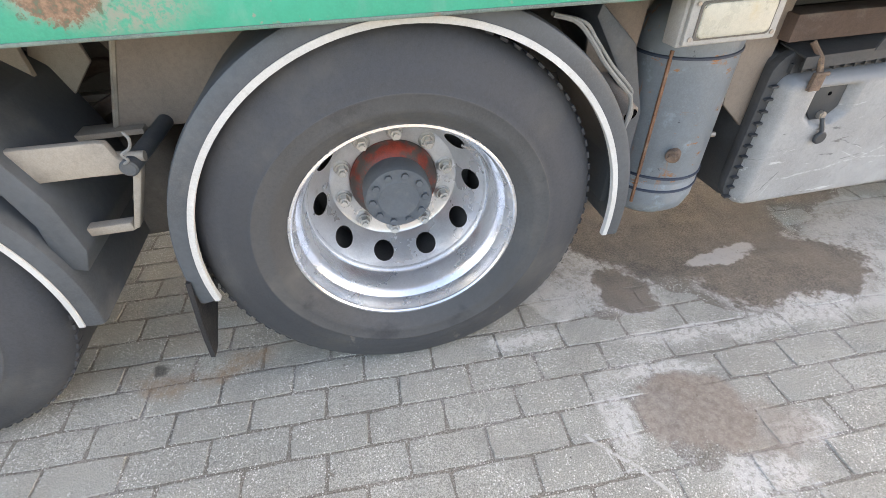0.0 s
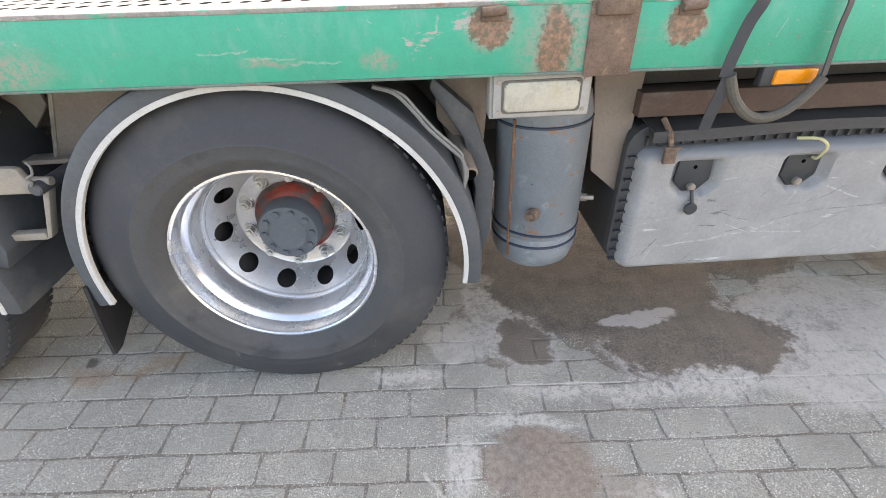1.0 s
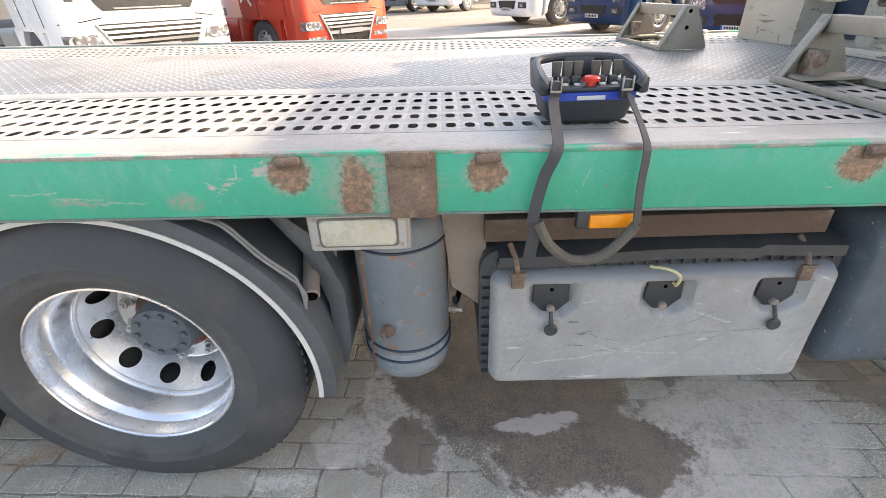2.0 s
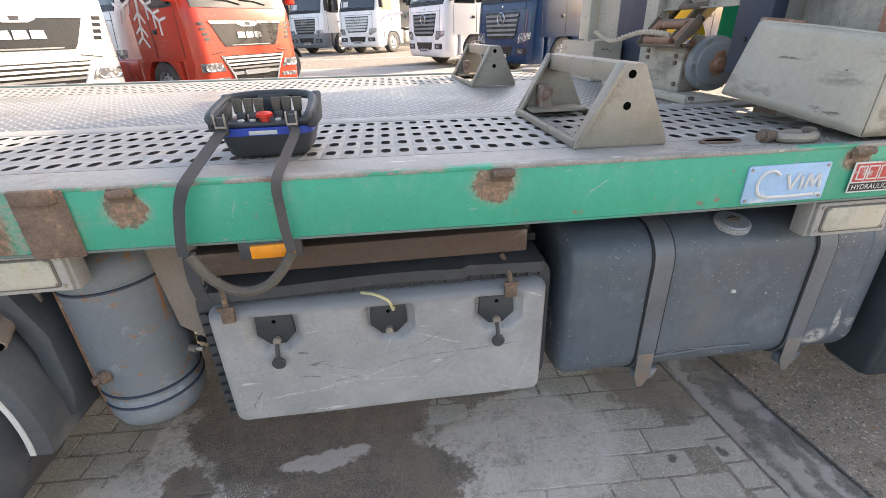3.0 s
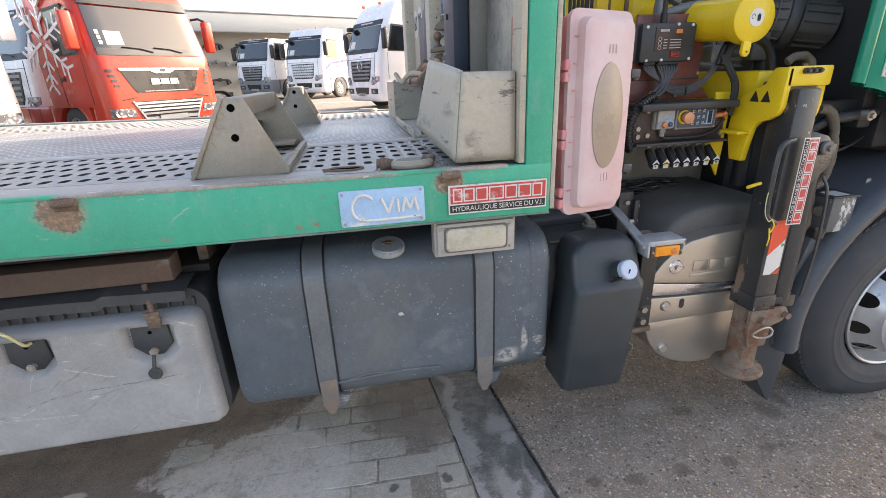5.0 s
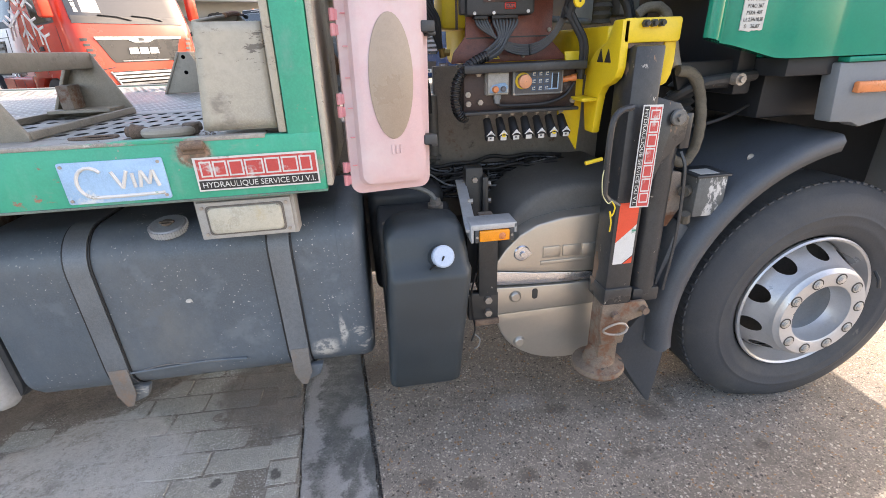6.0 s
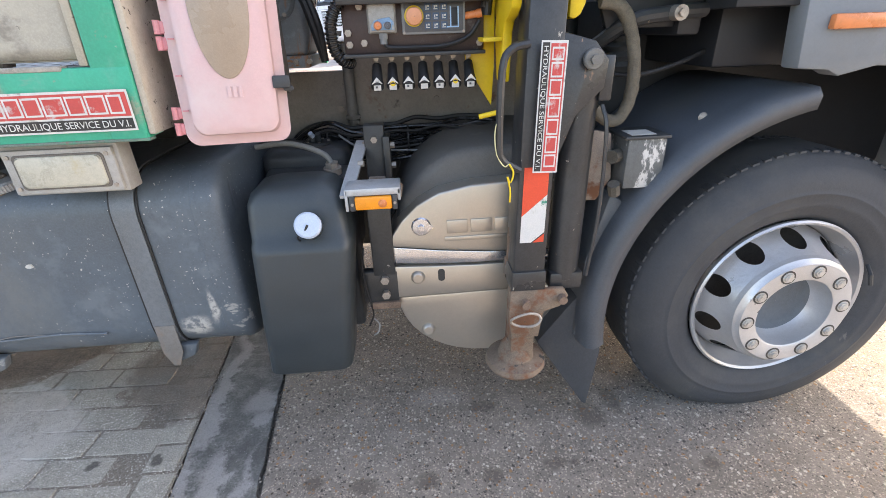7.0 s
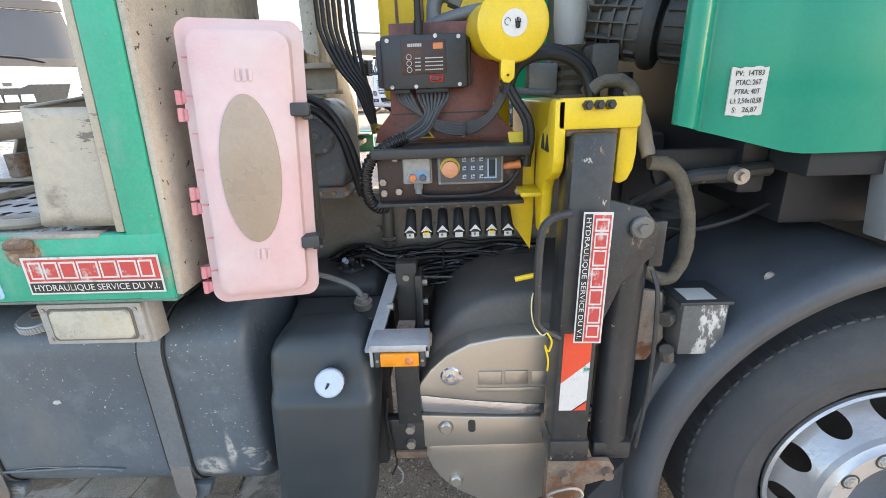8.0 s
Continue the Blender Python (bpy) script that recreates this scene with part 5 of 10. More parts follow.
# work lamps under the rail
def work_lamp(x0, z0, w=0.235, h=0.10):
    lamp = thing("work_lamp", "cloudy rectangular work lamp in a grey steel housing", "lamp", (x0, 0.03, z0))
    x1, z1 = x0 + w, z0 + h
    part("housing", bm_box(x0 - 0.008, x1 + 0.008, 0.032, 0.085, z0 - 0.006, z1 + 0.012, 0.005), M_lamp, lamp, "grey steel housing")
    outer = bm_join(bm_box(x0, x1, 0.020, 0.033, z0, z0 + 0.020, 0.003), bm_box(x0, x1, 0.020, 0.033, z1 - 0.020, z1, 0.003),
                    bm_box(x0, x0 + 0.036, 0.021, 0.033, z0 + 0.016, z1 - 0.016, 0.003), bm_box(x1 - 0.036, x1, 0.021, 0.033, z0 + 0.016, z1 - 0.016, 0.003))
    part("bezel", outer, M_lamp, lamp)
    part("lens_seal", prism(rrect(x0 + 0.020, x1 - 0.020, z0 + 0.010, z1 - 0.010, 0.010), "y", 0.018, 0.03, 0.002), M_chassis, lamp, "dirty lens seal")
    part("lens", prism(rrect(x0 + 0.025, x1 - 0.025, z0 + 0.014, z1 - 0.014, 0.012), "y", 0.014, 0.032, 0.005), M_lens, lamp, "yellowed cloudy lens")
    for sx in (x0 + 0.013, x1 - 0.013):
        for sz in (z0 + 0.014, z1 - 0.014):
            part("screw", cyl((sx, 0.021, sz), (sx, 0.017, sz), 0.005, 8), M_nut, lamp)
    part("lamp_bracket", bm_box(x0 + 0.03, x1 - 0.03, 0.045, 0.08, z1 + 0.01, 1.05, 0.003), M_lamp, lamp)
    return lamp


work_lamp(0.562, 0.952)
work_lamp(2.738, 0.925)

# --- headboard at the front of the deck, leaning a little ---
def hlean(bm):
    for v in bm.verts:
        k = max(0.0, v.co.z - 1.03)
        v.co.x += 0.012 * k
        v.co.y += 0.04 * k
    return bm


hbx = 3.04
post = part("headboard_post", hlean(bm_box(2.996, 3.073, -0.004, 0.075, RZ0 + 0.002, 2.45, 0.006)), M_green, truck, "green painted corner post")
part("headboard_post", hlean(bm_box(2.975, 2.994, 0.0, 0.07, 1.19, 2.45, 0.004)), M_trough, truck, "worn inner post edge")
part("headboard_post", hlean(bm_box(3.0745, 3.09, 0.0, 0.62, 1.05, 2.4, 0.004)), M_spotted, truck, "speckled grey headboard back sheet")
part("headboard_panel", hlean(bm_box(hbx + 0.02, hbx + 0.035, 0.076, 0.60, 1.185, 2.4, 0.003)), M_spotted, truck, "scratched grey sheet panel")
part("panel_patch", hlean(prism(rrect(0.09, 0.305, 1.43, 1.597, 0.012), "x", hbx + 0.014, hbx + 0.02)), M_redpatch, truck, "scratched red patch plate")
part("panel_bolt", hlean(cyl((hbx + 0.014, 0.222, 1.534), (hbx + 0.004, 0.222, 1.534), 0.009, 6)), M_rust, truck)
part("headboard_post", hlean(bm_box(2.99, 3.06, 0.595, 0.635, 1.185, 2.4, 0.004)), M_sheet, truck)
bpost = part("headboard_post", bm_box(2.93, 2.988, 0.60, 0.775, 1.3, 2.4, 0.006), M_darkblue, truck, "dark blue upright post")
for bz_ in (1.42, 1.64, 1.86):
    part("post_bolt", cyl((2.932, 0.70, bz_), (2.924, 0.70, bz_), 0.010, 8), M_stripblack, bpost)
part("headboard_bar", bm_join(bm_box(3.01, 3.05, 0.66, 1.44, 1.615, 1.622, 0.002), bm_box(3.01, 3.05, 0.66, 1.44, 1.538, 1.545, 0.002), bm_box(3.035, 3.05, 0.66, 1.44, 1.545, 1.615)), M_spotted, truck, "grey steel channel cross bar")
part("headboard_post", bm_box(2.985, 3.055, 1.43, 1.548, 1.185, 2.4, 0.006), M_spotted, truck, "speckled grey upright")
torn = [(1.556, 1.22), (1.852, 1.22), (1.855, 1.748), (1.80, 1.756), (1.74, 1.748), (1.70, 1.744), (1.672, 1.772), (1.62, 1.79), (1.59, 1.835), (1.556, 1.86)]
part("torn_panel", prism(torn, "x", 2.992, 3.0, 0.001), M_darkblue, truck, "dark blue sheet with a torn top")
part("headboard_panel", bm_box(3.008, 3.03, 1.552, 2.17, 1.185, 2.4, 0.003), M_spotted, truck)
part("headboard_post", bm_box(2.95, 3.03, 2.175, 2.33, 1.185, 2.4, 0.004), M_spotted, truck)
for yy, txt in ((2.045, "60"), (1.868, "90")):
    disc = part("speed_disc", bm_move(cyl((0, 0, 0), (0.002, 0, 0), 0.085, 32), Matrix.Translation((3.004, yy, 1.745))), M_label, truck, "white speed disc")
    part("disc_number", text_mesh(txt, 0.12, Matrix.Translation((3.0025, yy, 1.745)) @ Matrix.Rotation(radians(-90), 4, "Z") @ FACE), M_stripblack, disc)
big_disc = part("speed_disc", hlean(bm_move(cyl((0, 0, 0), (0.003, 0, 0), 0.088, 40), Matrix.Translation((3.056, 0.335, 1.742)))), M_label, truck, "scuffed white speed disc")
part("disc_number", hlean(text_mesh("90", 0.13, Matrix.Translation((3.0545, 0.335, 1.742)) @ Matrix.Rotation(radians(-90), 4, "Z") @ FACE)), M_stripblack, big_disc)
# ball coupling with its jaw, on the cross bar
hm = Matrix.Translation((2.98, 1.182, 1.61)) @ Matrix.Rotation(radians(-40), 4, "Z")
ck = part("ball_coupling", bm_move(bm_join(prism([(-0.032, -0.075), (0.10, -0.066), (0.118, -0.05), (0.112, -0.036), (0.09, -0.042), (-0.028, -0.055)], "y", -0.026, 0.026, 0.004),
                                  prism([(0.082, -0.05), (0.122, -0.05), (0.128, -0.01), (0.12, 0.012), (0.09, 0.012), (0.08, -0.01)], "y", -0.020, 0.020, 0.006)), hm), M_cast, truck, "brown-grey ball coupling on the cross bar")
part("coupling_ball", bm_move(lathe_z([(0.001, 0.021), (0.012, 0.018), (0.020, 0.008), (0.021, -0.002), (0.017, -0.014), (0.011, -0.022), (0.011, -0.034), (0.024, -0.046), (0.026, -0.058)], 20), hm), M_cast, ck)
part("coupling_jaw", bm_move(prism([(-0.012, 0.026), (0.0, 0.05), (0.022, 0.062), (0.03, 0.082), (0.042, 0.078), (0.042, 0.060), (0.085, 0.056), (0.10, 0.03), (0.096, 0.008), (0.082, 0.006), (0.07, 0.02), (0.045, 0.024), (0.02, 0.022)], "y", -0.019, 0.019, 0.007, 3), hm), M_cast, ck, "hooked jaw")
part("lug_hole", bm_move(cyl((0.106, -0.0215, -0.018), (0.106, -0.019, -0.018), 0.010, 14), hm), M_void, ck)


# wedge-shaped trough and far box on the deck
lo3 = [Vector(p_) for p_ in ((2.803, 0.036, 1.203), (2.768, 0.545, 1.254), (2.985, 0.545, 1.254), (2.972, 0.030, 1.203))]
hi3 = [Vector(p_) for p_ in ((2.827, 0.049, 1.438), (2.819, 0.505, 1.482), (2.985, 0.505, 1.34), (2.972, 0.046, 1.436))]
trough = thing("sheet_trough", "dented beige-grey sheet-metal trough fixed to the headboard", "trough")


def trough_panel(a, b, c, d, name, dents=0.004):
    """A folded sheet between four corners, slightly dented, 4 mm thick."""
    bm = bmesh.new()
    N = 10
    nrm = (b - a).cross(d - a).normalized()
    g = []
    for j in range(N + 1):
        row = []
        for i in range(N + 1):
            u, v = i / N, j / N
            p = (a * (1 - u) + b * u) * (1 - v) + (d * (1 - u) + c * u) * v
            e = min(u, 1 - u, v, 1 - v) * 4
            row.append(bm.verts.new(p + nrm * dents * min(1, e) * noise.noise(p * 7)))
        g.append(row)
    for j in range(N):
        for i in range(N):
            bm.faces.new((g[j][i], g[j][i + 1], g[j + 1][i + 1], g[j + 1][i]))
    ob = part(name, bm, M_trough, trough, "", 60)
    m = ob.modifiers.new("solid", "SOLIDIFY")
    m.thickness, m.offset = 0.004, -1.0


for i_, nm in enumerate(("front_panel", "end_panel", "back_panel", "end_panel")):
    j_ = (i_ + 1) % 4
    trough_panel(lo3[i_], lo3[j_], hi3[j_], hi3[i_], nm)
trough_panel(lo3[3], lo3[2], lo3[1], lo3[0], "floor_panel", 0.0)
part("rim_fold", tube([hi3[0], hi3[0].lerp(hi3[1], 0.5) + Vector((0, 0, 0.002)), hi3[1]], 0.0045, 8, 4), M_trough, trough, "folded top edge")
part("rim_rust", tube([hi3[0].lerp(hi3[1], 0.62) + Vector((0.004, 0, 0.004)), hi3[0].lerp(hi3[1], 0.8) + Vector((0.004, 0, 0.006)), hi3[1] + Vector((0.004, 0, 0.003))], 0.007, 8, 4), M_roller, trough, "rusty crumpled rim")
far_box = bm_join(bm_box(2.83, 2.834, 1.90, 2.41, 1.182, 1.40), bm_box(2.834, 3.0, 1.90, 1.904, 1.182, 1.40), bm_box(2.834, 3.0, 2.406, 2.41, 1.182, 1.40), bm_box(2.834, 3.0, 1.904, 2.406, 1.182, 1.186), bm_box(2.996, 3.0, 1.904, 2.406, 1.186, 1.40))
solo("sheet_box", bm_move(far_box, Matrix.Translation((-0.03, -0.17, 0.0))), M_trough, "open grey sheet-metal box on the deck", "box")

# winch
winch = thing("winch", "grey recovery winch with rusty rollers and pale rope", "winch", (2.95, 1.3, 1.182))
part("base_plate", bm_join(bm_box(2.785, 3.0, 0.77, 1.54, 1.182, 1.192, 0.002), bm_box(2.782, 2.790, 0.77, 1.54, 1.182, 1.216, 0.002)), M_trough, winch, "dusty base plate with a lip")
part("base_bolt", cyl((2.83, 0.80, 1.192), (2.83, 0.80, 1.206), 0.011, 6), M_rust, winch)
part("front_plate", prism([(1.055, 1.192), (1.372, 1.192), (1.372, 1.385), (1.055, 1.39)], "x", 2.925, 2.937, 0.002), M_trough, winch, "beige front plate")
part("side_plate", prism([(2.937, 1.192), (3.04, 1.192), (3.04, 1.42), (2.97, 1.44), (2.937, 1.39)], "y", 1.055, 1.067, 0.003), M_rustpaint, winch)
part("side_plate", prism([(2.937, 1.192), (3.04, 1.192), (3.04, 1.42), (2.97, 1.44), (2.937, 1.39)], "y", 1.36, 1.372, 0.003), M_sheet, winch)
for by, bz in ((1.10, 1.345), (1.10, 1.315), (1.085, 1.225), (1.345, 1.36), (1.345, 1.33), (1.35, 1.255)):
    part("bolt", cyl((2.926, by, bz), (2.915, by, bz), 0.011, 6), M_rust, winch)
gc = (3.05, 1.04, 1.312)
part("gear_case", lathe([(0.001, -0.055), (0.082, -0.055), (0.09, -0.052), (0.094, -0.044), (0.114, -0.04), (0.116, -0.03), (0.116, 0.0), (0.001, 0.0)], 40, c=gc), M_panelgrey, winch, "round grey gear case", 30)
part("gear_hub", bm_join(lathe([(0.001, -0.085), (0.022, -0.083), (0.03, -0.07), (0.03, -0.055)], 20, c=gc), prism([(3.035, 1.36), (3.008, 1.31), (3.035, 1.262), (3.08, 1.275), (3.09, 1.33), (3.065, 1.372)], "y", 0.973, 0.985, 0.004)), M_roller, winch, "rusty hub plate")
for q in range(6):
    part("gear_bolt", cyl((3.05 + 0.104 * math.cos(q * 1.047), 1.002, 1.312 + 0.106 * math.sin(q * 1.047)), (3.05 + 0.104 * math.cos(q * 1.047), 0.992, 1.312 + 0.106 * math.sin(q * 1.047)), 0.008, 6), M_nut, winch)
part("drum", cyl((3.0, 1.067, 1.31), (3.0, 1.36, 1.31), 0.07, 24), M_rust, winch)
# four-roller fairlead, tilted back
for ry_, r_ in ((1.045, 0.025), (1.30, 0.021)):
    part("end_roller", cyl((2.872, ry_, 1.407), (2.938, ry_ - 0.02, 1.487), r_, 16, bev=0.003), M_roller, winch, "rust-brown end roller")
for rx_, rz_, r_ in ((2.868, 1.408, 0.018), (2.93, 1.474, 0.018)):
    part("cross_roller", cyl((rx_, 1.07, rz_), (rx_, 1.29, rz_), r_, 16, bev=0.002), M_roller, winch, "rust-brown roller")
for ry_ in (1.005, 1.325):
    part("fairlead_cheek", prism([(2.842, 1.393), (2.862, 1.386), (2.95, 1.455), (2.962, 1.50), (2.935, 1.515), (2.845, 1.41)], "y", ry_, ry_ + 0.008, 0.002), M_cast, winch, "rusty cheek plate")
part("fairlead_frame", bm_join(cyl((2.862, 1.005, 1.392), (2.862, 1.333, 1.388), 0.008, 10), cyl((2.956, 1.005, 1.492), (2.956, 1.333, 1.492), 0.008, 10), bm_box(2.90, 2.945, 1.03, 1.34, 1.386, 1.396, 0.002)), M_cast, winch)
rope_c = [Vector(p_) for p_ in smooth_path([(2.915, 1.17, 1.43), (2.885, 1.22, 1.442), (2.862, 1.32, 1.446), (2.848, 1.43, 1.43), (2.84, 1.57, 1.405), (2.832, 1.68, 1.416), (2.825, 1.745, 1.438), (2.822, 1.775, 1.446)], 14)]
for k in range(3):
    strand = []
    for i, p_ in enumerate(rope_c):
        d_ = (rope_c[min(i + 1, len(rope_c) - 1)] - rope_c[max(i - 1, 0)]).normalized()
        e1 = d_.cross(Vector((0, 0, 1))).normalized()
        a_ = i * 0.62 + k * 2.0944
        strand.append(p_ + (e1 * math.cos(a_) + d_.cross(e1) * math.sin(a_)) * 0.0068)
    part("rope_strand", tube(strand, 0.0072, 7), M_rope, winch, "pale twisted rope")


# --- cab and front ---
FX, FZ, FR, FY = 4.75, 0.43, 0.468, 0.07
fw = thing("front_wheel", "", "", (FX, FY, FZ))
ft = [(r - 0.027 if r < 0.33 else 0.303 + (r - 0.33) * (FR - 0.303) / (0.505 - 0.33), y) for r, y in tyre_profile(0.505, 0.30)]
c = (FX, FY, FZ)
WK = 0.91
tagged(part("tread_lug", flatten(treaded(None, c, FR, 0.30), 0.0), M_rubber, fw), kind="stuff")
part("tyre", flatten(lathe(ft, 96, c=c), 0.0), [M_rubber, M_rubberdust], fw, "black front tyre", 50)
part("rim", lathe([(r * WK, y) for r, y in ((0.289, 0.034), (0.299, 0.028), (0.300, 0.018), (0.294, 0.013), (0.286, 0.018), (0.279, 0.05), (0.268, 0.07), (0.262, 0.11), (0.262, 0.14))], 96, c=c), M_silver, fw, "silver rim", 30)
part("wheel_disc", welded(hub_holes(c, lambda r: -0.03 + (r - 0.205 * WK) * 2.3, 0.205 * WK, 0.262 * WK, 10, 0.24, 0.34)), M_silver, fw, "silver convex disc with hand holes", 25)
part("bolt_face", lathe([(r * WK, y) for r, y in ((0.205, -0.03), (0.20, -0.044), (0.190, -0.05), (0.185, -0.058), (0.135, -0.058), (0.128, -0.054), (0.126, -0.02), (0.105, 0.02), (0.09, 0.032), (0.0005, 0.032))], 96, c=c), M_silver, fw, "silver bolt face")
part("hub_cap", lathe([(0.108, 0.005), (0.095, 0.014), (0.085, 0.018), (0.07, 0.02), (0.0005, 0.02)], 48, c=c), M_hub, fw, "grey hub centre")
for i in range(10):
    a_ = 2 * math.pi * (i + 0.2) / 10
    part("wheel_nut", hexnut((FX + 0.160 * WK * math.cos(a_), FY - 0.058, FZ + 0.160 * WK * math.sin(a_)), (0, -1, 0), 0.0135, 0.007), M_wheelnut, fw)
    part("nut_seat", cyl((FX + 0.160 * WK * math.cos(a_), FY - 0.058, FZ + 0.160 * WK * math.sin(a_)), (FX + 0.160 * WK * math.cos(a_), FY - 0.0595, FZ + 0.160 * WK * math.sin(a_)), 0.0215, 18), M_dark, fw)
part("valve_stem", tube([(FX + 0.24, FY, FZ + 0.12), (FX + 0.23, FY - 0.03, FZ + 0.10), (FX + 0.235, FY - 0.035, FZ + 0.07)], 0.006, 8), M_black, fw)
part("brake_drum", lathe([(0.2403, 0.17), (0.23, 0.15), (0.0005, 0.15)], 48, c=c), M_dark, fw)
# Barrel takes the dark of shade, not the rim's silver.
part("rim_barrel", lathe([(0.2385, 0.10), (0.2405, 0.13), (0.2405, 0.18)], 48, c=c), M_dark, fw, "inside of the rim, shade put into its dark colour")
fw.parent = truck

# front fender: an arch with a flat lip, open to the wheel
rings = []
for i in range(41):
    a_ = radians(190 - 88 * i / 40)
    ro, ri = 0.635, 0.58
    ca, sa = math.cos(a_), math.sin(a_)
    zt = lambda r: 0.46 + min(r * sa, 0.625)
    rings.append([(FX + ri * ca, 0.03, zt(ri)), (FX + (ro - 0.02) * ca, 0.018, zt(ro - 0.02)), (FX + ro * ca, 0.03, zt(ro)), (FX + (ro + 0.012) * ca, 0.07, zt(ro + 0.012)), (FX + (ro + 0.02) * ca, 0.5, zt(ro + 0.02)),
                  (FX + (ro + 0.0) * ca, 0.5, zt(ro + 0.0)), (FX + (ro - 0.02) * ca, 0.08, zt(ro - 0.02)), (FX + ri * ca, 0.045, zt(ri))])
part("front_fender", loop_skin(rings), M_fender, truck, "dark plastic front fender", 75)
part("fender_bolt", lathe([(0.001, -0.006), (0.010, -0.004), (0.013, 0.0), (0.001, 0.004)], 14, c=(4.40, 0.12, 1.005)), M_nut, truck)
part("mud_flap", prism([(3.99, 0.34), (4.12, 0.52), (4.19, 0.52), (4.20, 0.28), (4.178, 0.06), (4.165, 0.065)], "y", 0.09, 0.45, 0.004), M_rubber, truck, "black rubber front mud flap")
part("fender_apron", prism([(4.10, 0.36), (4.17, 0.36), (4.16, 0.60), (4.20, 0.80), (4.16, 0.82), (4.11, 0.62)], "y", 0.08, 0.5, 0.01), M_guard, truck)

# cab body: shell with a hollow rear edge
prof = [(4.36, 0.12), (4.11, 0.055), (4.09, 0.035), (4.092, 0.018), (4.105, 0.010), (4.125, 0.016), (4.14, 0.035), (4.15, 0.036), (4.165, 0.022), (4.20, 0.017), (4.27, 0.017), (4.30, 0.016), (4.325, 0.004), (4.345, 0.0), (4.46, 0.001), (4.475, 0.006), (4.49, 0.0), (5.55, 0.0), (5.70, 0.10), (5.75, 0.3), (5.75, 2.2), (5.7, 2.4), (5.55, 2.5), (4.3, 2.5), (4.09, 2.47), (4.36, 2.38)]
rings = []
for z, dx in ((1.305, 0.0), (1.32, 0.0), (1.6, 0.005), (2.4, 0.02), (3.1, 0.06), (3.25, 0.14)):
    rings.append([(x + (dx if x < 4.2 else (-dx if x > 5.6 else 0)), y + (dx if y < 0.3 else -dx), z + (max(0.0, 4.31 - x) * 0.27 if z < 1.33 and y < 0.3 else 0.0)) for x, y in prof])
part("cab_shell", loop_skin(rings), M_greencab, truck, "glossy green cab side", 60)
# Added dark box closes the bright gap below the shell, in place of shade.
part("cab_floor", bm_box(4.362, 5.6, 0.03, 2.36, 1.255, 1.304, 0.004), M_bdark, truck, "added cab underside box, dark in place of shade")
part("cab_rear", bm_box(4.30, 4.36, 0.14, 2.38, 1.2, 3.1, 0.01), M_bdark, truck, "dark cab rear wall")
part("cab_sill", bm_box(4.52, 5.70, -0.004, 0.05, 1.288, 1.302, 0.004), M_greencab, truck, "green lower cab edge")
part("cab_trim", prism([(4.505, 1.287), (5.70, 1.287), (5.70, 0.30), (5.36, 0.30), (5.32, 0.80), (5.18, 1.02), (4.94, 1.11), (4.72, 1.125), (4.63, 1.105), (4.60, 1.12), (4.525, 1.125)], "y", 0.004, 0.06, 0.006), M_cabgrey, truck, "grey plastic cab trim")
part("turn_lamp", bm_box(4.565, 4.705, -0.014, 0.004, 1.205, 1.236, 0.005), M_orange, truck, "faded orange side lamp")
part("cab_floor", bm_box(4.42, 5.7, 0.16, 2.4, 1.12, 1.29, 0.01), M_bdark, truck, "added cab underside box, dark in place of shade")
# Added dark block: covers bright gaps below the cab in place of shade.
part("engine_cover", bm_box(4.14, 5.4, 0.52, 2.0, 0.72, 1.3, 0.02), M_bdark, truck, "added dark block for the shade under the cab")
part("cab_front", bm_box(5.45, 5.74, 0.05, 2.45, 0.32, 1.27, 0.03), M_cabgrey, truck, "grey front bumper")
rnd = random.Random(6)
edge = [(4.198 + 0.066 * i / 9, 1.376 + rnd.uniform(-0.002, 0.003)) for i in range(10)] + [(4.264, 1.46)] + [(4.264 - 0.066 * i / 9, 1.462 + rnd.uniform(-0.005, 0.001)) for i in range(1, 10)]
part("weight_plate", bm_move(prism(edge, "y", 0.016, 0.0195), Matrix.Translation((-0.02, 0.0, 0.0))), M_label, truck, "torn white weight label")
# ---- things hung on the truck ----
# air tank
tank = thing("air_tank", "upright blue-grey compressed air tank with rust marks", "air tank", (0.757, 0.25, 0.43))
TX, TY, TR = 0.753, 0.25, 0.141
part("shell", lathe_z([(0.001, 0.372), (0.06, 0.376), (0.105, 0.388), (0.13, 0.41), (TR, 0.445), (TR, 0.508), (TR - 0.002, 0.512), (TR, 0.516), (TR, 0.90), (TR + 0.001, 0.905), (0.130, 0.955), (0.105, 0.982), (0.06, 0.998), (0.001, 1.002)], 56, (TX, TY, 0)), M_airtank, tank, "blue-grey painted shell", 40)
for z, tl in ((0.488, 0.0), (0.532, 0.03), (0.885, -0.03)):
    part("band", bm_move(lathe_z([(TR, -0.0045), (TR + 0.004, -0.003), (TR + 0.004, 0.003), (TR, 0.0045)], 56), Matrix.Translation((TX, TY, z)) @ Matrix.Rotation(tl, 4, "Y")), M_darkblue, tank, "dark steel band")
part("weld_seam", tube([(TX - TR * 0.75, TY - TR * 0.665, 0.44), (TX - TR * 0.75, TY - TR * 0.665, 0.90)], 0.0055, 6), M_roller, tank, "rusty weld seam")
bx, by = TX - 0.045, TY - 0.14
part("drain_plug", bm_join(cyl((bx + 0.01, by + 0.01, 0.618), (bx - 0.010, by - 0.012, 0.618), 0.02, 14, bev=0.003), cyl((bx - 0.010, by - 0.012, 0.618), (bx - 0.02, by - 0.022, 0.618), 0.012, 6)), M_rust, tank, "rusty drain plug")
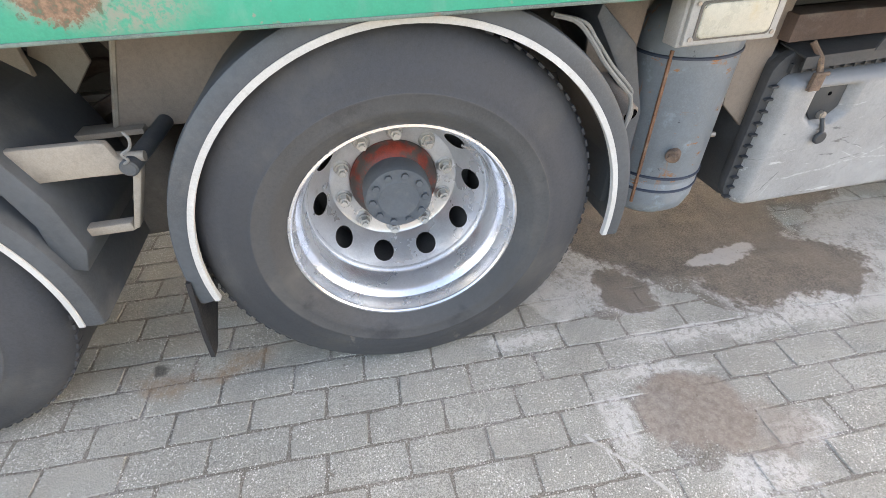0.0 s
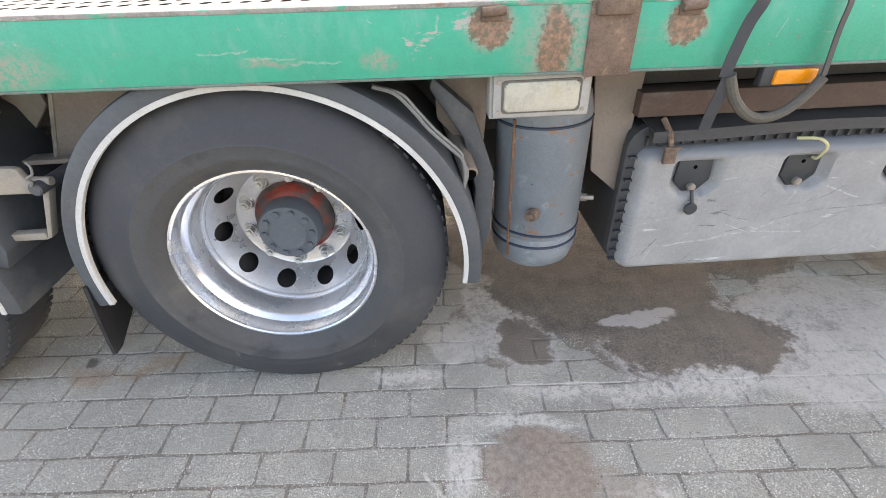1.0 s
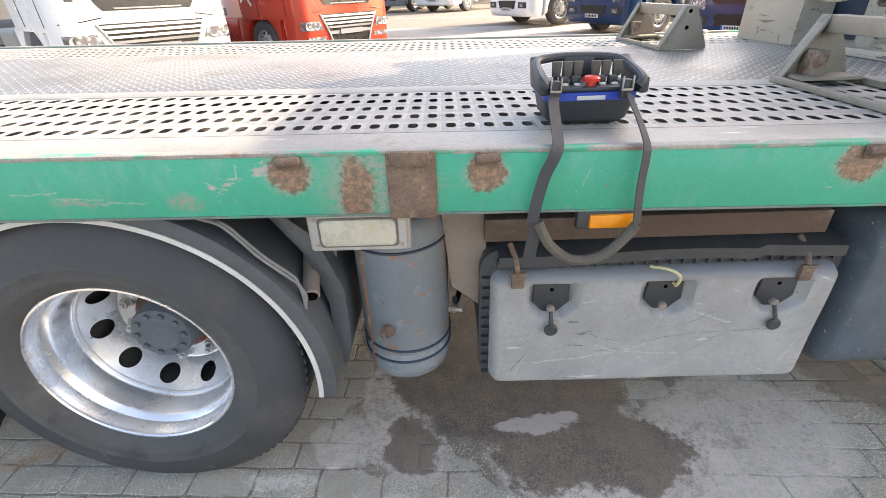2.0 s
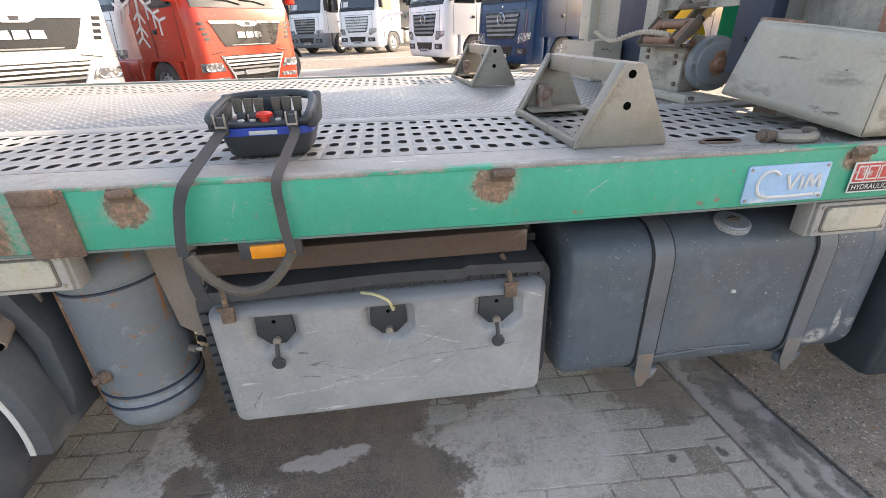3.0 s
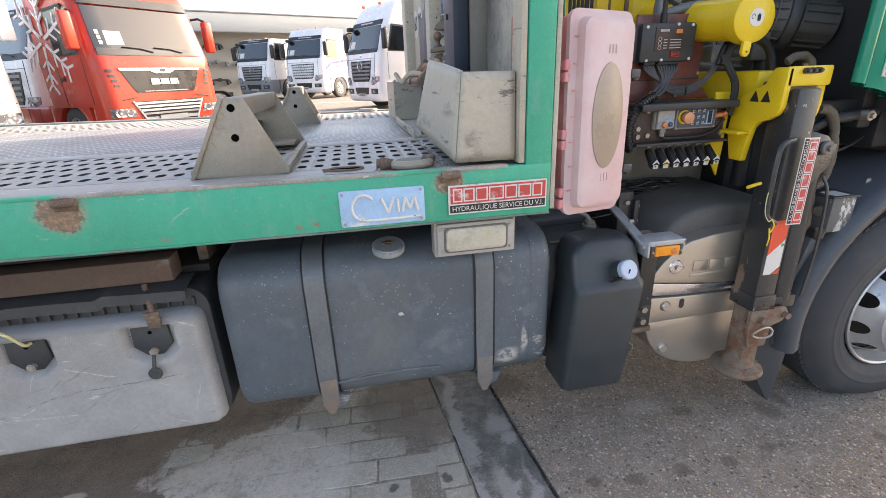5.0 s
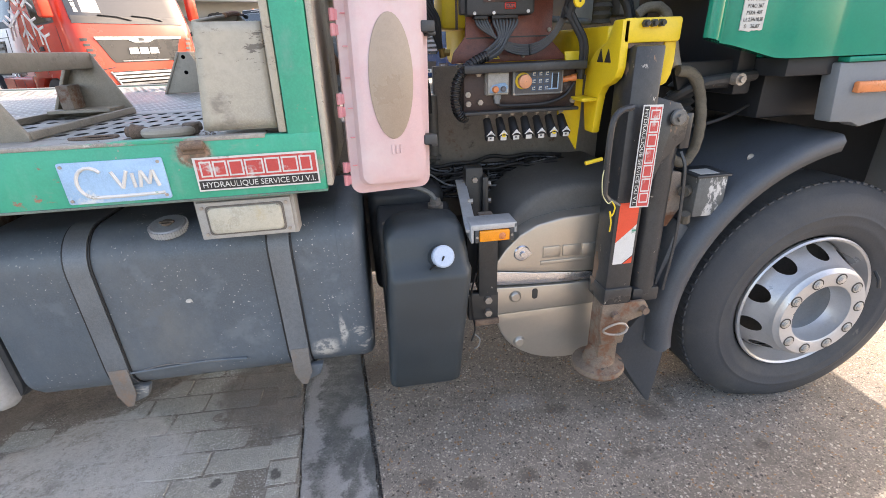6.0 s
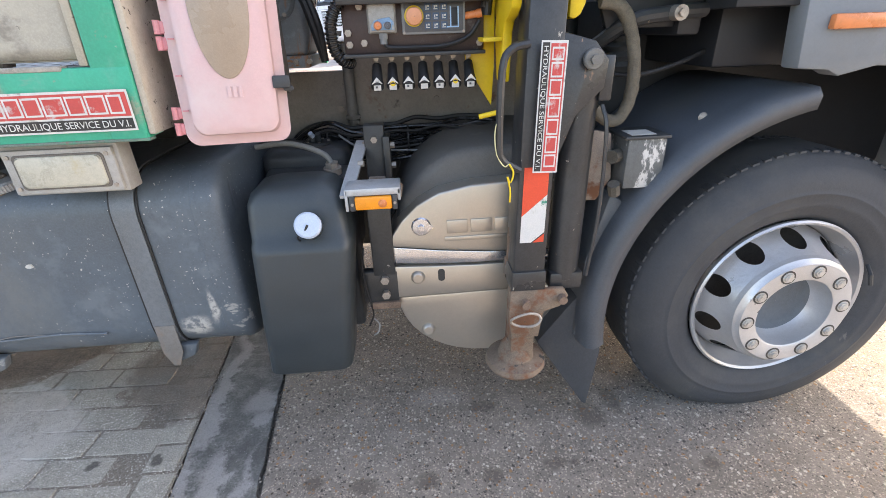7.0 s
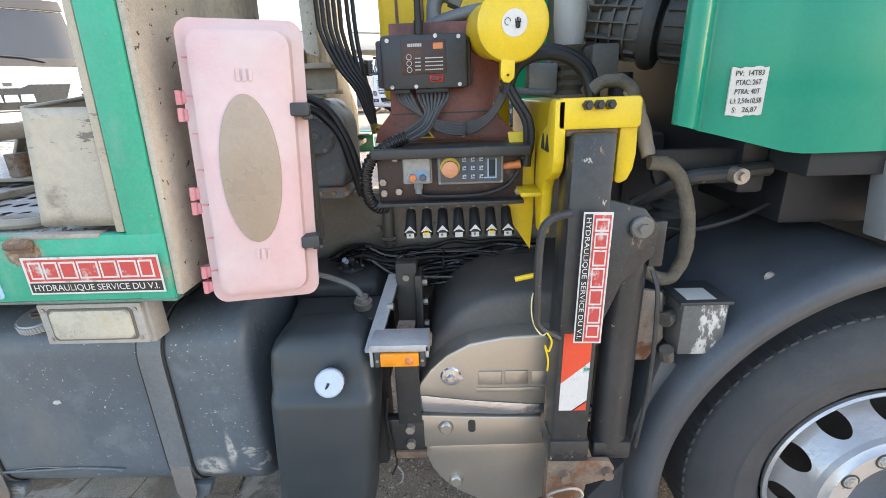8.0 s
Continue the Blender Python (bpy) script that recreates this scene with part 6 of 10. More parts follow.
part("valve", bm_join(cyl((TX + 0.13, TY - 0.01, 0.60), (TX + 0.165, TY - 0.02, 0.60), 0.014, 10), cyl((TX + 0.16, TY - 0.02, 0.60), (TX + 0.185, TY - 0.025, 0.60), 0.009, 6)), M_nut, tank, "brass drain valve")
part("hose", tube([(TX + 0.16, TY + 0.02, 0.61), (TX + 0.17, TY + 0.1, 0.55), (TX + 0.2, TY + 0.2, 0.60), (TX + 0.24, TY + 0.25, 0.75)], 0.01, 8, 5), M_hose, tank)

# toolbox
def scratched_box():
    """Scuffed grey plastic with a few long scratches of their own."""
    m = M_box
    n = Nodes("", m)
    P = n.t.nodes.new("ShaderNodeNewGeometry").outputs["Position"]
    F = n.mapping(rot=(radians(-90), 0, 0), src=P)
    Z = warped(n, F, 7.0, 0.03, 6.0)
    fine = n.noise(60.0, 4.0, 0.7, P)
    c = n.b.inputs["Base Color"].links[0].from_socket
    dark = biggest(n, line_mask(n, Z, (1.477, 0.542), (1.649, 0.579), 0.0022), line_mask(n, Z, (1.649, 0.577), (1.928, 0.585), 0.0022), line_mask(n, Z, (1.292, 0.585), (1.417, 0.54), 0.0018), line_mask(n, Z, (1.594, 0.607), (1.688, 0.657), 0.0018),
                   line_mask(n, Z, (1.418, 0.629), (1.445, 0.664), 0.0025), line_mask(n, Z, (1.344, 0.504), (1.42, 0.515), 0.0025), line_mask(n, Z, (1.247, 0.401), (1.33, 0.403), 0.0025), line_mask(n, Z, (1.08, 0.43), (1.13, 0.50), 0.0025))
    pale = biggest(n, line_mask(n, Z, (1.129, 0.466), (1.426, 0.501), 0.004), line_mask(n, Z, (1.42, 0.50), (1.611, 0.491), 0.0035), line_mask(n, Z, (1.426, 0.501), (1.508, 0.536), 0.003), line_mask(n, Z, (1.2, 0.69), (1.33, 0.70), 0.0025), line_mask(n, Z, (1.6, 0.66), (1.75, 0.61), 0.003))
    c = n.mix(n.math("MULTIPLY", dark, n.step(fine, 0.38, 0.55, 0.0, 0.75)), c, (0.13, 0.13, 0.13))
    c = n.mix(n.math("MULTIPLY", pale, n.step(fine, 0.4, 0.6, 0.0, 0.4)), c, (0.6, 0.6, 0.595))
    for ang, lo_, col, f_ in ((38, 0.655, (0.15, 0.15, 0.15), 0.7), (-24, 0.665, (0.58, 0.58, 0.575), 0.55), (12, 0.66, (0.17, 0.17, 0.17), 0.6), (70, 0.675, (0.55, 0.55, 0.545), 0.5)):
        v = n.mapping(rot=(0, radians(ang), 0), src=P)
        v = n.mapping(scale=(0.7, 1, 16), src=v, loc=(ang * 0.1, 0, 0))
        c = n.mix(n.step(n.noise(7.0, 5.0, 0.65, v), lo_, lo_ + 0.02, 0.0, f_), c, col)
    # bluish worn top edge
    sep = n.t.nodes.new("ShaderNodeSeparateXYZ")
    n.link(P, sep.inputs[0])
    worn = n.math("MULTIPLY", n.step(n.math("ADD", sep.outputs[2], n.math("MULTIPLY", n.noise(8.0, 6.0, 0.7, P), 0.05)), 0.785, 0.805), 0.85)
    c = n.mix(worn, c, (0.2, 0.21, 0.225))
    n.link(c, n.b.inputs["Base Color"])


scratched_box()
BX = (1.018, 2.018)
BZ = (0.37, 0.80)
tb = thing("toolbox", "scuffed grey plastic toolbox slung beneath the deck", "toolbox", (1.52, 0.3, 0.37))
part("body", bm_box(BX[0] - 0.022, BX[1] + 0.012, 0.165, 0.60, BZ[0] + 0.012, BZ[1] + 0.05, 0.03, 3), M_boxdark, tb, "black plastic body")
part("rim", prism(rrect(BX[0] - 0.032, BX[1] + 0.018, BZ[0] + 0.006, BZ[1] + 0.062, 0.07), "y", 0.158, 0.19, 0.004), M_boxdark, tb, "ribbed black rim")
ribs = []
for i in range(28):
    x = BX[0] + 0.02 + i * (BX[1] - BX[0] - 0.04) / 27
    ribs.append(bm_box(x - 0.003, x + 0.003, 0.146, 0.162, BZ[1] + 0.004, BZ[1] + 0.03))
for i in range(11):
    z = BZ[0] + 0.03 + i * 0.037
    ribs.append(bm_box(BX[0] - 0.024, BX[0] - 0.002, 0.144, 0.162, z - 0.003, z + 0.003))
tagged(part("rim_rib", bm_join(*ribs), M_boxdark, tb), kind="stuff")
flap = [[(x, 0.118 + 0.02 * math.sin(x * 9) * 0.3, BZ[1] + 0.022 + 0.012 * math.sin((x - 1.0) * 3.0) + (0.012 if x > 1.75 else 0.0)) for x in [BX[0] + 0.02 + i * 0.0245 for i in range(40)]] for _ in (0,)][0]
rings = [[(x, y, z), (x, y + 0.002, z + 0.032), (x, y + 0.10, z + 0.046), (x, y + 0.10, z + 0.042), (x, y + 0.006, z + 0.028), (x, y + 0.004, z)] for x, y, z in flap]
part("lid_flap", loop_skin(rings), M_boxdark, tb, "warped black lid flap")


def box_lid():
    """Front lid with pressed latch recesses, slightly bellied and dented."""
    nx, nz = 100, 44
    rnd = random.Random(4)
    bm = bmesh.new()
    grid = []
    for j in range(nz + 1):
        row = []
        for i in range(nx + 1):
            u, v = i / nx, j / nz
            x, z = BX[0] + u * (BX[1] - BX[0]), BZ[0] + v * (BZ[1] - BZ[0])
            d = min(x - BX[0], BX[1] - x, z - BZ[0], BZ[1] - z)
            edge = 1 - min(d / 0.022, 1)
            y = 0.112 + 0.035 * edge * edge
            y += 0.006 * (noise.noise(Vector((x * 4, z * 5, 2.0)))) * min(1, d / 0.03)
            for lx in LATCH:
                # recess, a shield shape that runs out upwards
                hx = abs(x - lx)
                top, bot = 0.765, 0.655 + 0.02 * max(0, hx - 0.03) / 0.03
                if z > bot - 0.012 and z < top:
                    k = min(1.0, max(0.0, (0.078 - hx) / 0.016)) * min(1.0, max(0.0, (z - bot + 0.012) / 0.012)) * min(1.0, (top - z) / 0.012)
                    y += 0.032 * k
            row.append(bm.verts.new((x, y, z)))
        grid.append(row)
    # rounded corners: pull the outer corner verts in
    for j in range(nz + 1):
        for i in range(nx + 1):
            v = grid[j][i]
            R = 0.04
            cx = BX[0] + R if v.co.x < BX[0] + R else (BX[1] - R if v.co.x > BX[1] - R else None)
            cz = BZ[0] + R if v.co.z < BZ[0] + R else (BZ[1] - R if v.co.z > BZ[1] - R else None)
            if cx is not None and cz is not None:
                dx, dz = v.co.x - cx, v.co.z - cz
                m = max(abs(dx), abs(dz))
                ln = math.hypot(dx, dz)
                if ln > 1e-6:
                    v.co.x, v.co.z = cx + dx * m / ln, cz + dz * m / ln
    for j in range(nz):
        for i in range(nx):
            bm.faces.new((grid[j][i], grid[j][i + 1], grid[j + 1][i + 1], grid[j + 1][i]))
    rim = [grid[0][i] for i in range(nx + 1)] + [grid[j][nx] for j in range(1, nz + 1)] + [grid[nz][i] for i in range(nx - 1, -1, -1)] + [grid[j][0] for j in range(nz - 1, 0, -1)]
    back = [bm.verts.new((v.co.x, 0.165, v.co.z)) for v in rim]
    n = len(rim)
    for i in range(n):
        bm.faces.new((rim[(i + 1) % n], rim[i], back[i], back[(i + 1) % n]))
    bmesh.ops.recalc_face_normals(bm, faces=bm.faces)
    return bm


LATCH = (1.197, 1.529, 1.860)
lid = part("lid", box_lid(), M_box, tb, "scratched pale grey lid", 60)
for i, lx in enumerate(LATCH):
    shield = [(lx - 0.052, 0.758), (lx + 0.052, 0.758), (lx + 0.056, 0.69), (lx + 0.022, 0.655), (lx - 0.022, 0.655), (lx - 0.056, 0.69)]
    la = part("latch", prism(shield, "y", 0.134, 0.146, 0.004), M_plastic, tb, "black recessed latch")
    part("latch_lock", bm_join(cyl((lx, 0.137, 0.672), (lx, 0.121, 0.672), 0.012, 14), cyl((lx, 0.123, 0.672), (lx, 0.118, 0.672), 0.008, 12)), M_nut, la, "worn metal lock")
    part("latch_hole", cyl((lx, 0.136, 0.735), (lx, 0.1328, 0.735), 0.006, 10), M_void, la)
    if i != 1:
        part("lock_cover", bm_join(tube([(lx, 0.119, 0.665), (lx, 0.102, 0.635), (lx, 0.099, 0.62)], 0.006, 8), bm_move(cyl((lx, 0.104, 0.612), (lx, 0.092, 0.612), 0.02, 16, bev=0.003), Matrix.Translation((0, 0, 0)))), M_plastic, la, "hanging rubber lock cover")
part("cord", tube([(1.46, 0.115, 0.818), (1.50, 0.085, 0.825), (1.535, 0.085, 0.80), (1.545, 0.11, 0.755), (1.548, 0.132, 0.748)], 0.0045, 8, 6), M_cord, tb, "cream plastic cord")
for hx in (1.09, 1.895):
    part("hinge", bm_join(bm_box(hx - 0.018, hx + 0.018, 0.098, 0.112, 0.765, 0.815, 0.003), tube([(hx, 0.105, 0.81), (hx - 0.005, 0.12, 0.85), (hx - 0.02, 0.15, 0.885)], 0.008, 8), cyl((hx - 0.022, 0.10, 0.812), (hx + 0.022, 0.10, 0.812), 0.006, 8)), M_rust, tb, "rusty toggle clasp")
part("maker_mark", bars(1.80, 1.905, 0.408, 0.426, 0.1125, 6, 0.001, 0.25), M_box, tb, "moulded maker mark")

# fuel tank
def speckled_tank():
    """Small chips of bare primer strewn over the tank, thicker in places."""
    n = Nodes("", M_fuel)
    P = n.t.nodes.new("ShaderNodeNewGeometry").outputs["Position"]
    c = n.b.inputs["Base Color"].links[0].from_socket
    where = n.step(n.noise(5.0, 4.0, 0.6, P), 0.45, 0.62)
    chip = n.math("MULTIPLY", n.step(n.voronoi(70.0, warped(n, P, 60.0, 0.02, 2.0)), 0.17, 0.1), where)
    c = n.mix(n.math("MULTIPLY", chip, 0.8), c, (0.52, 0.5, 0.46))
    k = n.noise(40.0, 5.0, 0.7, P)
    F = warped(n, P, 12.0, 0.05, 5.0)
    F = n.mapping(rot=(radians(-90), 0, 0), src=F)
    bare = biggest(n, blob(n, F, 2.99, 0.485, 0.045, 0.03, 1.6, 0.3, k), blob(n, F, 3.05, 0.545, 0.012, 0.05, 1.6, 0.4, k))
    c = n.mix(n.math("MULTIPLY", bare, n.step(k, 0.4, 0.55, 0.1, 0.8)), c, (0.5, 0.48, 0.44))
    n.link(c, n.b.inputs["Base Color"])


speckled_tank()
ft_ = thing("fuel_tank", "dark grey steel fuel tank with two straps and chipped paint", "fuel tank", (2.6, 0.3, 0.42))
X0, X1, Z0, Z1, YF, YB, RR = 2.080, 3.140, 0.390, 0.935, 0.10, 0.66, 0.11
outline = rrect(YF, YB, Z0, Z1, RR, 8)


def tank_ring(x, k):
    cy, cz = (YF + YB) / 2, (Z0 + Z1) / 2
    return [(x, cy + (y - cy) * k, cz + (z - cz) * k) for y, z in outline]


part("shell", loop_skin([tank_ring(X0, 0.93), tank_ring(X0 + 0.012, 0.98), tank_ring(X0 + 0.03, 0.998), tank_ring(X0 + 0.031, 1.0), tank_ring(2.5, 1.003), tank_ring(X1 - 0.075, 1.0), tank_ring(X1 - 0.074, 1.004), tank_ring(X1 - 0.03, 1.004), tank_ring(X1 - 0.012, 0.985), tank_ring(X1, 0.93)]), M_fuel, ft_, "dark chipped tank shell", 40)
for sx in (2.362, 2.902):
    so = rrect(YF - 0.008, YB + 0.008, Z0 - 0.008, Z1 + 0.008, RR + 0.008, 8)
    si = rrect(YF - 0.001, YB + 0.001, Z0 - 0.001, Z1 + 0.001, RR + 0.001, 8)
    # lean the strap a little
    bmst = loop_skin([[(sx - 0.03, y, z) for y, z in si], [(sx - 0.03, y, z) for y, z in so], [(sx + 0.03, y, z) for y, z in so], [(sx + 0.03, y, z) for y, z in si]], cap=False)
    part("strap", bmst, M_strap, ft_, "worn steel strap", 40)
    for ex_ in (-0.036, 0.032):
        lo_ = rrect(YF - 0.005, YB + 0.005, Z0 - 0.005, Z1 + 0.005, RR + 0.005, 8)
        part("strap_liner", loop_skin([[(sx + ex_, y, z) for y, z in si], [(sx + ex_, y, z) for y, z in lo_], [(sx + ex_ + 0.004, y, z) for y, z in lo_], [(sx + ex_ + 0.004, y, z) for y, z in si]], cap=False), M_hose, ft_, "black rubber liner", 40)
    part("strap_foot", prism([(sx - 0.028, 0.500), (sx + 0.028, 0.500), (sx + 0.028, 0.405), (sx + 0.008, 0.359), (sx - 0.010, 0.359), (sx - 0.028, 0.405)], "y", YF - 0.0105, YF - 0.006, 0.0015), M_strapfoot, ft_, "rusting strap end")
    part("strap_bracket", prism([(sx - 0.03, 0.420), (sx + 0.065, 0.420), (sx + 0.05, 0.380), (sx + 0.01, 0.363), (sx - 0.02, 0.380)], "y", YF + 0.004, YF + 0.03, 0.004), M_fuel, ft_, "blue-grey bracket ear")
neck = Vector((0, -0.24, 0.97)).normalized()
p0 = Vector((2.60, 0.168, 0.868))
part("filler_neck", cyl(p0 - neck * 0.03, p0 + neck * 0.05, 0.036, 24), M_cast, ft_, "dirty filler neck")
cap_ = part("filler_cap", cyl(p0 + neck * 0.045, p0 + neck * 0.070, 0.050, 32, bev=0.005), M_galv, ft_, "ribbed grey filler cap")
part("cap_knob", bm_join(cyl(p0 + neck * 0.070, p0 + neck * 0.077, 0.016, 16, bev=0.002), bm_move(bm_box(-0.02, 0.02, -0.005, 0.005, 0.0, 0.006, 0.002), Matrix.Translation(p0 + neck * 0.072))), M_cast, cap_)
capr = []
for i in range(44):
    a_ = 2 * math.pi * i / 44
    s_ = neck.cross(Vector((1, 0, 0))).normalized()
    q = p0 + neck * 0.06 + (Vector((1, 0, 0)) * math.cos(a_) + s_ * math.sin(a_)) * 0.050
    capr.append(cyl(q - neck * 0.012, q + neck * 0.007, 0.0022, 6))
part("cap_rib", bm_join(*capr), M_galv, cap_)
for cx_, cz_, w_ in ((2.621, 0.71, 0.012),):
    rnd = random.Random(int(cx_ * 77))
    part("paint_chip", prism([(cx_ + w_ * 0.8 * math.cos(k * 0.5236) * (0.7 + 0.5 * rnd.random()), cz_ + w_ * 0.5 * math.sin(k * 0.5236) * (0.7 + 0.5 * rnd.random())) for k in range(12)], "y", YF - 0.006, YF + 0.001), M_label, ft_, "chipped bare patch")
part("paint_chip", tube([(2.432, YF - 0.0015, 0.485), (2.50, YF - 0.002, 0.496), (2.60, YF - 0.002, 0.49), (2.677, YF - 0.0015, 0.484)], 0.0022, 6, 5), M_strapfoot, ft_, "scraped line")
part("weld_trace", tube([(2.36, YF - 0.002, 0.478), (2.50, YF - 0.003, 0.486), (2.62, YF - 0.003, 0.492), (2.74, YF - 0.003, 0.485)], 0.004, 6, 5), M_fuel, ft_)

# water can
can = thing("water_can", "black plastic water can with a pale blue cap", "canister", (3.32, 0.15, 0.32))
secs = [(0.325, 3.190, 3.410, 0.05, 0.218), (0.34, 3.181, 3.42, 0.036, 0.224), (0.50, 3.190, 3.436, 0.031, 0.228), (0.722, 3.206, 3.462, 0.03, 0.228), (0.742, 3.207, 3.464, 0.034, 0.228), (0.756, 3.206, 3.460, 0.052, 0.228), (0.80, 3.203, 3.456, 0.066, 0.228), (0.845, 3.205, 3.450, 0.078, 0.228), (0.868, 3.215, 3.442, 0.088, 0.228), (0.884, 3.232, 3.428, 0.10, 0.222), (0.892, 3.258, 3.405, 0.115, 0.212)]
part("body", loop_skin([[(x, y, z) for x, y in rrect(a, b, c_, d, 0.03, 4)] for z, a, b, c_, d in secs]), M_can, can, "moulded black body", 45)
sp = Vector((3.364, 0.063, 0.788))
sd = Vector((0.12, -0.86, 0.42)).normalized()
part("spout", cyl(sp - sd * 0.02, sp + sd * 0.04, 0.034, 20), M_can, can)
cp = part("cap", cyl(sp + sd * 0.035, sp + sd * 0.062, 0.033, 24, bev=0.004), M_capblue, can, "pale blue screw cap")
part("cap_cord", tube([sp + sd * 0.064, sp + sd * 0.066 + Vector((-0.012, 0, -0.02)), sp + sd * 0.05 + Vector((-0.03, 0.0, -0.03)), sp + Vector((-0.03, 0, -0.04))], 0.003, 6, 4), M_hose, cp)

# old expansion tank with hose behind the can
resv = thing("fluid_reservoir", "dusty black fluid reservoir with cap and grey hose behind the can", "reservoir", (3.35, 0.45, 0.85))
part("body", prism([(0.235, 0.35), (0.235, 0.80), (0.245, 0.83), (0.39, 0.862), (0.40, 0.35)], "x", 3.186, 3.448, 0.014, 3), M_plastic, resv, "dusty black tank")
part("body", bm_box(3.16, 3.44, 0.41, 0.64, 0.50, 0.905, 0.035, 4), M_plastic, resv, "taller dusty back tank")
part("cap", bm_join(cyl((3.395, 0.335, 0.845), (3.395, 0.332, 0.868), 0.027, 20), cyl((3.395, 0.332, 0.868), (3.395, 0.33, 0.884), 0.02, 6)), M_nut, resv, "grey screw cap")
part("gauge_cover", bm_join(lathe_z([(0.045, 0.90), (0.045, 0.910), (0.041, 0.914), (0.001, 0.914)], 24, (3.33, 0.50, 0)), cyl((3.335, 0.50, 0.912), (3.335, 0.49, 0.94), 0.009, 10), cyl((3.315, 0.50, 0.912), (3.313, 0.5, 0.93), 0.011, 8)), M_plastic, resv, "gauge cover")
part("gauge_cap", cyl((3.318, 0.495, 0.93), (3.312, 0.485, 0.943), 0.008, 10), M_capblue, resv, "small pale cap")
part("cover_screw", bm_join(*[cyl((3.33 + 0.036 * math.cos(q * 1.2566), 0.50 + 0.036 * math.sin(q * 1.2566), 0.912), (3.33 + 0.036 * math.cos(q * 1.2566), 0.50 + 0.036 * math.sin(q * 1.2566), 0.917), 0.0045, 6) for q in range(5)]), M_nut, resv)
part("hose", tube([(3.16, 0.40, 0.925), (3.25, 0.375, 0.938), (3.32, 0.35, 0.93), (3.375, 0.335, 0.908), (3.395, 0.331, 0.882)], 0.0085, 9, 6), M_greyhose, resv, "grey hose")
part("strap", tube([(3.205, 0.26, 0.838), (3.30, 0.262, 0.84), (3.43, 0.268, 0.842)], 0.004, 6, 3, (0.012, 0.003)), M_rustpaint, resv, "thin rusty strap")

# lamp bracket and crash bar between the can and the silencer
br = thing("marker_bracket", "black steel bracket with galvanised arm and amber marker lamp", "bracket", (3.56, 0.1, 0.5))
part("upright", bm_box(3.504, 3.568, 0.135, 0.165, 0.59, 0.845, 0.004), M_black, br)
part("base_plate", bm_box(3.469, 3.573, 0.138, 0.17, 0.498, 0.602, 0.004), M_black, br)
part("gusset", bm_box(3.49, 3.575, 0.13, 0.15, 0.478, 0.50, 0.003), M_rust, br)
part("top_plate", bm_join(prism([(3.515, 0.872), (3.60, 0.870), (3.607, 0.862), (3.603, 0.826), (3.515, 0.822)], "y", 0.140, 0.147, 0.002), bm_box(3.515, 3.56, 0.13, 0.2, 0.864, 0.872, 0.002)), M_rustpaint, br, "rusty brown plate")
part("plate_hole", cyl((3.594, 0.1405, 0.86), (3.594, 0.1385, 0.86), 0.006, 12), M_stripblack, br)
part("arm", tube([(3.49, 0.36, 0.935), (3.485, 0.30, 0.922), (3.468, 0.10, 0.872), (3.466, 0.064, 0.862)], 0.01, 6, flat=(0.034, 0.009)), M_galv, br, "galvanised arm")
part("arm_bolt", bm_join(cyl((3.487, 0.215, 0.905), (3.503, 0.213, 0.905), 0.009, 6), cyl((3.492, 0.34, 0.93), (3.507, 0.338, 0.93), 0.009, 6)), M_nut, br)
part("shelf", bm_join(bm_box(3.464, 3.602, 0.055, 0.135, 0.876, 0.884, 0.003), bm_box(3.464, 3.602, 0.052, 0.058, 0.866, 0.884, 0.002), bm_box(3.462, 3.470, 0.052, 0.13, 0.826, 0.882, 0.002), bm_box(3.594, 3.602, 0.052, 0.13, 0.85, 0.882, 0.002)), M_galv, br, "galvanised lamp shelf")
lampp = part("marker_lamp", bm_join(bm_box(3.473, 3.592, 0.056, 0.085, 0.828, 0.866, 0.004), bm_box(3.473, 3.487, 0.050, 0.06, 0.826, 0.866, 0.003), bm_box(3.580, 3.593, 0.050, 0.06, 0.826, 0.866, 0.003)), M_boxdark, br)
part("lens", bm_box(3.487, 3.579, 0.045, 0.060, 0.830, 0.864, 0.004), M_amber, lampp, "amber lens")
part("lens_bulb", lathe([(0.001, -0.006), (0.008, -0.004), (0.011, 0.0)], 16, c=(3.556, 0.045, 0.846)), M_orange, lampp, "darker bulb spot")
for sx in (3.48, 3.5865):
    part("screw", cyl((sx, 0.051, 0.845), (sx, 0.047, 0.845), 0.004, 8), M_nut, lampp)
for bz in (0.528, 0.578):
    part("bolt", cyl((3.535, 0.138, bz), (3.535, 0.122, bz), 0.013, 6), M_nut, br)
part("back_bar", bm_join(bm_box(3.50, 3.56, 0.31, 0.36, 0.55, 0.99, 0.004), bm_box(3.555, 3.575, 0.29, 0.36, 0.72, 0.96, 0.003)), M_black, br)
for bz in (0.80, 0.87, 0.93):
    part("bolt", cyl((3.575, 0.315, bz), (3.588, 0.315, bz), 0.010, 6), M_nut, br)
part("bolt", cyl((3.53, 0.31, 0.95), (3.53, 0.298, 0.95), 0.010, 6), M_nut, br)
part("wiring", tube([(3.487, 0.10, 0.70), (3.475, 0.12, 0.62), (3.48, 0.13, 0.54), (3.49, 0.14, 0.46), (3.475, 0.13, 0.42)], 0.003, 6, 6), M_hose, br, "loose black wire")
part("wiring", tube([(3.49, 0.14, 0.44), (3.505, 0.13, 0.425), (3.50, 0.125, 0.40), (3.485, 0.13, 0.385)], 0.0025, 6, 6), M_panelgrey, br, "loose pale wire end")

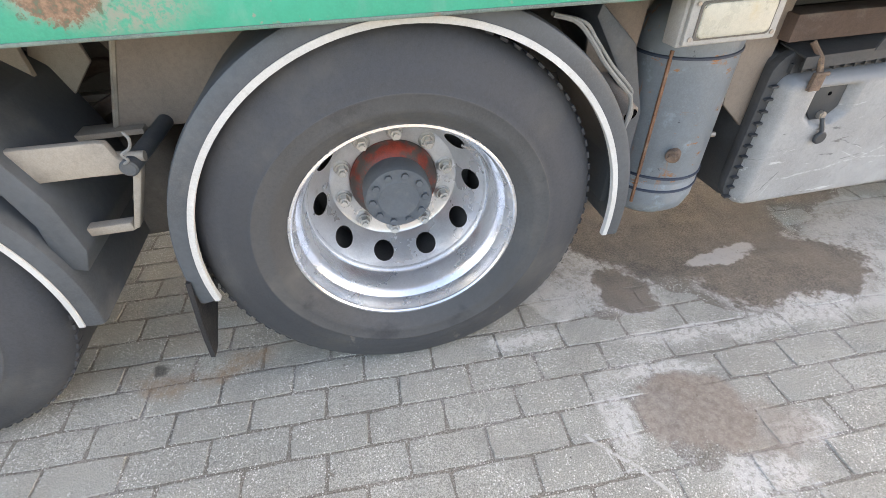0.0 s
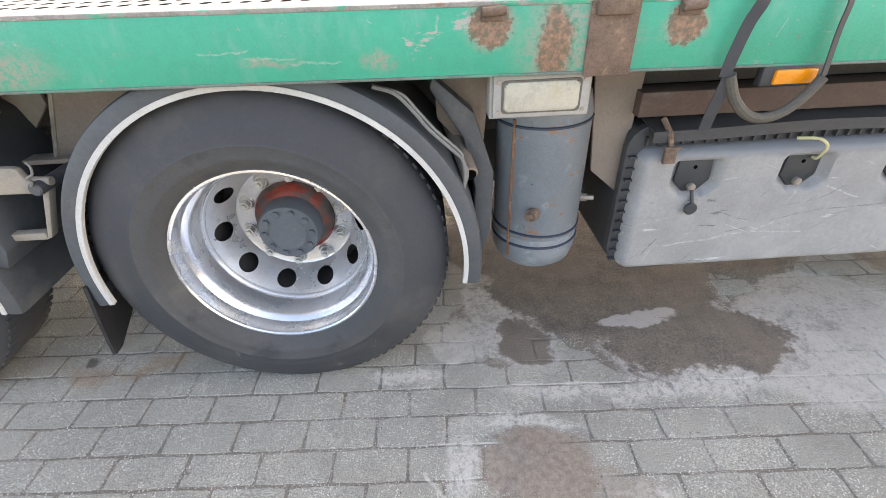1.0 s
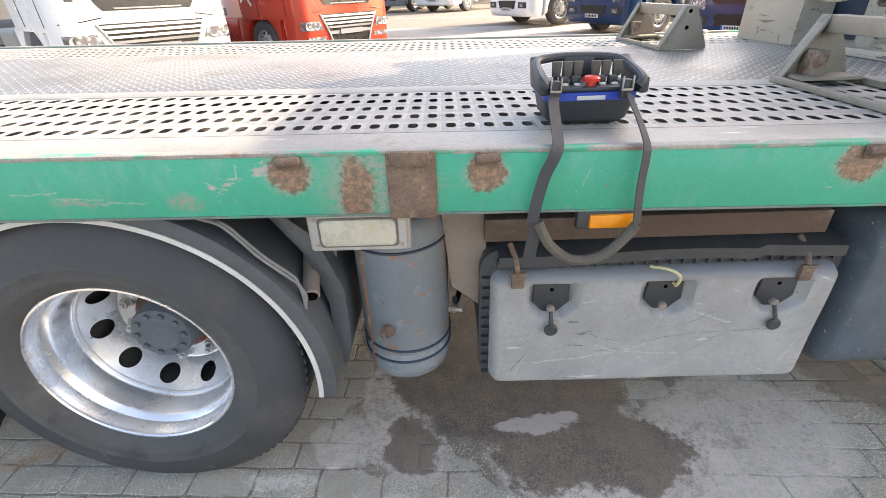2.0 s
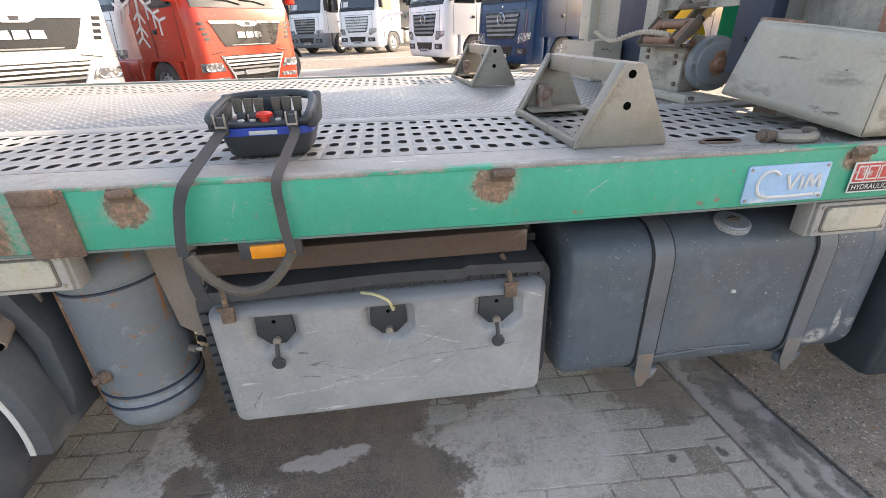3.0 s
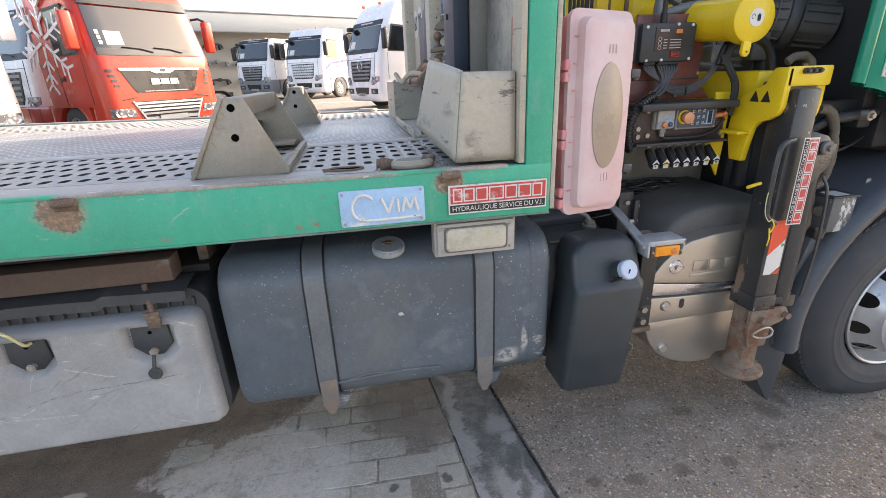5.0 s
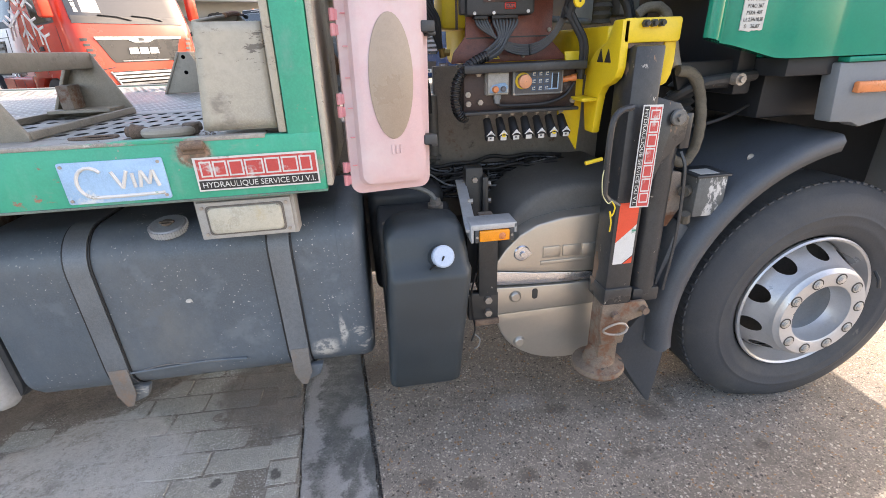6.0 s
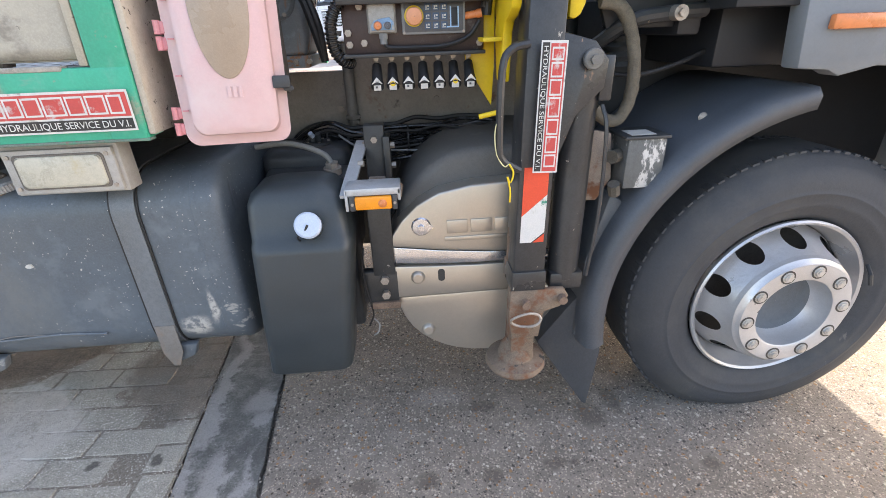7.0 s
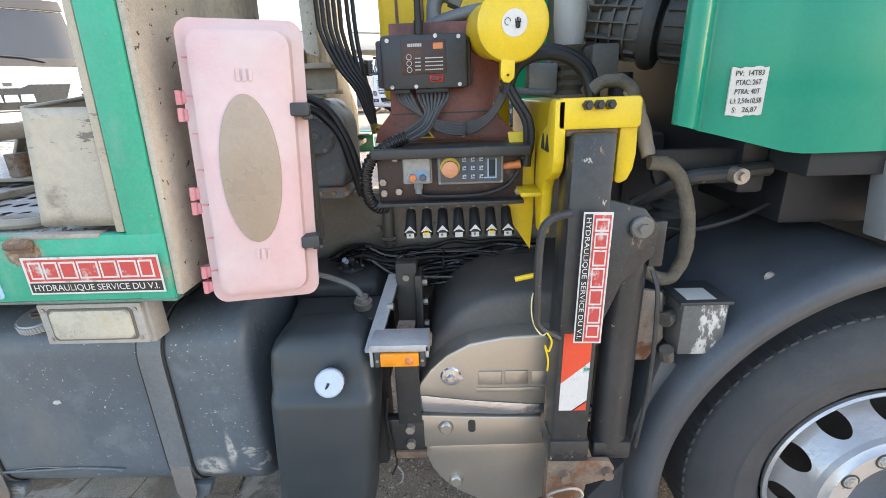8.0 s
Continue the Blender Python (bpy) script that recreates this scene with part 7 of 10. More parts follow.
# silencer with heat shield
sil = thing("silencer", "champagne metal heat shield over a dark silencer drum", "silencer", (3.75, 0.3, 0.3))
part("shield_upper", prism([(3.555, 0.680), (3.566, 0.712), (3.595, 0.755), (3.64, 0.80), (3.70, 0.832), (3.79, 0.85), (3.93, 0.857), (4.09, 0.855), (4.09, 0.640), (3.85, 0.646), (3.70, 0.660), (3.60, 0.674)], "y", 0.138, 0.30, 0.006, 3), M_daf, sil, "champagne upper shield")
part("shield_band", prism([(3.558, 0.676), (3.60, 0.670), (3.70, 0.656), (3.85, 0.642), (4.09, 0.636), (4.09, 0.612), (3.80, 0.610), (3.66, 0.616), (3.556, 0.624)], "y", 0.144, 0.30, 0.002), M_dafline, sil, "silver trim line")
part("shield_middle", prism([(3.553, 0.615), (3.66, 0.609), (3.80, 0.604), (4.09, 0.604), (4.09, 0.515), (3.56, 0.508)], "y", 0.139, 0.30, 0.005, 2), M_daf, sil, "champagne middle shield")
low = [(3.556, 0.502), (4.09, 0.510)] + [(3.84 + 0.27 * math.cos(radians(a_)), 0.50 + 0.22 * math.sin(radians(a_))) for a_ in range(-20, -171, -10)]
part("shield_lower", prism(low, "y", 0.150, 0.32, 0.008, 2), M_daf, sil, "champagne lower shield")
part("drum", prism([(3.56, 0.45), (3.558, 0.66), (3.60, 0.80), (3.66, 0.875), (3.74, 0.925), (3.84, 0.94), (4.10, 0.94), (4.10, 0.40), (3.7, 0.38)], "y", 0.20, 0.75, 0.03, 3), M_intake, sil, "dusty dark rounded cover")
for bx_, bz_ in ((3.632, 0.575), (3.655, 0.379)):
    part("rivet", lathe([(0.001, -0.012), (0.014, -0.012), (0.019, -0.008), (0.022, 0.0), (0.001, 0.004)], 18, c=(bx_, 0.140 if bz_ > 0.4 else 0.150, bz_)), M_daf, sil)
part("turn_lock", bm_join(lathe([(0.001, -0.016), (0.008, -0.016), (0.01, -0.006), (0.024, -0.004), (0.028, 0.0), (0.001, 0.004)], 20, c=(3.650, 0.138, 0.737)), prism([(3.650, 0.764), (3.685, 0.734), (3.655, 0.712)], "y", 0.133, 0.139, 0.001)), M_dafline, sil, "round turn lock")
part("slot", prism(rrect(3.692, 3.712, 0.558, 0.598, 0.009), "y", 0.1375, 0.142), M_black, sil, "dark oval slot")
part("logo_bar", bm_box(3.715, 3.935, 0.1345, 0.139, 0.688, 0.701, 0.002), M_daf, sil)
for lx in (3.722, 3.79, 3.858):
    part("emblem_block", bm_box(lx, lx + 0.06, 0.1335, 0.139, 0.712, 0.752, 0.002), M_daf, sil, "raised plain emblem block")

# fire extinguisher box
pk = thing("extinguisher_box", "faded pink plastic fire extinguisher box with oval window", "box", (3.26, 0.1, 1.05))
ex = Vector((0.226, 0.060, -0.008)).normalized()
ez = Vector((0.016, 0.0455, 0.572)).normalized()
ey = ez.cross(ex).normalized()
PM = Matrix.Translation((3.131, 0.034, 1.013)) @ Matrix((ex * 0.965, ey, ez * 1.025)).transposed().to_4x4() @ Matrix.Translation((0.006, -0.012, -1.014))


def pk_ring(y, ins, r):
    return [PM @ Vector((0.114 + (x - 0.114) * (0.97 + 0.10 * (z - 1.02)), y, z)) for x, z in rrect(ins, 0.228 - ins, 1.02 + ins, 1.575 - ins, r, 6)]


part("case", loop_skin([pk_ring(0.062, 0.004, 0.02), pk_ring(0.03, -0.002, 0.026), pk_ring(0.028, 0.0, 0.026)]), M_pinkrim, pk, "pink back shell")
part("door", loop_skin([pk_ring(0.026, -0.006, 0.03), pk_ring(0.012, -0.006, 0.03), pk_ring(0.010, 0.004, 0.026), pk_ring(0.004, 0.016, 0.024), pk_ring(-0.022, 0.020, 0.03), pk_ring(-0.03, 0.032, 0.04)]), M_pink, pk, "pink moulded door", 40)
ov = [(0.114 + 0.060 * math.cos(2 * math.pi * i / 40), 1.297 + 0.145 * math.sin(2 * math.pi * i / 40)) for i in range(40)]
part("window", bm_move(prism(ov, "y", -0.0335, -0.028, 0.002), PM), M_oval, pk, "yellowed oval window")
for hz in (1.052, 1.085, 1.222, 1.252, 1.406, 1.438):
    part("hinge", bm_move(bm_join(bm_box(-0.020, -0.002, 0.010, 0.034, hz - 0.012, hz + 0.012, 0.003), cyl((-0.016, 0.012, hz - 0.013), (-0.016, 0.012, hz + 0.013), 0.007, 10)), PM), M_pinkrim, pk)
for hz in (1.09, 1.16, 1.23, 1.30, 1.37, 1.44, 1.51):
    part("moulded_rib", bm_move(bm_box(0.002, 0.014, -0.002, 0.004, hz - 0.0012, hz + 0.0012), PM), M_pinkrim, pk)
for hz in (1.15, 1.42):
    part("door_latch", bm_move(bm_join(bm_box(0.202, 0.241, -0.03, 0.03, hz - 0.02, hz + 0.006, 0.004), bm_box(0.225, 0.248, -0.02, 0.05, hz - 0.026, hz - 0.016, 0.003)), PM), M_plastic, pk, "black plastic latch")
for cz_ in (1.475, 1.125):
    k_ = bm_join(*[bm_box(0.105 + 0.012 * i, 0.112 + 0.012 * i, -0.0325, -0.029, cz_ - 0.01, cz_ + 0.012) for i in range(3)])
    part("moulded_symbol", bm_move(k_, PM), M_pink, pk)
part("mounting_bracket", bm_box(3.145, 3.34, 0.19, 0.23, 1.1, 1.5, 0.004), M_dark, pk)
# ---- loose things on the deck ----
def ramp_stand(name, label):
    """Wheel stand: two trapezoid end plates, a square top bar, two bottom bars."""
    st = thing(name, label, "wheel stand", group="wheel stands on the deck")
    for y0, y1 in ((0.0, 0.010), (0.585, 0.595)):
        pts = [(-0.132, 0.0), (0.132, 0.0), (0.132, 0.014), (0.041, 0.209), (-0.016, 0.213), (-0.132, 0.014)]
        cells = bm_move(prism(pts, "y", y0, y1, 0.002), Matrix.Identity(4))
        part("end_plate", cells, M_stand, st, "grey steel end plate")
    for hx, hz in ((0.006, 0.186), (0.003, 0.107)):
        part("plate_hole", cyl((hx, -0.0012, hz), (hx, 0.004, hz), 0.0105, 18), M_void, st, "dark round hole")
    part("top_bar", bm_box(-0.018, 0.041, 0.011, 0.584, 0.160, 0.212, 0.004), M_stand, st, "square steel top bar")
    for x0, x1 in ((-0.135, -0.115), (0.115, 0.135)):
        part("bottom_bar", bm_box(x0, x1, 0.011, 0.584, 0.002, 0.022, 0.002), M_stand, st)
    part("edge_flange", prism([(-0.134, 0.0), (-0.020, 0.215), (-0.010, 0.209), (-0.122, 0.0)], "y", -0.006, 0.040, 0.002), M_stand, st, "worn steel edge flange")
    part("edge_flange", prism([(-0.134, 0.0), (-0.020, 0.215), (-0.010, 0.209), (-0.122, 0.0)], "y", 0.555, 0.598, 0.002), M_stand, st)
    part("inner_bracket", bm_box(-0.06, -0.02, 0.50, 0.575, 0.03, 0.11, 0.004), M_rustpaint, st, "rusty inner bracket")
    part("inner_bracket", prism([(-0.10, 0.02), (0.10, 0.02), (0.10, 0.03), (-0.10, 0.03)], "y", 0.48, 0.584), M_stand, st)
    part("stamped_mark", bm_join(*[bm_move(bm_box(-0.008, 0.008, -0.0015, 0.002, -0.012, 0.012), Matrix.Translation((-0.083 + 0.0195 * i, 0, 0.05 + 0.040 * i)) @ Matrix.Rotation(radians(-25), 4, "Y")) for i in range(4)]), M_stand, st, "worn stamped blocks")
    return st


s1 = ramp_stand("wheel_stand", "grey steel wheel stand with trapezoid ends on the deck")
s1.matrix_basis = pose(2.203, 0.157, 1.183)
copy_thing(s1, pose(2.205, 1.722, 1.183, 0, 0, 3))

# remote control
rc = thing("crane_remote", "black and blue radio remote with levers and a red stop button", "remote control", (1.265, 0.28, 1.185))
secs = [(1.186, 1.17, 1.36, 0.225, 0.37, 0.02), (1.20, 1.155, 1.375, 0.212, 0.38, 0.025), (1.25, 1.145, 1.388, 0.20, 0.385, 0.03), (1.256, 1.143, 1.39, 0.198, 0.386, 0.03)]
part("base", loop_skin([[(x, y, z) for x, y in rrect(a, b, c_, d, r, 4)] for z, a, b, c_, d, r in secs]), M_plastic, rc, "black tapered base", 45)
part("blue_band", loop_skin([[(x, y, z) for x, y in rrect(1.142, 1.391, 0.196, 0.388, 0.03, 4)] for z in (1.2565, 1.278)]), M_blue, rc, "blue casing band")
part("top_face", bm_box(1.15, 1.383, 0.205, 0.38, 1.278, 1.292, 0.005), M_plastic, rc)
part("label_plate", bm_box(1.225, 1.30, 0.1935, 0.197, 1.259, 1.2705, 0.001), M_label, rc, "pale label plate")
for i, x in enumerate((1.185, 1.215, 1.243, 1.292, 1.32, 1.35)):
    part("lever", bm_join(cyl((x, 0.285, 1.29), (x, 0.28, 1.318), 0.006, 8), prism([(x - 0.010, 1.308), (x + 0.010, 1.308), (x + 0.0135, 1.352), (x - 0.0135, 1.352)], "y", 0.272, 0.286, 0.003)), M_hosedust, rc, "dusty grey lever")
for x in (1.20, 1.232, 1.30, 1.332):
    part("lever_mark", bm_box(x - 0.008, x + 0.008, 0.225, 0.24, 1.291, 1.2985, 0.003), M_label, rc, "white arrow mark")
    part("lever_guard", bm_box(x - 0.012, x + 0.012, 0.242, 0.262, 1.291, 1.315, 0.003), M_plastic, rc)
part("stop_button", lathe_z([(0.012, 1.29), (0.012, 1.303), (0.022, 1.305), (0.023, 1.314), (0.018, 1.319), (0.001, 1.32)], 20, (1.267, 0.225, 0)), M_red, rc, "red mushroom stop button")
loop = [(1.150, 0.19, 1.300), (1.137, 0.20, 1.322), (1.137, 0.28, 1.345), (1.15, 0.345, 1.363), (1.20, 0.37, 1.370), (1.267, 0.375, 1.372), (1.335, 0.37, 1.370), (1.385, 0.345, 1.363), (1.398, 0.28, 1.345), (1.398, 0.20, 1.322), (1.385, 0.19, 1.300)]
loop = [(x - 0.006, y, 1.278 + (z - 1.278) * 0.78) for x, y, z in loop]
part("guard_bar", tube(loop, 0.013, 10, 5), M_plastic, rc, "black tubular guard")
for gx_ in (1.124, 1.383):
    part("guard_side", prism([(0.188, 1.274), (0.325, 1.274), (0.365, 1.35), (0.35, 1.36), (0.305, 1.338), (0.188, 1.318)], "x", gx_, gx_ + 0.026, 0.007), M_plastic, rc, "solid side wing")
part("back_panel", bm_box(1.222, 1.312, 0.355, 0.372, 1.292, 1.352, 0.006), M_plastic, rc)
for x in (1.163, 1.347):
    part("strap_clip", bm_box(x - 0.013, x + 0.013, 0.178, 0.2, 1.262, 1.315, 0.004), M_plastic, rc)
part("strap", tube([(1.163, 0.178, 1.275), (1.156, 0.14, 1.26), (1.146, 0.06, 1.236), (1.136, -0.012, 1.212), (1.126, -0.03, 1.192), (1.109, -0.03, 1.15), (1.094, -0.032, 1.079), (1.09, -0.032, 1.039)], 0.01, 6, 5, (0.026, 0.003), (0, -1, 0.35)), M_webbing, rc, "grey webbing strap")
part("strap", tube([(1.102, -0.03, 1.05), (1.096, -0.028, 1.0), (1.092, -0.02, 0.955), (1.094, -0.008, 0.905)], 0.01, 6, 5, (0.030, 0.003), (0, -1, 0)), M_webbing, rc, "hanging strap tail")
part("strap", tube([(1.345, 0.178, 1.275), (1.342, 0.14, 1.26), (1.334, 0.06, 1.236), (1.325, -0.012, 1.21), (1.321, -0.03, 1.185), (1.321, -0.03, 1.134), (1.323, -0.032, 1.083), (1.328, -0.032, 1.03)], 0.01, 6, 5, (0.022, 0.003), (0.35, -1, 0.35)), M_webbing, rc, "grey webbing strap")
part("strap_pad", tube([(1.102, -0.032, 1.042), (1.122, -0.034, 0.999), (1.142, -0.035, 0.973), (1.172, -0.036, 0.949), (1.204, -0.036, 0.939), (1.235, -0.036, 0.942), (1.267, -0.036, 0.956), (1.298, -0.035, 0.986), (1.328, -0.033, 1.028)], 0.0125, 10, 6), M_hosedust, rc, "worn padded neck tube")

for x in (1.163, 1.347):
    part("buckle", bm_join(bm_box(x - 0.015, x + 0.015, 0.172, 0.178, 1.285, 1.292, 0.002), bm_box(x - 0.015, x - 0.011, 0.172, 0.178, 1.292, 1.325, 0.001), bm_box(x + 0.011, x + 0.015, 0.172, 0.178, 1.292, 1.325, 0.001)), M_nut, rc, "metal strap buckle")
for ch in rc.children:
    if not ch.name.startswith(("strap.", "strap_pad")) and ch.name != "strap":
        ch.data.transform(Matrix.Translation((-0.004, -0.006, 0.0115)) @ Matrix.Diagonal((0.93, 0.95, 0.86, 1)))

# shackles and a hole plate near the headboard
sh = thing("lashing_shackle", "rusty lashing shackle lying on the deck", "shackle", (2.68, 0.115, 1.19))
part("ring", bm_move(tube([(0.052 * math.cos(a_ / 12 * 2 * math.pi), 0.03 * math.sin(a_ / 12 * 2 * math.pi), 0.0) for a_ in range(13)], 0.0125, 10, 3), Matrix.Translation((2.688, 0.112, 1.194)) @ Matrix.Rotation(radians(6), 4, "Z")), M_stand, sh, "worn grey-brown ring")
part("ear", bm_join(cyl((2.738, 0.128, 1.182), (2.738, 0.128, 1.212), 0.019, 14, bev=0.004), cyl((2.755, 0.145, 1.20), (2.725, 0.115, 1.20), 0.012, 10)), M_cast, sh)
part("pin", bm_join(cyl((2.596, 0.122, 1.197), (2.64, 0.12, 1.194), 0.020, 14, 0.012, bev=0.003), cyl((2.585, 0.122, 1.198), (2.597, 0.122, 1.197), 0.014, 10)), M_rust, sh, "rusty cone-ended pin")
rnd = random.Random(21)
part("hole_plate", prism([(2.435, 0.10), (2.575, 0.088), (2.60, 0.19), (2.45, 0.203)], "z", 1.1795, 1.1822), M_steel, truck, "thin welded plate")
part("hole_lip", tube([(2.4925 + 0.056 * math.cos(i * 0.5236) * rnd.uniform(0.9, 1.1), 0.149 + 0.027 * math.sin(i * 0.5236) * rnd.uniform(0.9, 1.1), 1.183 + 0.002 * rnd.random()) for i in list(range(12)) + [0]], 0.004, 6, 3), M_rust, truck, "torn rusty rim of the hole")
part("hole_oval", prism([(2.4925 + 0.052 * math.cos(i * 0.3142) * rnd.uniform(0.88, 1.08), 0.149 + 0.024 * math.sin(i * 0.3142) * rnd.uniform(0.88, 1.08)) for i in range(20)], "z", 1.179, 1.1836), M_void, truck, "dark torn hole in the deck")
far_sh = thing("lashing_shackle", "grey lashing shackle at the deck edge", "shackle", (2.66, 2.48, 1.19))
part("ring", tube([(2.66 + 0.06 * math.cos(a_ / 10 * 2 * math.pi), 2.48 + 0.035 * math.sin(a_ / 10 * 2 * math.pi), 1.20) for a_ in range(11)], 0.013, 8, 3), M_steel, far_sh)

def deck_crumbs():
    """Grit and flakes that gather on the deck by the headboard."""
    vs, fs = [], []
    r_ = random.Random(77)
    for i in range(520):
        if i % 3:
            x, y = 2.80 - abs(r_.gauss(0, 0.035)), r_.uniform(0.08, 0.75)
        else:
            x, y = r_.uniform(2.45, 3.0), abs(r_.gauss(0.035, 0.02)) + 0.03
        s = r_.uniform(0.001, 0.0042)
        b, a0 = len(vs), r_.uniform(0, 6.3)
        for q in range(5):
            t = a0 + q * 1.2566
            vs.append((x + s * math.cos(t) * r_.uniform(0.6, 1.5), y + s * math.sin(t) * r_.uniform(0.6, 1.5), 1.1805))
        vs.append((x, y, 1.1805 + s * r_.uniform(0.5, 1.1)))
        fs += [(b + q, b + (q + 1) % 5, b + 5) for q in range(5)]
    return vs, fs


tagged(mesh_ob("deck_grit", deck_crumbs(), M_rustpaint), "rusty flakes and grit on the deck", "grit", kind="stuff")

# ---- signs on the rail ----
sg = thing("maker_plate", "faded blue maker's plate riveted on the green rail", "plate", (2.59, -0.004, 1.1))
part("plate", prism(rrect(2.471, 2.702, 1.052, 1.152, 0.006), "y", -0.005, 0.0, 0.001), M_signblue, sg, "faded blue sheet")
arc = [(2.535 + 0.032 * math.cos(radians(t_)), 1.102 + 0.036 * math.sin(radians(t_))) for t_ in range(40, 281, 20)]
part("logo_shape", tube([(x, -0.0055, z) for x, z in arc] + [(2.60, -0.0055, 1.066), (2.69, -0.0055, 1.068)], 0.0045, 6), M_stripwhite, sg, "white swoosh shape")
for xa, za, xb, zb in ((2.583, 1.126, 2.60, 1.085), (2.60, 1.085, 2.617, 1.126), (2.628, 1.12, 2.628, 1.085), (2.64, 1.085, 2.648, 1.124), (2.648, 1.124, 2.661, 1.092), (2.661, 1.092, 2.674, 1.124), (2.674, 1.124, 2.682, 1.085)):
    part("logo_shape", tube([(xa, -0.0055, za), (xb, -0.0055, zb)], 0.0044, 6), M_stripwhite, sg, "plain slanted white stroke")
for sx, sz in ((2.480, 1.143), (2.692, 1.143), (2.480, 1.061), (2.692, 1.061)):
    part("rivet", cyl((sx, -0.005, sz), (sx, -0.0075, sz), 0.004, 8), M_nut, sg)


def service_sticker(m, parent_label, name="service_sticker"):
    """White sticker with red blocks and a black band of small white writing; 0.29 x 0.08 in x and y of m."""
    st = thing(name, parent_label, "sticker")
    st.matrix_basis = m
    w, h = 0.291, 0.083

    def flat(b, material, label="", par=None):
        ob = mesh_ob("sticker_part", b, material)
        ob.parent = par or st
        return tagged(ob, label)
    flat(bm_box(0, w, 0, h, 0, 0.0012), M_stripwhite, "worn white ground").name = "sheet"
    flat(bm_box(0.006, w - 0.004, 0.030, h - 0.005, 0.0014, 0.0018), M_stripred, "red band").name = "red_band"
    x0 = 0.013
    for bw in (0.027, 0.032, 0.035, 0.044, 0.036, 0.039, 0.03):
        flat(bm_box(x0, x0 + bw, 0.035, h - 0.010, 0.0020, 0.0024), M_stripwhite, "plain white block").name = "logo_block"
        flat(bm_box(x0 + 0.004, x0 + bw - 0.004, 0.039, h - 0.014, 0.0025, 0.0028), M_stripred, "plain red block").name = "logo_block"
        x0 += bw + 0.0035
    flat(bm_box(0.004, w - 0.004, 0.004, 0.026, 0.0014, 0.0018), M_stripblack, "black band").name = "black_band"
    flat(text_mesh("HYDRAULIQUE SERVICE DU V.I.", 0.02, Matrix.Translation((w / 2, 0.0145, 0.0024)), 0.0002, w - 0.022), M_stripwhite, "white lettering").name = "writing"
    return st


service_sticker(pose(2.769, -0.0055, 1.062, 90, 0, 0), "worn red and white service sticker on the green rail")

# ---- stabiliser leg ----
leg = thing("stabiliser_leg", "black crane stabiliser leg with yellow head and rusty foot", "stabiliser", (3.94, 0.06, 0.3))


def lean(bm):
    for v in bm.verts:
        v.co.y += (v.co.z - 0.9) * 0.045
        v.co.x += (v.co.z - 0.9) * 0.03
    return bm


LX0, LX1 = 3.894, 3.98
part("outer_tube", lean(bm_box(LX0, LX1, 0.018, 0.118, 0.60, 1.352, 0.008)), M_leg, leg, "chipped black square tube")
part("collar", lean(bm_box(LX0 - 0.004, LX1 + 0.004, 0.012, 0.124, 0.585, 0.645, 0.006)), M_leg, leg)
part("inner_tube", lean(bm_box(LX0 + 0.008, LX1 - 0.01, 0.028, 0.108, 0.32, 0.60, 0.006)), M_rustfoot, leg, "rusty inner tube")
part("lug", lean(prism([(LX0 - 0.006, 0.59), (4.035, 0.59), (4.05, 0.565), (4.03, 0.535), (3.985, 0.52), (3.975, 0.44), (LX0 + 0.006, 0.44), (LX0 - 0.006, 0.5)], "y", 0.01, 0.026, 0.003)), M_rustfoot, leg, "rusty lug plate")
part("foot", lean(lathe_z([(0.03, 0.40), (0.046, 0.375), (0.054, 0.345), (0.086, 0.336), (0.09, 0.323), (0.083, 0.311), (0.001, 0.311)], 28, (3.928, 0.068, 0))), M_rustfoot, leg, "rusty foot plate")
for px_, pz_ in ((4.03, 0.563), (3.93, 0.555)):
    part("pin", lean(cyl((px_, 0.012, pz_), (px_, -0.01, pz_), 0.012, 10)), M_rust, leg)
part("ring_pin", lean(tube([(3.93 + 0.042 * math.cos(a_ / 10 * 2 * math.pi), -0.012 + 0.004 * math.sin(a_ * 1.3), 0.512 + 0.020 * math.sin(a_ / 10 * 2 * math.pi)) for a_ in range(11)], 0.0038, 8, 3)), M_nut, leg, "rusty pull ring")
part("cylinder", lean(cyl((4.045, 0.07, 0.60), (4.045, 0.07, 1.16), 0.042, 24, bev=0.004)), M_leg, leg, "black hydraulic cylinder")
part("cylinder_base", lean(bm_box(4.0, 4.092, 0.03, 0.11, 0.575, 0.625, 0.008)), M_leg, leg)
part("ear_plate", lean(prism([(3.977, 1.22), (4.05, 1.20), (4.085, 1.16), (4.08, 1.10), (4.02, 1.04), (3.977, 0.92)], "y", 0.02, 0.035, 0.003)), M_leg, leg, "chipped black ear plate")
part("ear_pin", lean(bm_join(cyl((4.045, 0.02, 1.163), (4.045, 0.005, 1.163), 0.023, 20, bev=0.003), cyl((4.045, 0.006, 1.163), (4.045, -0.004, 1.163), 0.011, 6))), M_pinsteel, leg)
part("valve_block", lean(bm_box(4.075, 4.105, 0.03, 0.08, 1.07, 1.17, 0.004)), M_leg, leg, "valve block")
part("handle", lean(tube([(3.895, 0.0, 1.20), (3.855, -0.005, 1.19), (3.836, -0.008, 1.15), (3.836, -0.008, 1.0), (3.845, -0.005, 0.955), (3.89, 0.0, 0.925)], 0.009, 8, 4)), M_leg, leg, "black grab handle")
part("pipe", lean(tube([(4.09, 0.04, 1.06), (4.10, 0.02, 1.0), (4.105, 0.015, 0.8), (4.095, 0.02, 0.62)], 0.005, 8, 4)), M_leg, leg)
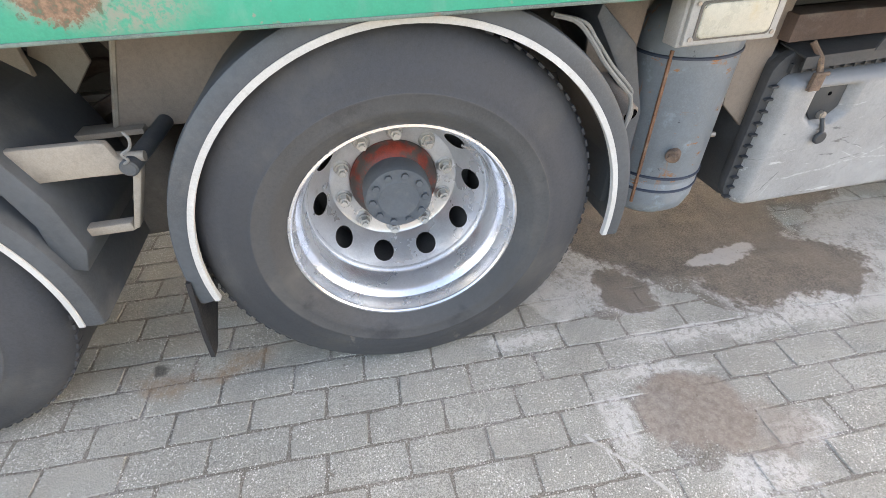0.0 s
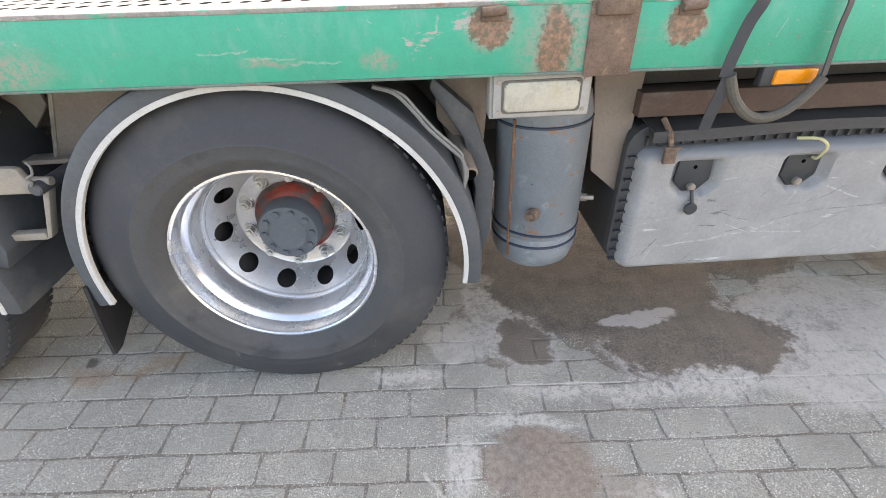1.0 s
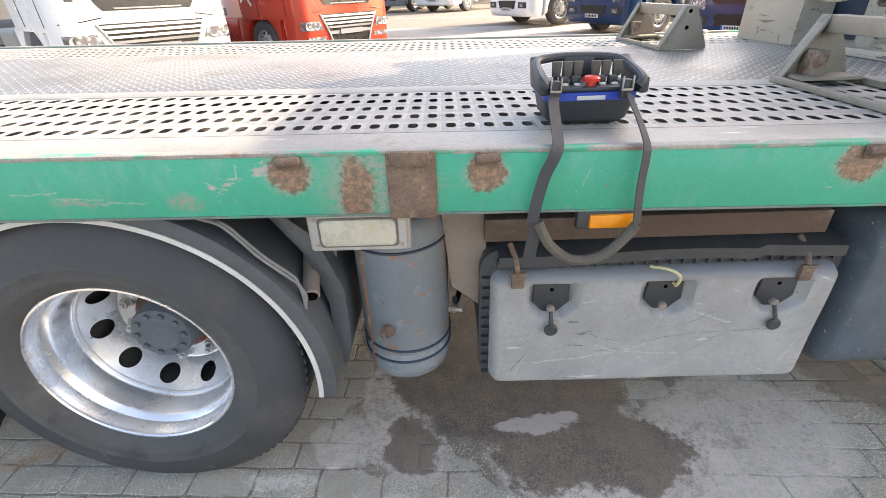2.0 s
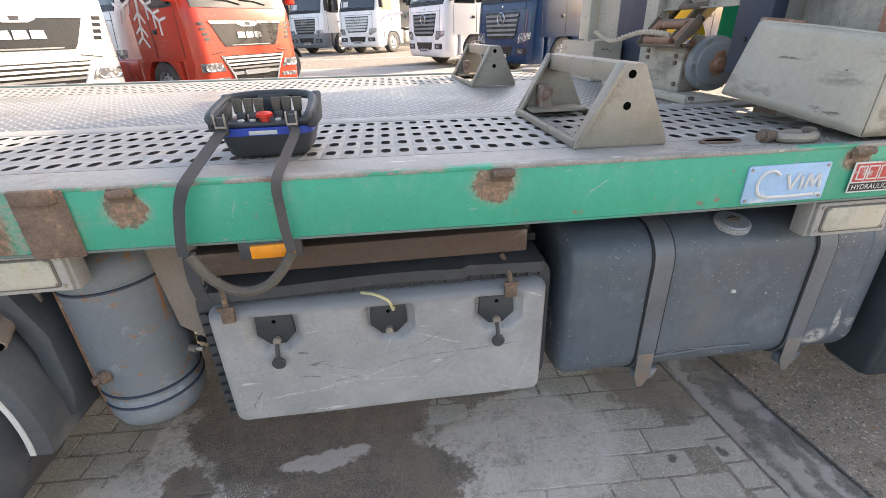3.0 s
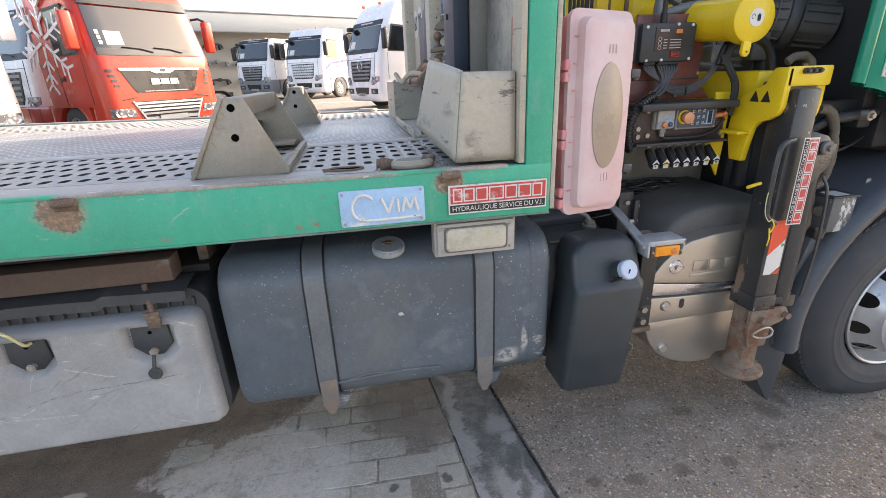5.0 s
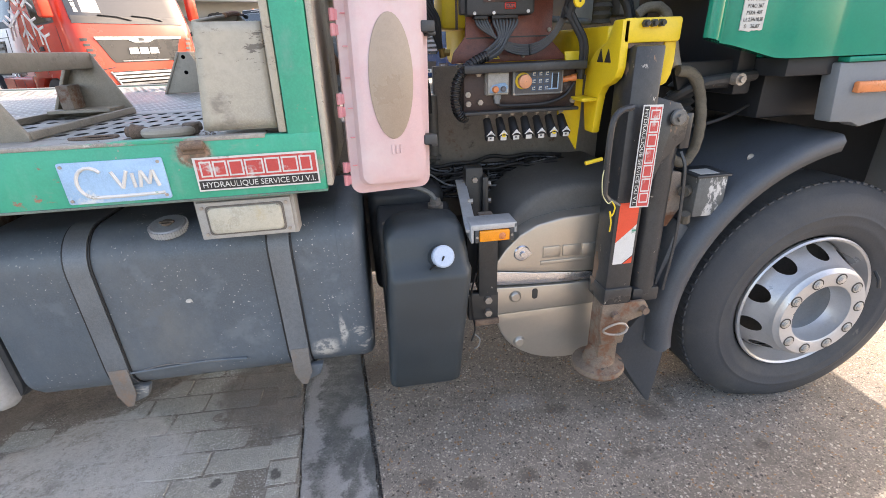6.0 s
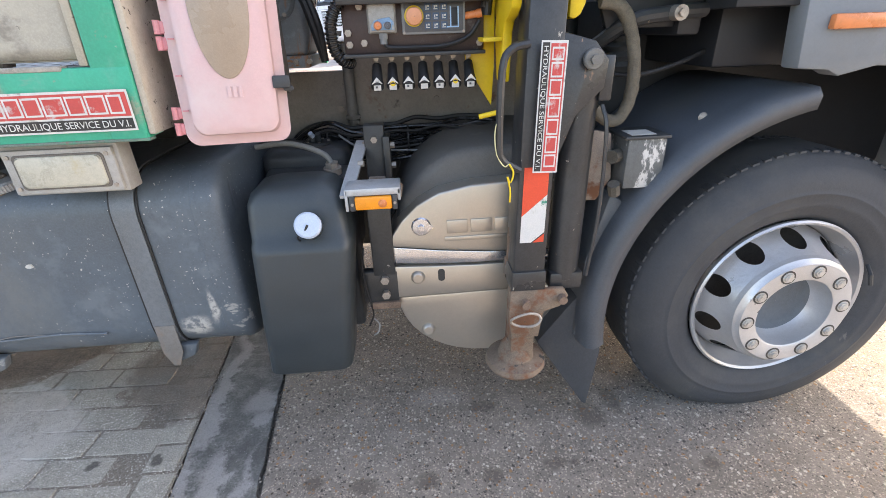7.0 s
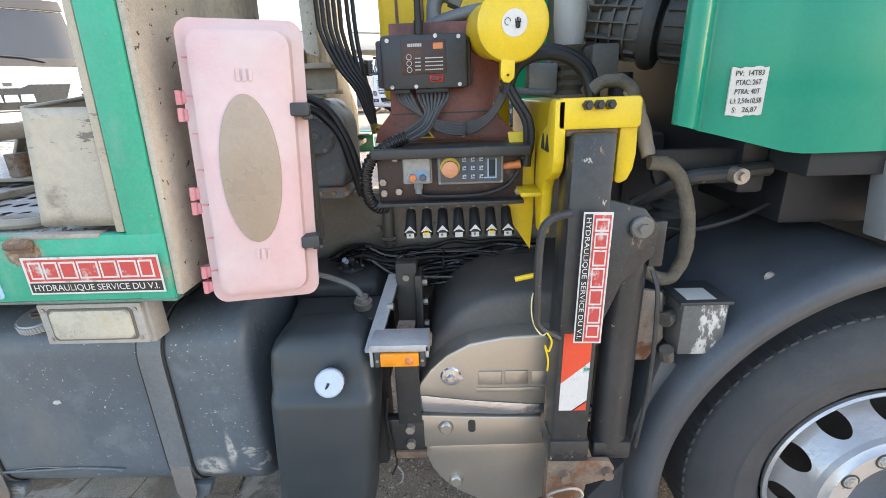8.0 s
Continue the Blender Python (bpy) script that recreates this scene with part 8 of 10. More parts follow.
# yellow head
part("head_plate", prism(rrect(3.875, 4.038, 1.352, 1.412, 0.008), "y", 0.0, 0.016, 0.003), M_yellow, leg, "yellow head plate")
part("head_cheek", prism([(0.0, 1.41), (0.0, 1.29), (0.012, 1.265), (0.04, 1.248), (0.075, 1.238), (0.095, 1.215), (0.105, 1.17), (0.115, 1.10), (0.17, 1.10), (0.20, 1.2), (0.19, 1.29), (0.14, 1.335), (0.075, 1.36), (0.05, 1.41)], "x", 3.868, 3.892, 0.005), M_yellow, leg, "yellow cheek plate")
part("head_flange", bm_box(3.82, 3.868, 0.10, 0.2, 1.196, 1.206, 0.002), M_yellow, leg)
part("head_cheek", prism([(4.006, 1.41), (4.037, 1.41), (4.04, 1.30), (4.036, 1.268), (4.026, 1.246), (4.012, 1.238), (4.0, 1.242), (4.0, 1.30)], "y", 0.012, 0.10, 0.005), M_yellow, leg, "yellow cheek plate")
part("head_beam", bm_box(3.90, 4.02, 0.14, 0.9, 1.26, 1.40, 0.008), M_yellow, leg, "yellow outrigger beam")
part("head_cap", bm_box(3.893, 3.997, 0.006, 0.11, 1.338, 1.366, 0.004), M_rust, leg)
for i in range(3):
    part("head_bolt", bm_join(cyl((3.93 + i * 0.022, 0.0, 1.398), (3.93 + i * 0.022, -0.012, 1.398), 0.010, 6), cyl((3.93 + i * 0.022, -0.012, 1.398), (3.93 + i * 0.022, -0.02, 1.398), 0.006, 8)), M_black, leg)
part("head_web", prism([(3.80, 1.335), (3.868, 1.335), (3.868, 1.13), (3.862, 1.03), (3.792, 1.14), (3.785, 1.185), (3.825, 1.20)], "y", 0.205, 0.215, 0.003), M_yellow, leg, "yellow web plate")
for ch in leg.children:
    if ch.name.startswith("head_"):
        ch.data.transform(Matrix.Translation((0.006, 0.062, 0.006)))
part("yellow_cord", tube([(3.862, -0.01, 0.945), (3.872, -0.014, 0.925), (3.866, -0.012, 0.90), (3.858, -0.012, 0.915), (3.866, -0.012, 0.88), (3.866, -0.01, 0.85)], 0.0022, 6, 5), M_yellow, leg, "thin yellow cord")
part("yellow_cord", tube([(3.84, 0.0, 1.06), (3.828, -0.006, 1.02), (3.832, -0.008, 0.97), (3.85, -0.01, 0.94), (3.862, -0.01, 0.945)], 0.0016, 6, 5), M_cord, leg, "thin cord")
part("lock_lever", cyl((3.80, 0.05, 1.045), (3.85, 0.05, 1.055), 0.006, 8), M_yellow, leg, "yellow lock lever")
for i in range(2):
    x = 3.855 + 0.018 * i
    yq = 0.06 + 0.045 * i
    part("warning_sticker", prism([(yq + 0.044, 1.31), (yq + 0.080, 1.31), (yq + 0.062, 1.345)], "x", 3.872, 3.8745), M_stripblack, leg, "black warning triangle")
stk = service_sticker(pose(3.991, 0.0105, 0.915, 90, 0, 0) @ Matrix.Rotation(radians(90 + 1.7), 4, "Z") @ Matrix.Diagonal((0.99, 0.86, 1, 1)), "worn red and white sticker running up the black leg")
stk.matrix_basis = Matrix.Translation((3.926, 0.016, 1.205)) @ Matrix.Rotation(radians(1.7), 4, "Y") @ Matrix.Rotation(radians(87.4), 4, "X") @ Matrix.Rotation(radians(-90), 4, "Z") @ Matrix.Diagonal((0.98, 0.70, 1, 1)) @ Matrix.Translation((0, 0, 0.016))
part("reflector_red", lean(prism([(3.906, 0.925), (3.968, 0.925), (3.968, 0.855), (3.906, 0.80)], "y", 0.0165, 0.018)), M_reflred, leg, "torn red reflector")
part("reflector_white", lean(prism([(3.906, 0.80), (3.968, 0.855), (3.968, 0.755), (3.935, 0.728), (3.906, 0.728)], "y", 0.0165, 0.018)), M_stripwhite, leg, "white reflector")
part("reflector_red", lean(prism([(3.94, 0.728), (3.968, 0.75), (3.968, 0.728)], "y", 0.0165, 0.018)), M_reflred, leg, "torn red reflector")

# scuffed box beside the leg
pb = thing("switch_box", "scuffed grey steel box with a pale label beside the leg", "box", (4.22, 0.1, 0.9))
part("case", bm_box(4.175, 4.275, 0.05, 0.16, 0.845, 0.972, 0.004), M_scuff, pb)
part("lid", bm_box(4.165, 4.282, 0.045, 0.165, 0.972, 0.98, 0.002), M_plastic, pb)
part("label", bm_box(4.185, 4.25, 0.06, 0.12, 0.9802, 0.981), M_label, pb, "cream label")
part("bracket", prism([(4.10, 0.99), (4.15, 0.98), (4.165, 0.86), (4.13, 0.80), (4.10, 0.80)], "y", 0.10, 0.115, 0.003), M_rustpaint, pb, "rusty bracket")
part("gland", cyl((4.175, 0.09, 0.925), (4.145, 0.07, 0.925), 0.018, 8), M_hosedust, pb)
part("gland", cyl((4.16, 0.06, 0.83), (4.15, 0.05, 0.86), 0.016, 8), M_hosedust, pb)
hs = thing("sleeved_hose", "dusty sleeved hydraulic hose bent beside the leg", "hose", (4.13, 0.12, 1.1))
part("sleeve", tube([(4.092, 0.12, 1.278), (4.125, 0.12, 1.275), (4.158, 0.12, 1.25), (4.188, 0.12, 1.178), (4.197, 0.12, 1.10), (4.188, 0.12, 1.035), (4.165, 0.12, 1.008), (4.13, 0.12, 1.015), (4.105, 0.12, 1.04)], 0.0155, 12, 6), M_sleeve, hs, "dusty brown fabric sleeve", 60)
part("cloth_wrap", tube([(3.975, 0.17, 1.43), (3.995, 0.165, 1.445), (4.03, 0.16, 1.447), (4.052, 0.16, 1.432), (4.066, 0.16, 1.40)], 0.0145, 12, 5), M_sleeve, hs, "crumpled beige cloth wrap", 60)
part("pale_sleeve", tube([(4.052, 0.165, 1.43), (4.068, 0.16, 1.40), (4.082, 0.155, 1.36), (4.092, 0.15, 1.32), (4.098, 0.14, 1.29)], 0.0155, 12, 5), M_beige, hs, "pale cloth sleeve", 60)
for ch in hs.children:
    for v in ch.data.vertices:
        v.co += 0.0035 * Vector((noise.noise(v.co * 55), noise.noise(v.co * 55 + Vector((9, 0, 0))), noise.noise(v.co * 40 + Vector((0, 9, 0)))))

# ---- crane behind the cab ----
cr = thing("loader_crane", "yellow loader crane with black control panel and levers", "crane", (3.7, 0.6, 1.0))
part("control_panel", bm_box(3.484, 3.842, 0.245, 0.32, 1.182, 1.305, 0.005), M_panelback, cr, "dark red-brown lower control panel")
part("panel_hood", bm_join(bm_box(3.478, 3.852, 0.20, 0.33, 1.305, 1.316, 0.004), bm_box(3.478, 3.852, 0.198, 0.21, 1.292, 1.316, 0.005)), M_black, cr, "black hood strip")
part("panel_ledge", bm_box(3.482, 3.842, 0.215, 0.32, 1.174, 1.183, 0.002), M_black, cr)
part("panel_plate", prism([(3.467, 1.317), (3.852, 1.317), (3.836, 1.332), (3.792, 1.376), (3.794, 1.60), (3.523, 1.60), (3.514, 1.393), (3.476, 1.348)], "y", 0.35, 0.362, 0.002), M_redbrown, cr, "red-brown painted back plate")
part("plate_fold", bm_box(3.516, 3.792, 0.3485, 0.352, 1.386, 1.390), M_black, cr)
for bx_, bz_ in ((3.782, 1.405), (3.78, 1.56), (3.70, 1.332)):
    part("bolt", cyl((bx_, 0.35, bz_), (bx_, 0.343, bz_), 0.006, 8), M_nut, cr)
# radio receiver
rcv = part("receiver_box", bm_join(bm_box(3.506, 3.713, 0.292, 0.345, 1.446, 1.569, 0.010), bm_box(3.492, 3.722, 0.315, 0.348, 1.452, 1.56, 0.006)), M_plastic, cr, "black radio receiver box")
part("receiver_plate", bm_box(3.556, 3.662, 0.2895, 0.293, 1.481, 1.555, 0.001), M_panelback, rcv, "printed front plate")
part("receiver_badge", bm_box(3.621, 3.654, 0.2885, 0.2915, 1.462, 1.479, 0.003), M_red, rcv, "red badge frame")
part("badge_field", bm_box(3.624, 3.651, 0.2878, 0.289, 1.4645, 1.4765, 0.002), M_plastic, rcv)
part("badge_writing", text_mesh("COM", 0.012, Matrix.Translation((3.6375, 0.2875, 1.4705)) @ FACE, 0.0003, 0.024), M_red, rcv)
part("receiver_logo", bars(3.572, 3.606, 1.541, 1.548, 0.2893, 8, 0.001, 0.25), M_label, rcv)
part("receiver_tag", bm_box(3.632, 3.655, 0.2885, 0.2898, 1.535, 1.548), M_orange, rcv, "small faded tag")
part("receiver_print", bm_join(*[bars(3.588, 3.602, 1.489 + 0.0085 * i, 1.4915 + 0.0085 * i, 0.2893, 2, 0.0008, 0.1) for i in range(4)], *[bars(3.612, 3.655, 1.489 + 0.0085 * i, 1.4915 + 0.0085 * i, 0.2893, 9, 0.0008, 0.15) for i in range(4)]), M_label, rcv, "lines of small print")
part("receiver_sign", bm_join(*[tube([(3.574 + 0.006 * math.cos(q * 0.6283 + 0.3), 0.2888, 1.491 + 0.014 * i + 0.006 * math.sin(q * 0.6283 + 0.3)) for q in range(11)], 0.0009, 5) for i in range(3)]), M_label, rcv, "small printed signs")
for sx, sz in ((3.524, 1.556), (3.638, 1.563), (3.692, 1.560), (3.530, 1.453), (3.588, 1.453), (3.693, 1.455)):
    part("screw", cyl((sx, 0.293, sz), (sx, 0.288, sz), 0.0048, 10), M_stripwhite, rcv)
part("antenna", bm_join(cyl((3.598, 0.318, 1.565), (3.598, 0.318, 1.60), 0.011, 12), cyl((3.598, 0.318, 1.60), (3.594, 0.318, 1.80), 0.0085, 10, 0.004)), M_hose, rcv)
part("gland_plate", bm_join(bm_box(3.532, 3.572, 0.30, 0.335, 1.438, 1.447, 0.001), bm_box(3.585, 3.665, 0.30, 0.335, 1.438, 1.447, 0.001)), M_hose, rcv)
# keypad
kp = part("keypad", bm_box(3.633, 3.793, 0.232, 0.247, 1.223, 1.304, 0.004), M_panelgrey, cr, "grey operating panel")
part("keypad_plate", bm_box(3.640, 3.787, 0.2300, 0.2335, 1.229, 1.298, 0.001), M_keyplate, kp, "dark key plate")
for sx in (3.638, 3.788):
    for sz in (1.228, 1.299):
        part("screw", cyl((sx, 0.233, sz), (sx, 0.2295, sz), 0.0035, 8), M_nut, kp)
part("stop_ring", lathe([(0.017, -0.002), (0.0235, -0.001), (0.0245, 0.002), (0.017, 0.002)], 28, closed=True, c=(3.664, 0.2295, 1.265)), M_yellow, kp, "yellow ring")
part("stop_button", lathe([(0.012, 0.0), (0.012, -0.012), (0.019, -0.014), (0.0205, -0.020), (0.019, -0.028), (0.012, -0.031), (0.001, -0.032)], 28, c=(3.664, 0.231, 1.264)), M_salmon, kp, "faded red stop button")
for i in range(3):
    for j in range(3):
        x0, z0 = 3.690 + 0.0205 * i, 1.2345 + 0.0205 * j
        part("key", bm_box(x0, x0 + 0.0165, 0.2285, 0.2315, z0, z0 + 0.0165, 0.001), M_key, kp)
        part("key_mark", bm_join(bm_box(x0 + 0.003, x0 + 0.0125, 0.2278, 0.2287, z0 + 0.003, z0 + 0.005), bm_box(x0 + 0.004, x0 + 0.0065, 0.2278, 0.2287, z0 + 0.006, z0 + 0.012), bm_box(x0 + 0.008, x0 + 0.0125, 0.2278, 0.2287, z0 + 0.0085, z0 + 0.0125)), M_label, kp, "small pale mark")
part("display", bm_box(3.757, 3.773, 0.2285, 0.2315, 1.243, 1.281, 0.001), M_bdark, kp)
part("display_frame", bm_join(bm_box(3.754, 3.757, 0.2283, 0.2305, 1.24, 1.284), bm_box(3.773, 3.776, 0.2283, 0.2305, 1.24, 1.284), bm_box(3.745, 3.776, 0.2283, 0.2305, 1.237, 1.24)), M_signblue, kp)
part("plug", bm_join(cyl((3.793, 0.245, 1.262), (3.822, 0.24, 1.266), 0.009, 12), cyl((3.822, 0.24, 1.266), (3.835, 0.238, 1.268), 0.0105, 12)), M_orange, kp, "orange plug")
sb = part("switch_unit", bm_join(bm_box(3.548, 3.620, 0.228, 0.247, 1.228, 1.303, 0.004), bm_box(3.551, 3.617, 0.214, 0.230, 1.230, 1.301, 0.006)), M_switchcase, cr, "weathered grey switch unit")
part("switch_label", prism([(3.558, 1.236), (3.614, 1.236), (3.614, 1.252), (3.604, 1.264), (3.584, 1.262), (3.566, 1.258), (3.558, 1.248)], "y", 0.2115, 0.2145, 0.001), M_switchblue, sb, "chipped blue label")
part("switch_knob", lathe([(0.001, -0.010), (0.008, -0.009), (0.010, -0.005), (0.010, 0.004)], 18, c=(3.574, 0.212, 1.246)), M_orange, sb, "orange push button")
part("switch_knob", lathe([(0.001, -0.009), (0.007, -0.008), (0.0085, -0.004), (0.0085, 0.004)], 18, c=(3.598, 0.212, 1.246)), M_keyplate, sb, "dark push button")
for sx in (3.556, 3.612):
    part("screw", cyl((sx, 0.2145, 1.295), (sx, 0.212, 1.295), 0.0035, 8), M_rust, sb)
part("switch_gland", bm_join(cyl((3.585, 0.232, 1.230), (3.585, 0.232, 1.216), 0.012, 6), cyl((3.585, 0.232, 1.216), (3.585, 0.232, 1.204), 0.009, 12)), M_panelgrey, sb)
part("panel_cable", tube([(3.585, 0.232, 1.206), (3.60, 0.232, 1.196), (3.66, 0.232, 1.194), (3.74, 0.232, 1.196), (3.80, 0.234, 1.215), (3.83, 0.236, 1.25)], 0.0055, 7, 6), M_hose, cr, "black cable")
for i in range(7):
    x = 3.560 + i * 0.0404
    lv = part("lever", bm_join(cyl((x, 0.262, 1.152), (x, 0.222, 1.112), 0.012, 12, 0.015), cyl((x, 0.224, 1.114), (x, 0.212, 1.102), 0.0165, 16, bev=0.002)), M_hose, cr, "black control lever grip")
    part("lever_pin", bm_join(cyl((x, 0.27, 1.176), (x, 0.262, 1.15), 0.0045, 8), cyl((x, 0.262, 1.172), (x, 0.252, 1.170), 0.007, 8)), M_nut, lv, "steel lever pin")
    tip = prism([(-0.0095, -0.016), (0.0095, -0.016), (0.0095, 0.0), (0.0145, 0.0), (0.0, 0.017), (-0.0145, 0.0), (-0.0095, 0.0)], "y", -0.002, 0.0, 0.0005)
    part("lever_tip", bm_move(tip, Matrix.Translation((x, 0.2065, 1.112)) @ Matrix.Rotation(radians(8), 4, "X")), M_stripwhite, lv, "white arrow marker")
    if i in (1, 5):
        part("lever_dot", cyl((x, 0.2045, 1.112), (x, 0.2025, 1.112), 0.0065, 12), M_yellow, lv, "yellow dot")
    elif i != 3:
        part("lever_mark", bm_join(bm_box(x - 0.005, x + 0.005, 0.2025, 0.2045, 1.111, 1.113), bm_box(x - 0.004, x + 0.001, 0.2035, 0.2055, 1.102, 1.107)), M_keyplate, lv)
for bx_, bz_ in ((3.498, 1.205), (3.497, 1.232), (3.535, 1.208), (3.83, 1.20), (3.53, 1.29)):
    part("bolt", cyl((bx_, 0.246, bz_), (bx_, 0.237, bz_), 0.009, 6), M_nut, cr)
part("warning_sticker", prism([(3.585, 1.326), (3.625, 1.326), (3.605, 1.352)], "y", 0.3475, 0.35), M_yellow, cr, "yellow warning triangle")
part("warning_mark", prism([(3.593, 1.3295), (3.617, 1.3295), (3.605, 1.345)], "y", 0.3465, 0.3476), M_stripblack, cr)
# steel base behind the levers, with its pin and bolts
part("crane_base", bm_box(2.95, 3.449, 0.675, 0.70, 0.80, 1.115, 0.004), M_basedust, cr, "dusty grey steel side plate")
part("crane_base", bm_box(3.45, 4.25, 0.66, 0.70, 0.80, 1.30, 0.004), M_basedust, cr, "dusty brown-grey base plate")
for i in range(4):
    part("bolt", bm_join(cyl((3.80 + 0.034 * i, 0.66, 0.912), (3.80 + 0.034 * i, 0.654, 0.912), 0.017, 14), cyl((3.80 + 0.034 * i, 0.654, 0.912), (3.80 + 0.034 * i, 0.643, 0.912), 0.012, 6)), M_panelback, cr)
for bx_, bz_ in ((3.60, 1.0), (3.74, 1.01), (3.40, 0.99)):
    part("bolt", cyl((bx_, 0.676, bz_), (bx_, 0.653, bz_), 0.011, 10), M_basedust, cr)
part("base_pin", bm_join(cyl((3.44, 0.64, 0.97), (3.44, 0.64, 1.20), 0.019, 14), cyl((3.44, 0.64, 0.958), (3.44, 0.64, 0.97), 0.028, 6), cyl((3.44, 0.64, 0.93), (3.44, 0.64, 0.958), 0.014, 10), cyl((3.44, 0.64, 0.945), (3.44, 0.64, 0.953), 0.024, 6)), M_pinsteel, cr, "grey pin with a nut")
for i in range(18):
    rnd = random.Random(i)
    yy = 0.60 - 0.012 * (i % 8)
    zz = 0.945 - 0.0055 * (i * 5 % 18)
    pts = [(3.16, yy + 0.03, 0.80 + 0.03 * rnd.random()), (3.26, yy + 0.02, zz - 0.035 + 0.02 * rnd.random()), (3.36, yy, zz + 0.02 * rnd.random())]
    pts += [(3.36 + 0.075 * q, yy - 0.012 + 0.02 * rnd.random(), zz - 0.012 + 0.022 * rnd.random() - 0.012 * math.sin(q * 0.8 + 0.5)) for q in range(1, 9)]
    part("hose", tube(pts, 0.0045 + 0.0035 * rnd.random(), 7, 4), M_hosewet if i % 3 else M_hose, cr, "black hose")
for x in (3.36, 3.5, 3.63, 3.79):
    part("hose_tie", bm_move(lathe([(0.044, -0.003), (0.047, -0.003), (0.047, 0.003), (0.044, 0.003)], 20, closed=True), Matrix.Translation((x, 0.555, 0.897)) @ Matrix.Rotation(radians(90), 4, "Z")), M_hose, cr)
part("hose", tube([(3.40, 0.50, 0.93), (3.47, 0.49, 0.885), (3.56, 0.49, 0.875), (3.70, 0.50, 0.865), (3.95, 0.50, 0.855)], 0.0035, 6, 5), M_panelgrey, cr, "thin grey pipe")
# column, boom and beam
part("column", prism([(3.56, 1.3), (3.86, 1.3), (3.84, 1.6), (3.76, 2.3), (3.52, 2.3), (3.55, 1.6)], "y", 0.62, 1.0, 0.02), M_yellow, cr, "yellow crane column")
part("boom", bm_box(3.47, 3.63, 0.55, 0.72, 1.42, 2.55, 0.02), M_yellow, cr, "folded yellow boom")
part("boom_seam", bm_join(bm_box(3.52, 3.528, 0.546, 0.552, 1.42, 2.5), bm_box(3.585, 3.60, 0.54, 0.552, 1.42, 2.5, 0.003)), M_rust, cr, "rusty seam")
BM = Matrix.Translation((3.5, 2.0, 1.77)) @ Matrix.Rotation(radians(-37), 4, "X")
part("boom", bm_move(bm_box(-0.08, 0.08, -1.15, 0.75, -0.12, 0.12, 0.012), BM), M_yellow, cr, "folded yellow boom")
part("boom_hose", bm_join(*[bm_move(tube([(-0.05 + 0.02 * q, -1.1, -0.155 - 0.012 * (q % 2)), (-0.05 + 0.02 * q, -0.4, -0.15), (-0.05 + 0.02 * q, 0.2, -0.16), (-0.05 + 0.02 * q, 0.7, -0.15)], 0.012, 8, 4), BM) for q in range(5)]), M_hose, cr, "black hoses along the boom")
part("boom_arm", bm_move(bm_box(-0.05, 0.07, -1.1, 0.7, -0.30, -0.19, 0.008), BM), M_yellow, cr, "lower yellow arm")
part("boom_ram", bm_move(bm_join(cyl((-0.07, -0.7, -0.33), (-0.07, 0.45, -0.33), 0.03, 16), cyl((-0.07, 0.45, -0.33), (-0.07, 0.75, -0.33), 0.017, 12)), BM), M_black, cr, "black ram")
for y_ in (-0.2, 0.1, 0.32):
    part("boom_clamp", bm_move(bm_box(-0.09, 0.075, y_, y_ + 0.05, -0.375, -0.285, 0.006), BM), M_yellow, cr, "yellow ram clamp")
bs = part("boom_sticker", bm_move(bm_box(-0.0825, -0.0805, -0.34, 0.14, -0.055, 0.065), BM), M_stripwhite, cr, "white sticker with red blocks")
for q in range(7):
    part("sticker_block", bm_move(bm_box(-0.0838, -0.0826, -0.325 + 0.064 * q, -0.275 + 0.064 * q, -0.01, 0.052), BM), M_stripred, bs)
part("sticker_band", bm_move(bm_box(-0.0838, -0.0826, -0.33, 0.13, -0.048, -0.022), BM), M_stripblack, bs)
CX, CY, CZ = 3.802, 0.155, 1.565
part("outrigger_tube", cyl((CX, CY + 0.02, CZ), (CX - 0.085, 0.80, CZ + 0.035), 0.066, 32), M_yellow, cr, "yellow round beam")
part("beam_cap", bm_join(lathe([(0.001, -0.006), (0.066, -0.005), (0.073, 0.0), (0.075, 0.012), (0.075, 0.04), (0.072, 0.042)], 44, c=(CX, CY, CZ)), prism([(CX - 0.024, CZ - 0.06), (CX - 0.026, CZ - 0.10), (CX - 0.019, CZ - 0.112), (CX - 0.006, CZ - 0.114), (CX + 0.004, CZ - 0.104), (CX + 0.006, CZ - 0.06)], "y", CY - 0.003, CY + 0.010, 0.003)), M_yellow, cr, "yellow plastic end cap")
part("cap_hole", cyl((CX - 0.010, CY - 0.0025, CZ - 0.098), (CX - 0.010, CY - 0.0045, CZ - 0.098), 0.003, 10), M_stripblack, cr)
lab_ = part("cap_label", cyl((CX + 0.002, CY - 0.006, CZ), (CX + 0.002, CY - 0.0075, CZ), 0.026, 28), M_stripwhite, cr, "round white warning label")
part("label_mark", bm_join(bm_box(CX + 0.004, CX + 0.013, CY - 0.009, CY - 0.0074, CZ - 0.010, CZ + 0.003, 0.003), *[bm_box(CX + 0.003 + 0.0032 * q, CX + 0.0048 + 0.0032 * q, CY - 0.009, CY - 0.0074, CZ, CZ + 0.012 - abs(q - 1.5) * 0.003) for q in range(4)], tube([(CX - 0.012 + 0.006 * math.cos(q * 0.7), CY - 0.008, CZ + 0.003 + 0.007 * math.sin(q * 0.7)) for q in range(8)], 0.0008, 5)), M_stripblack, lab_)
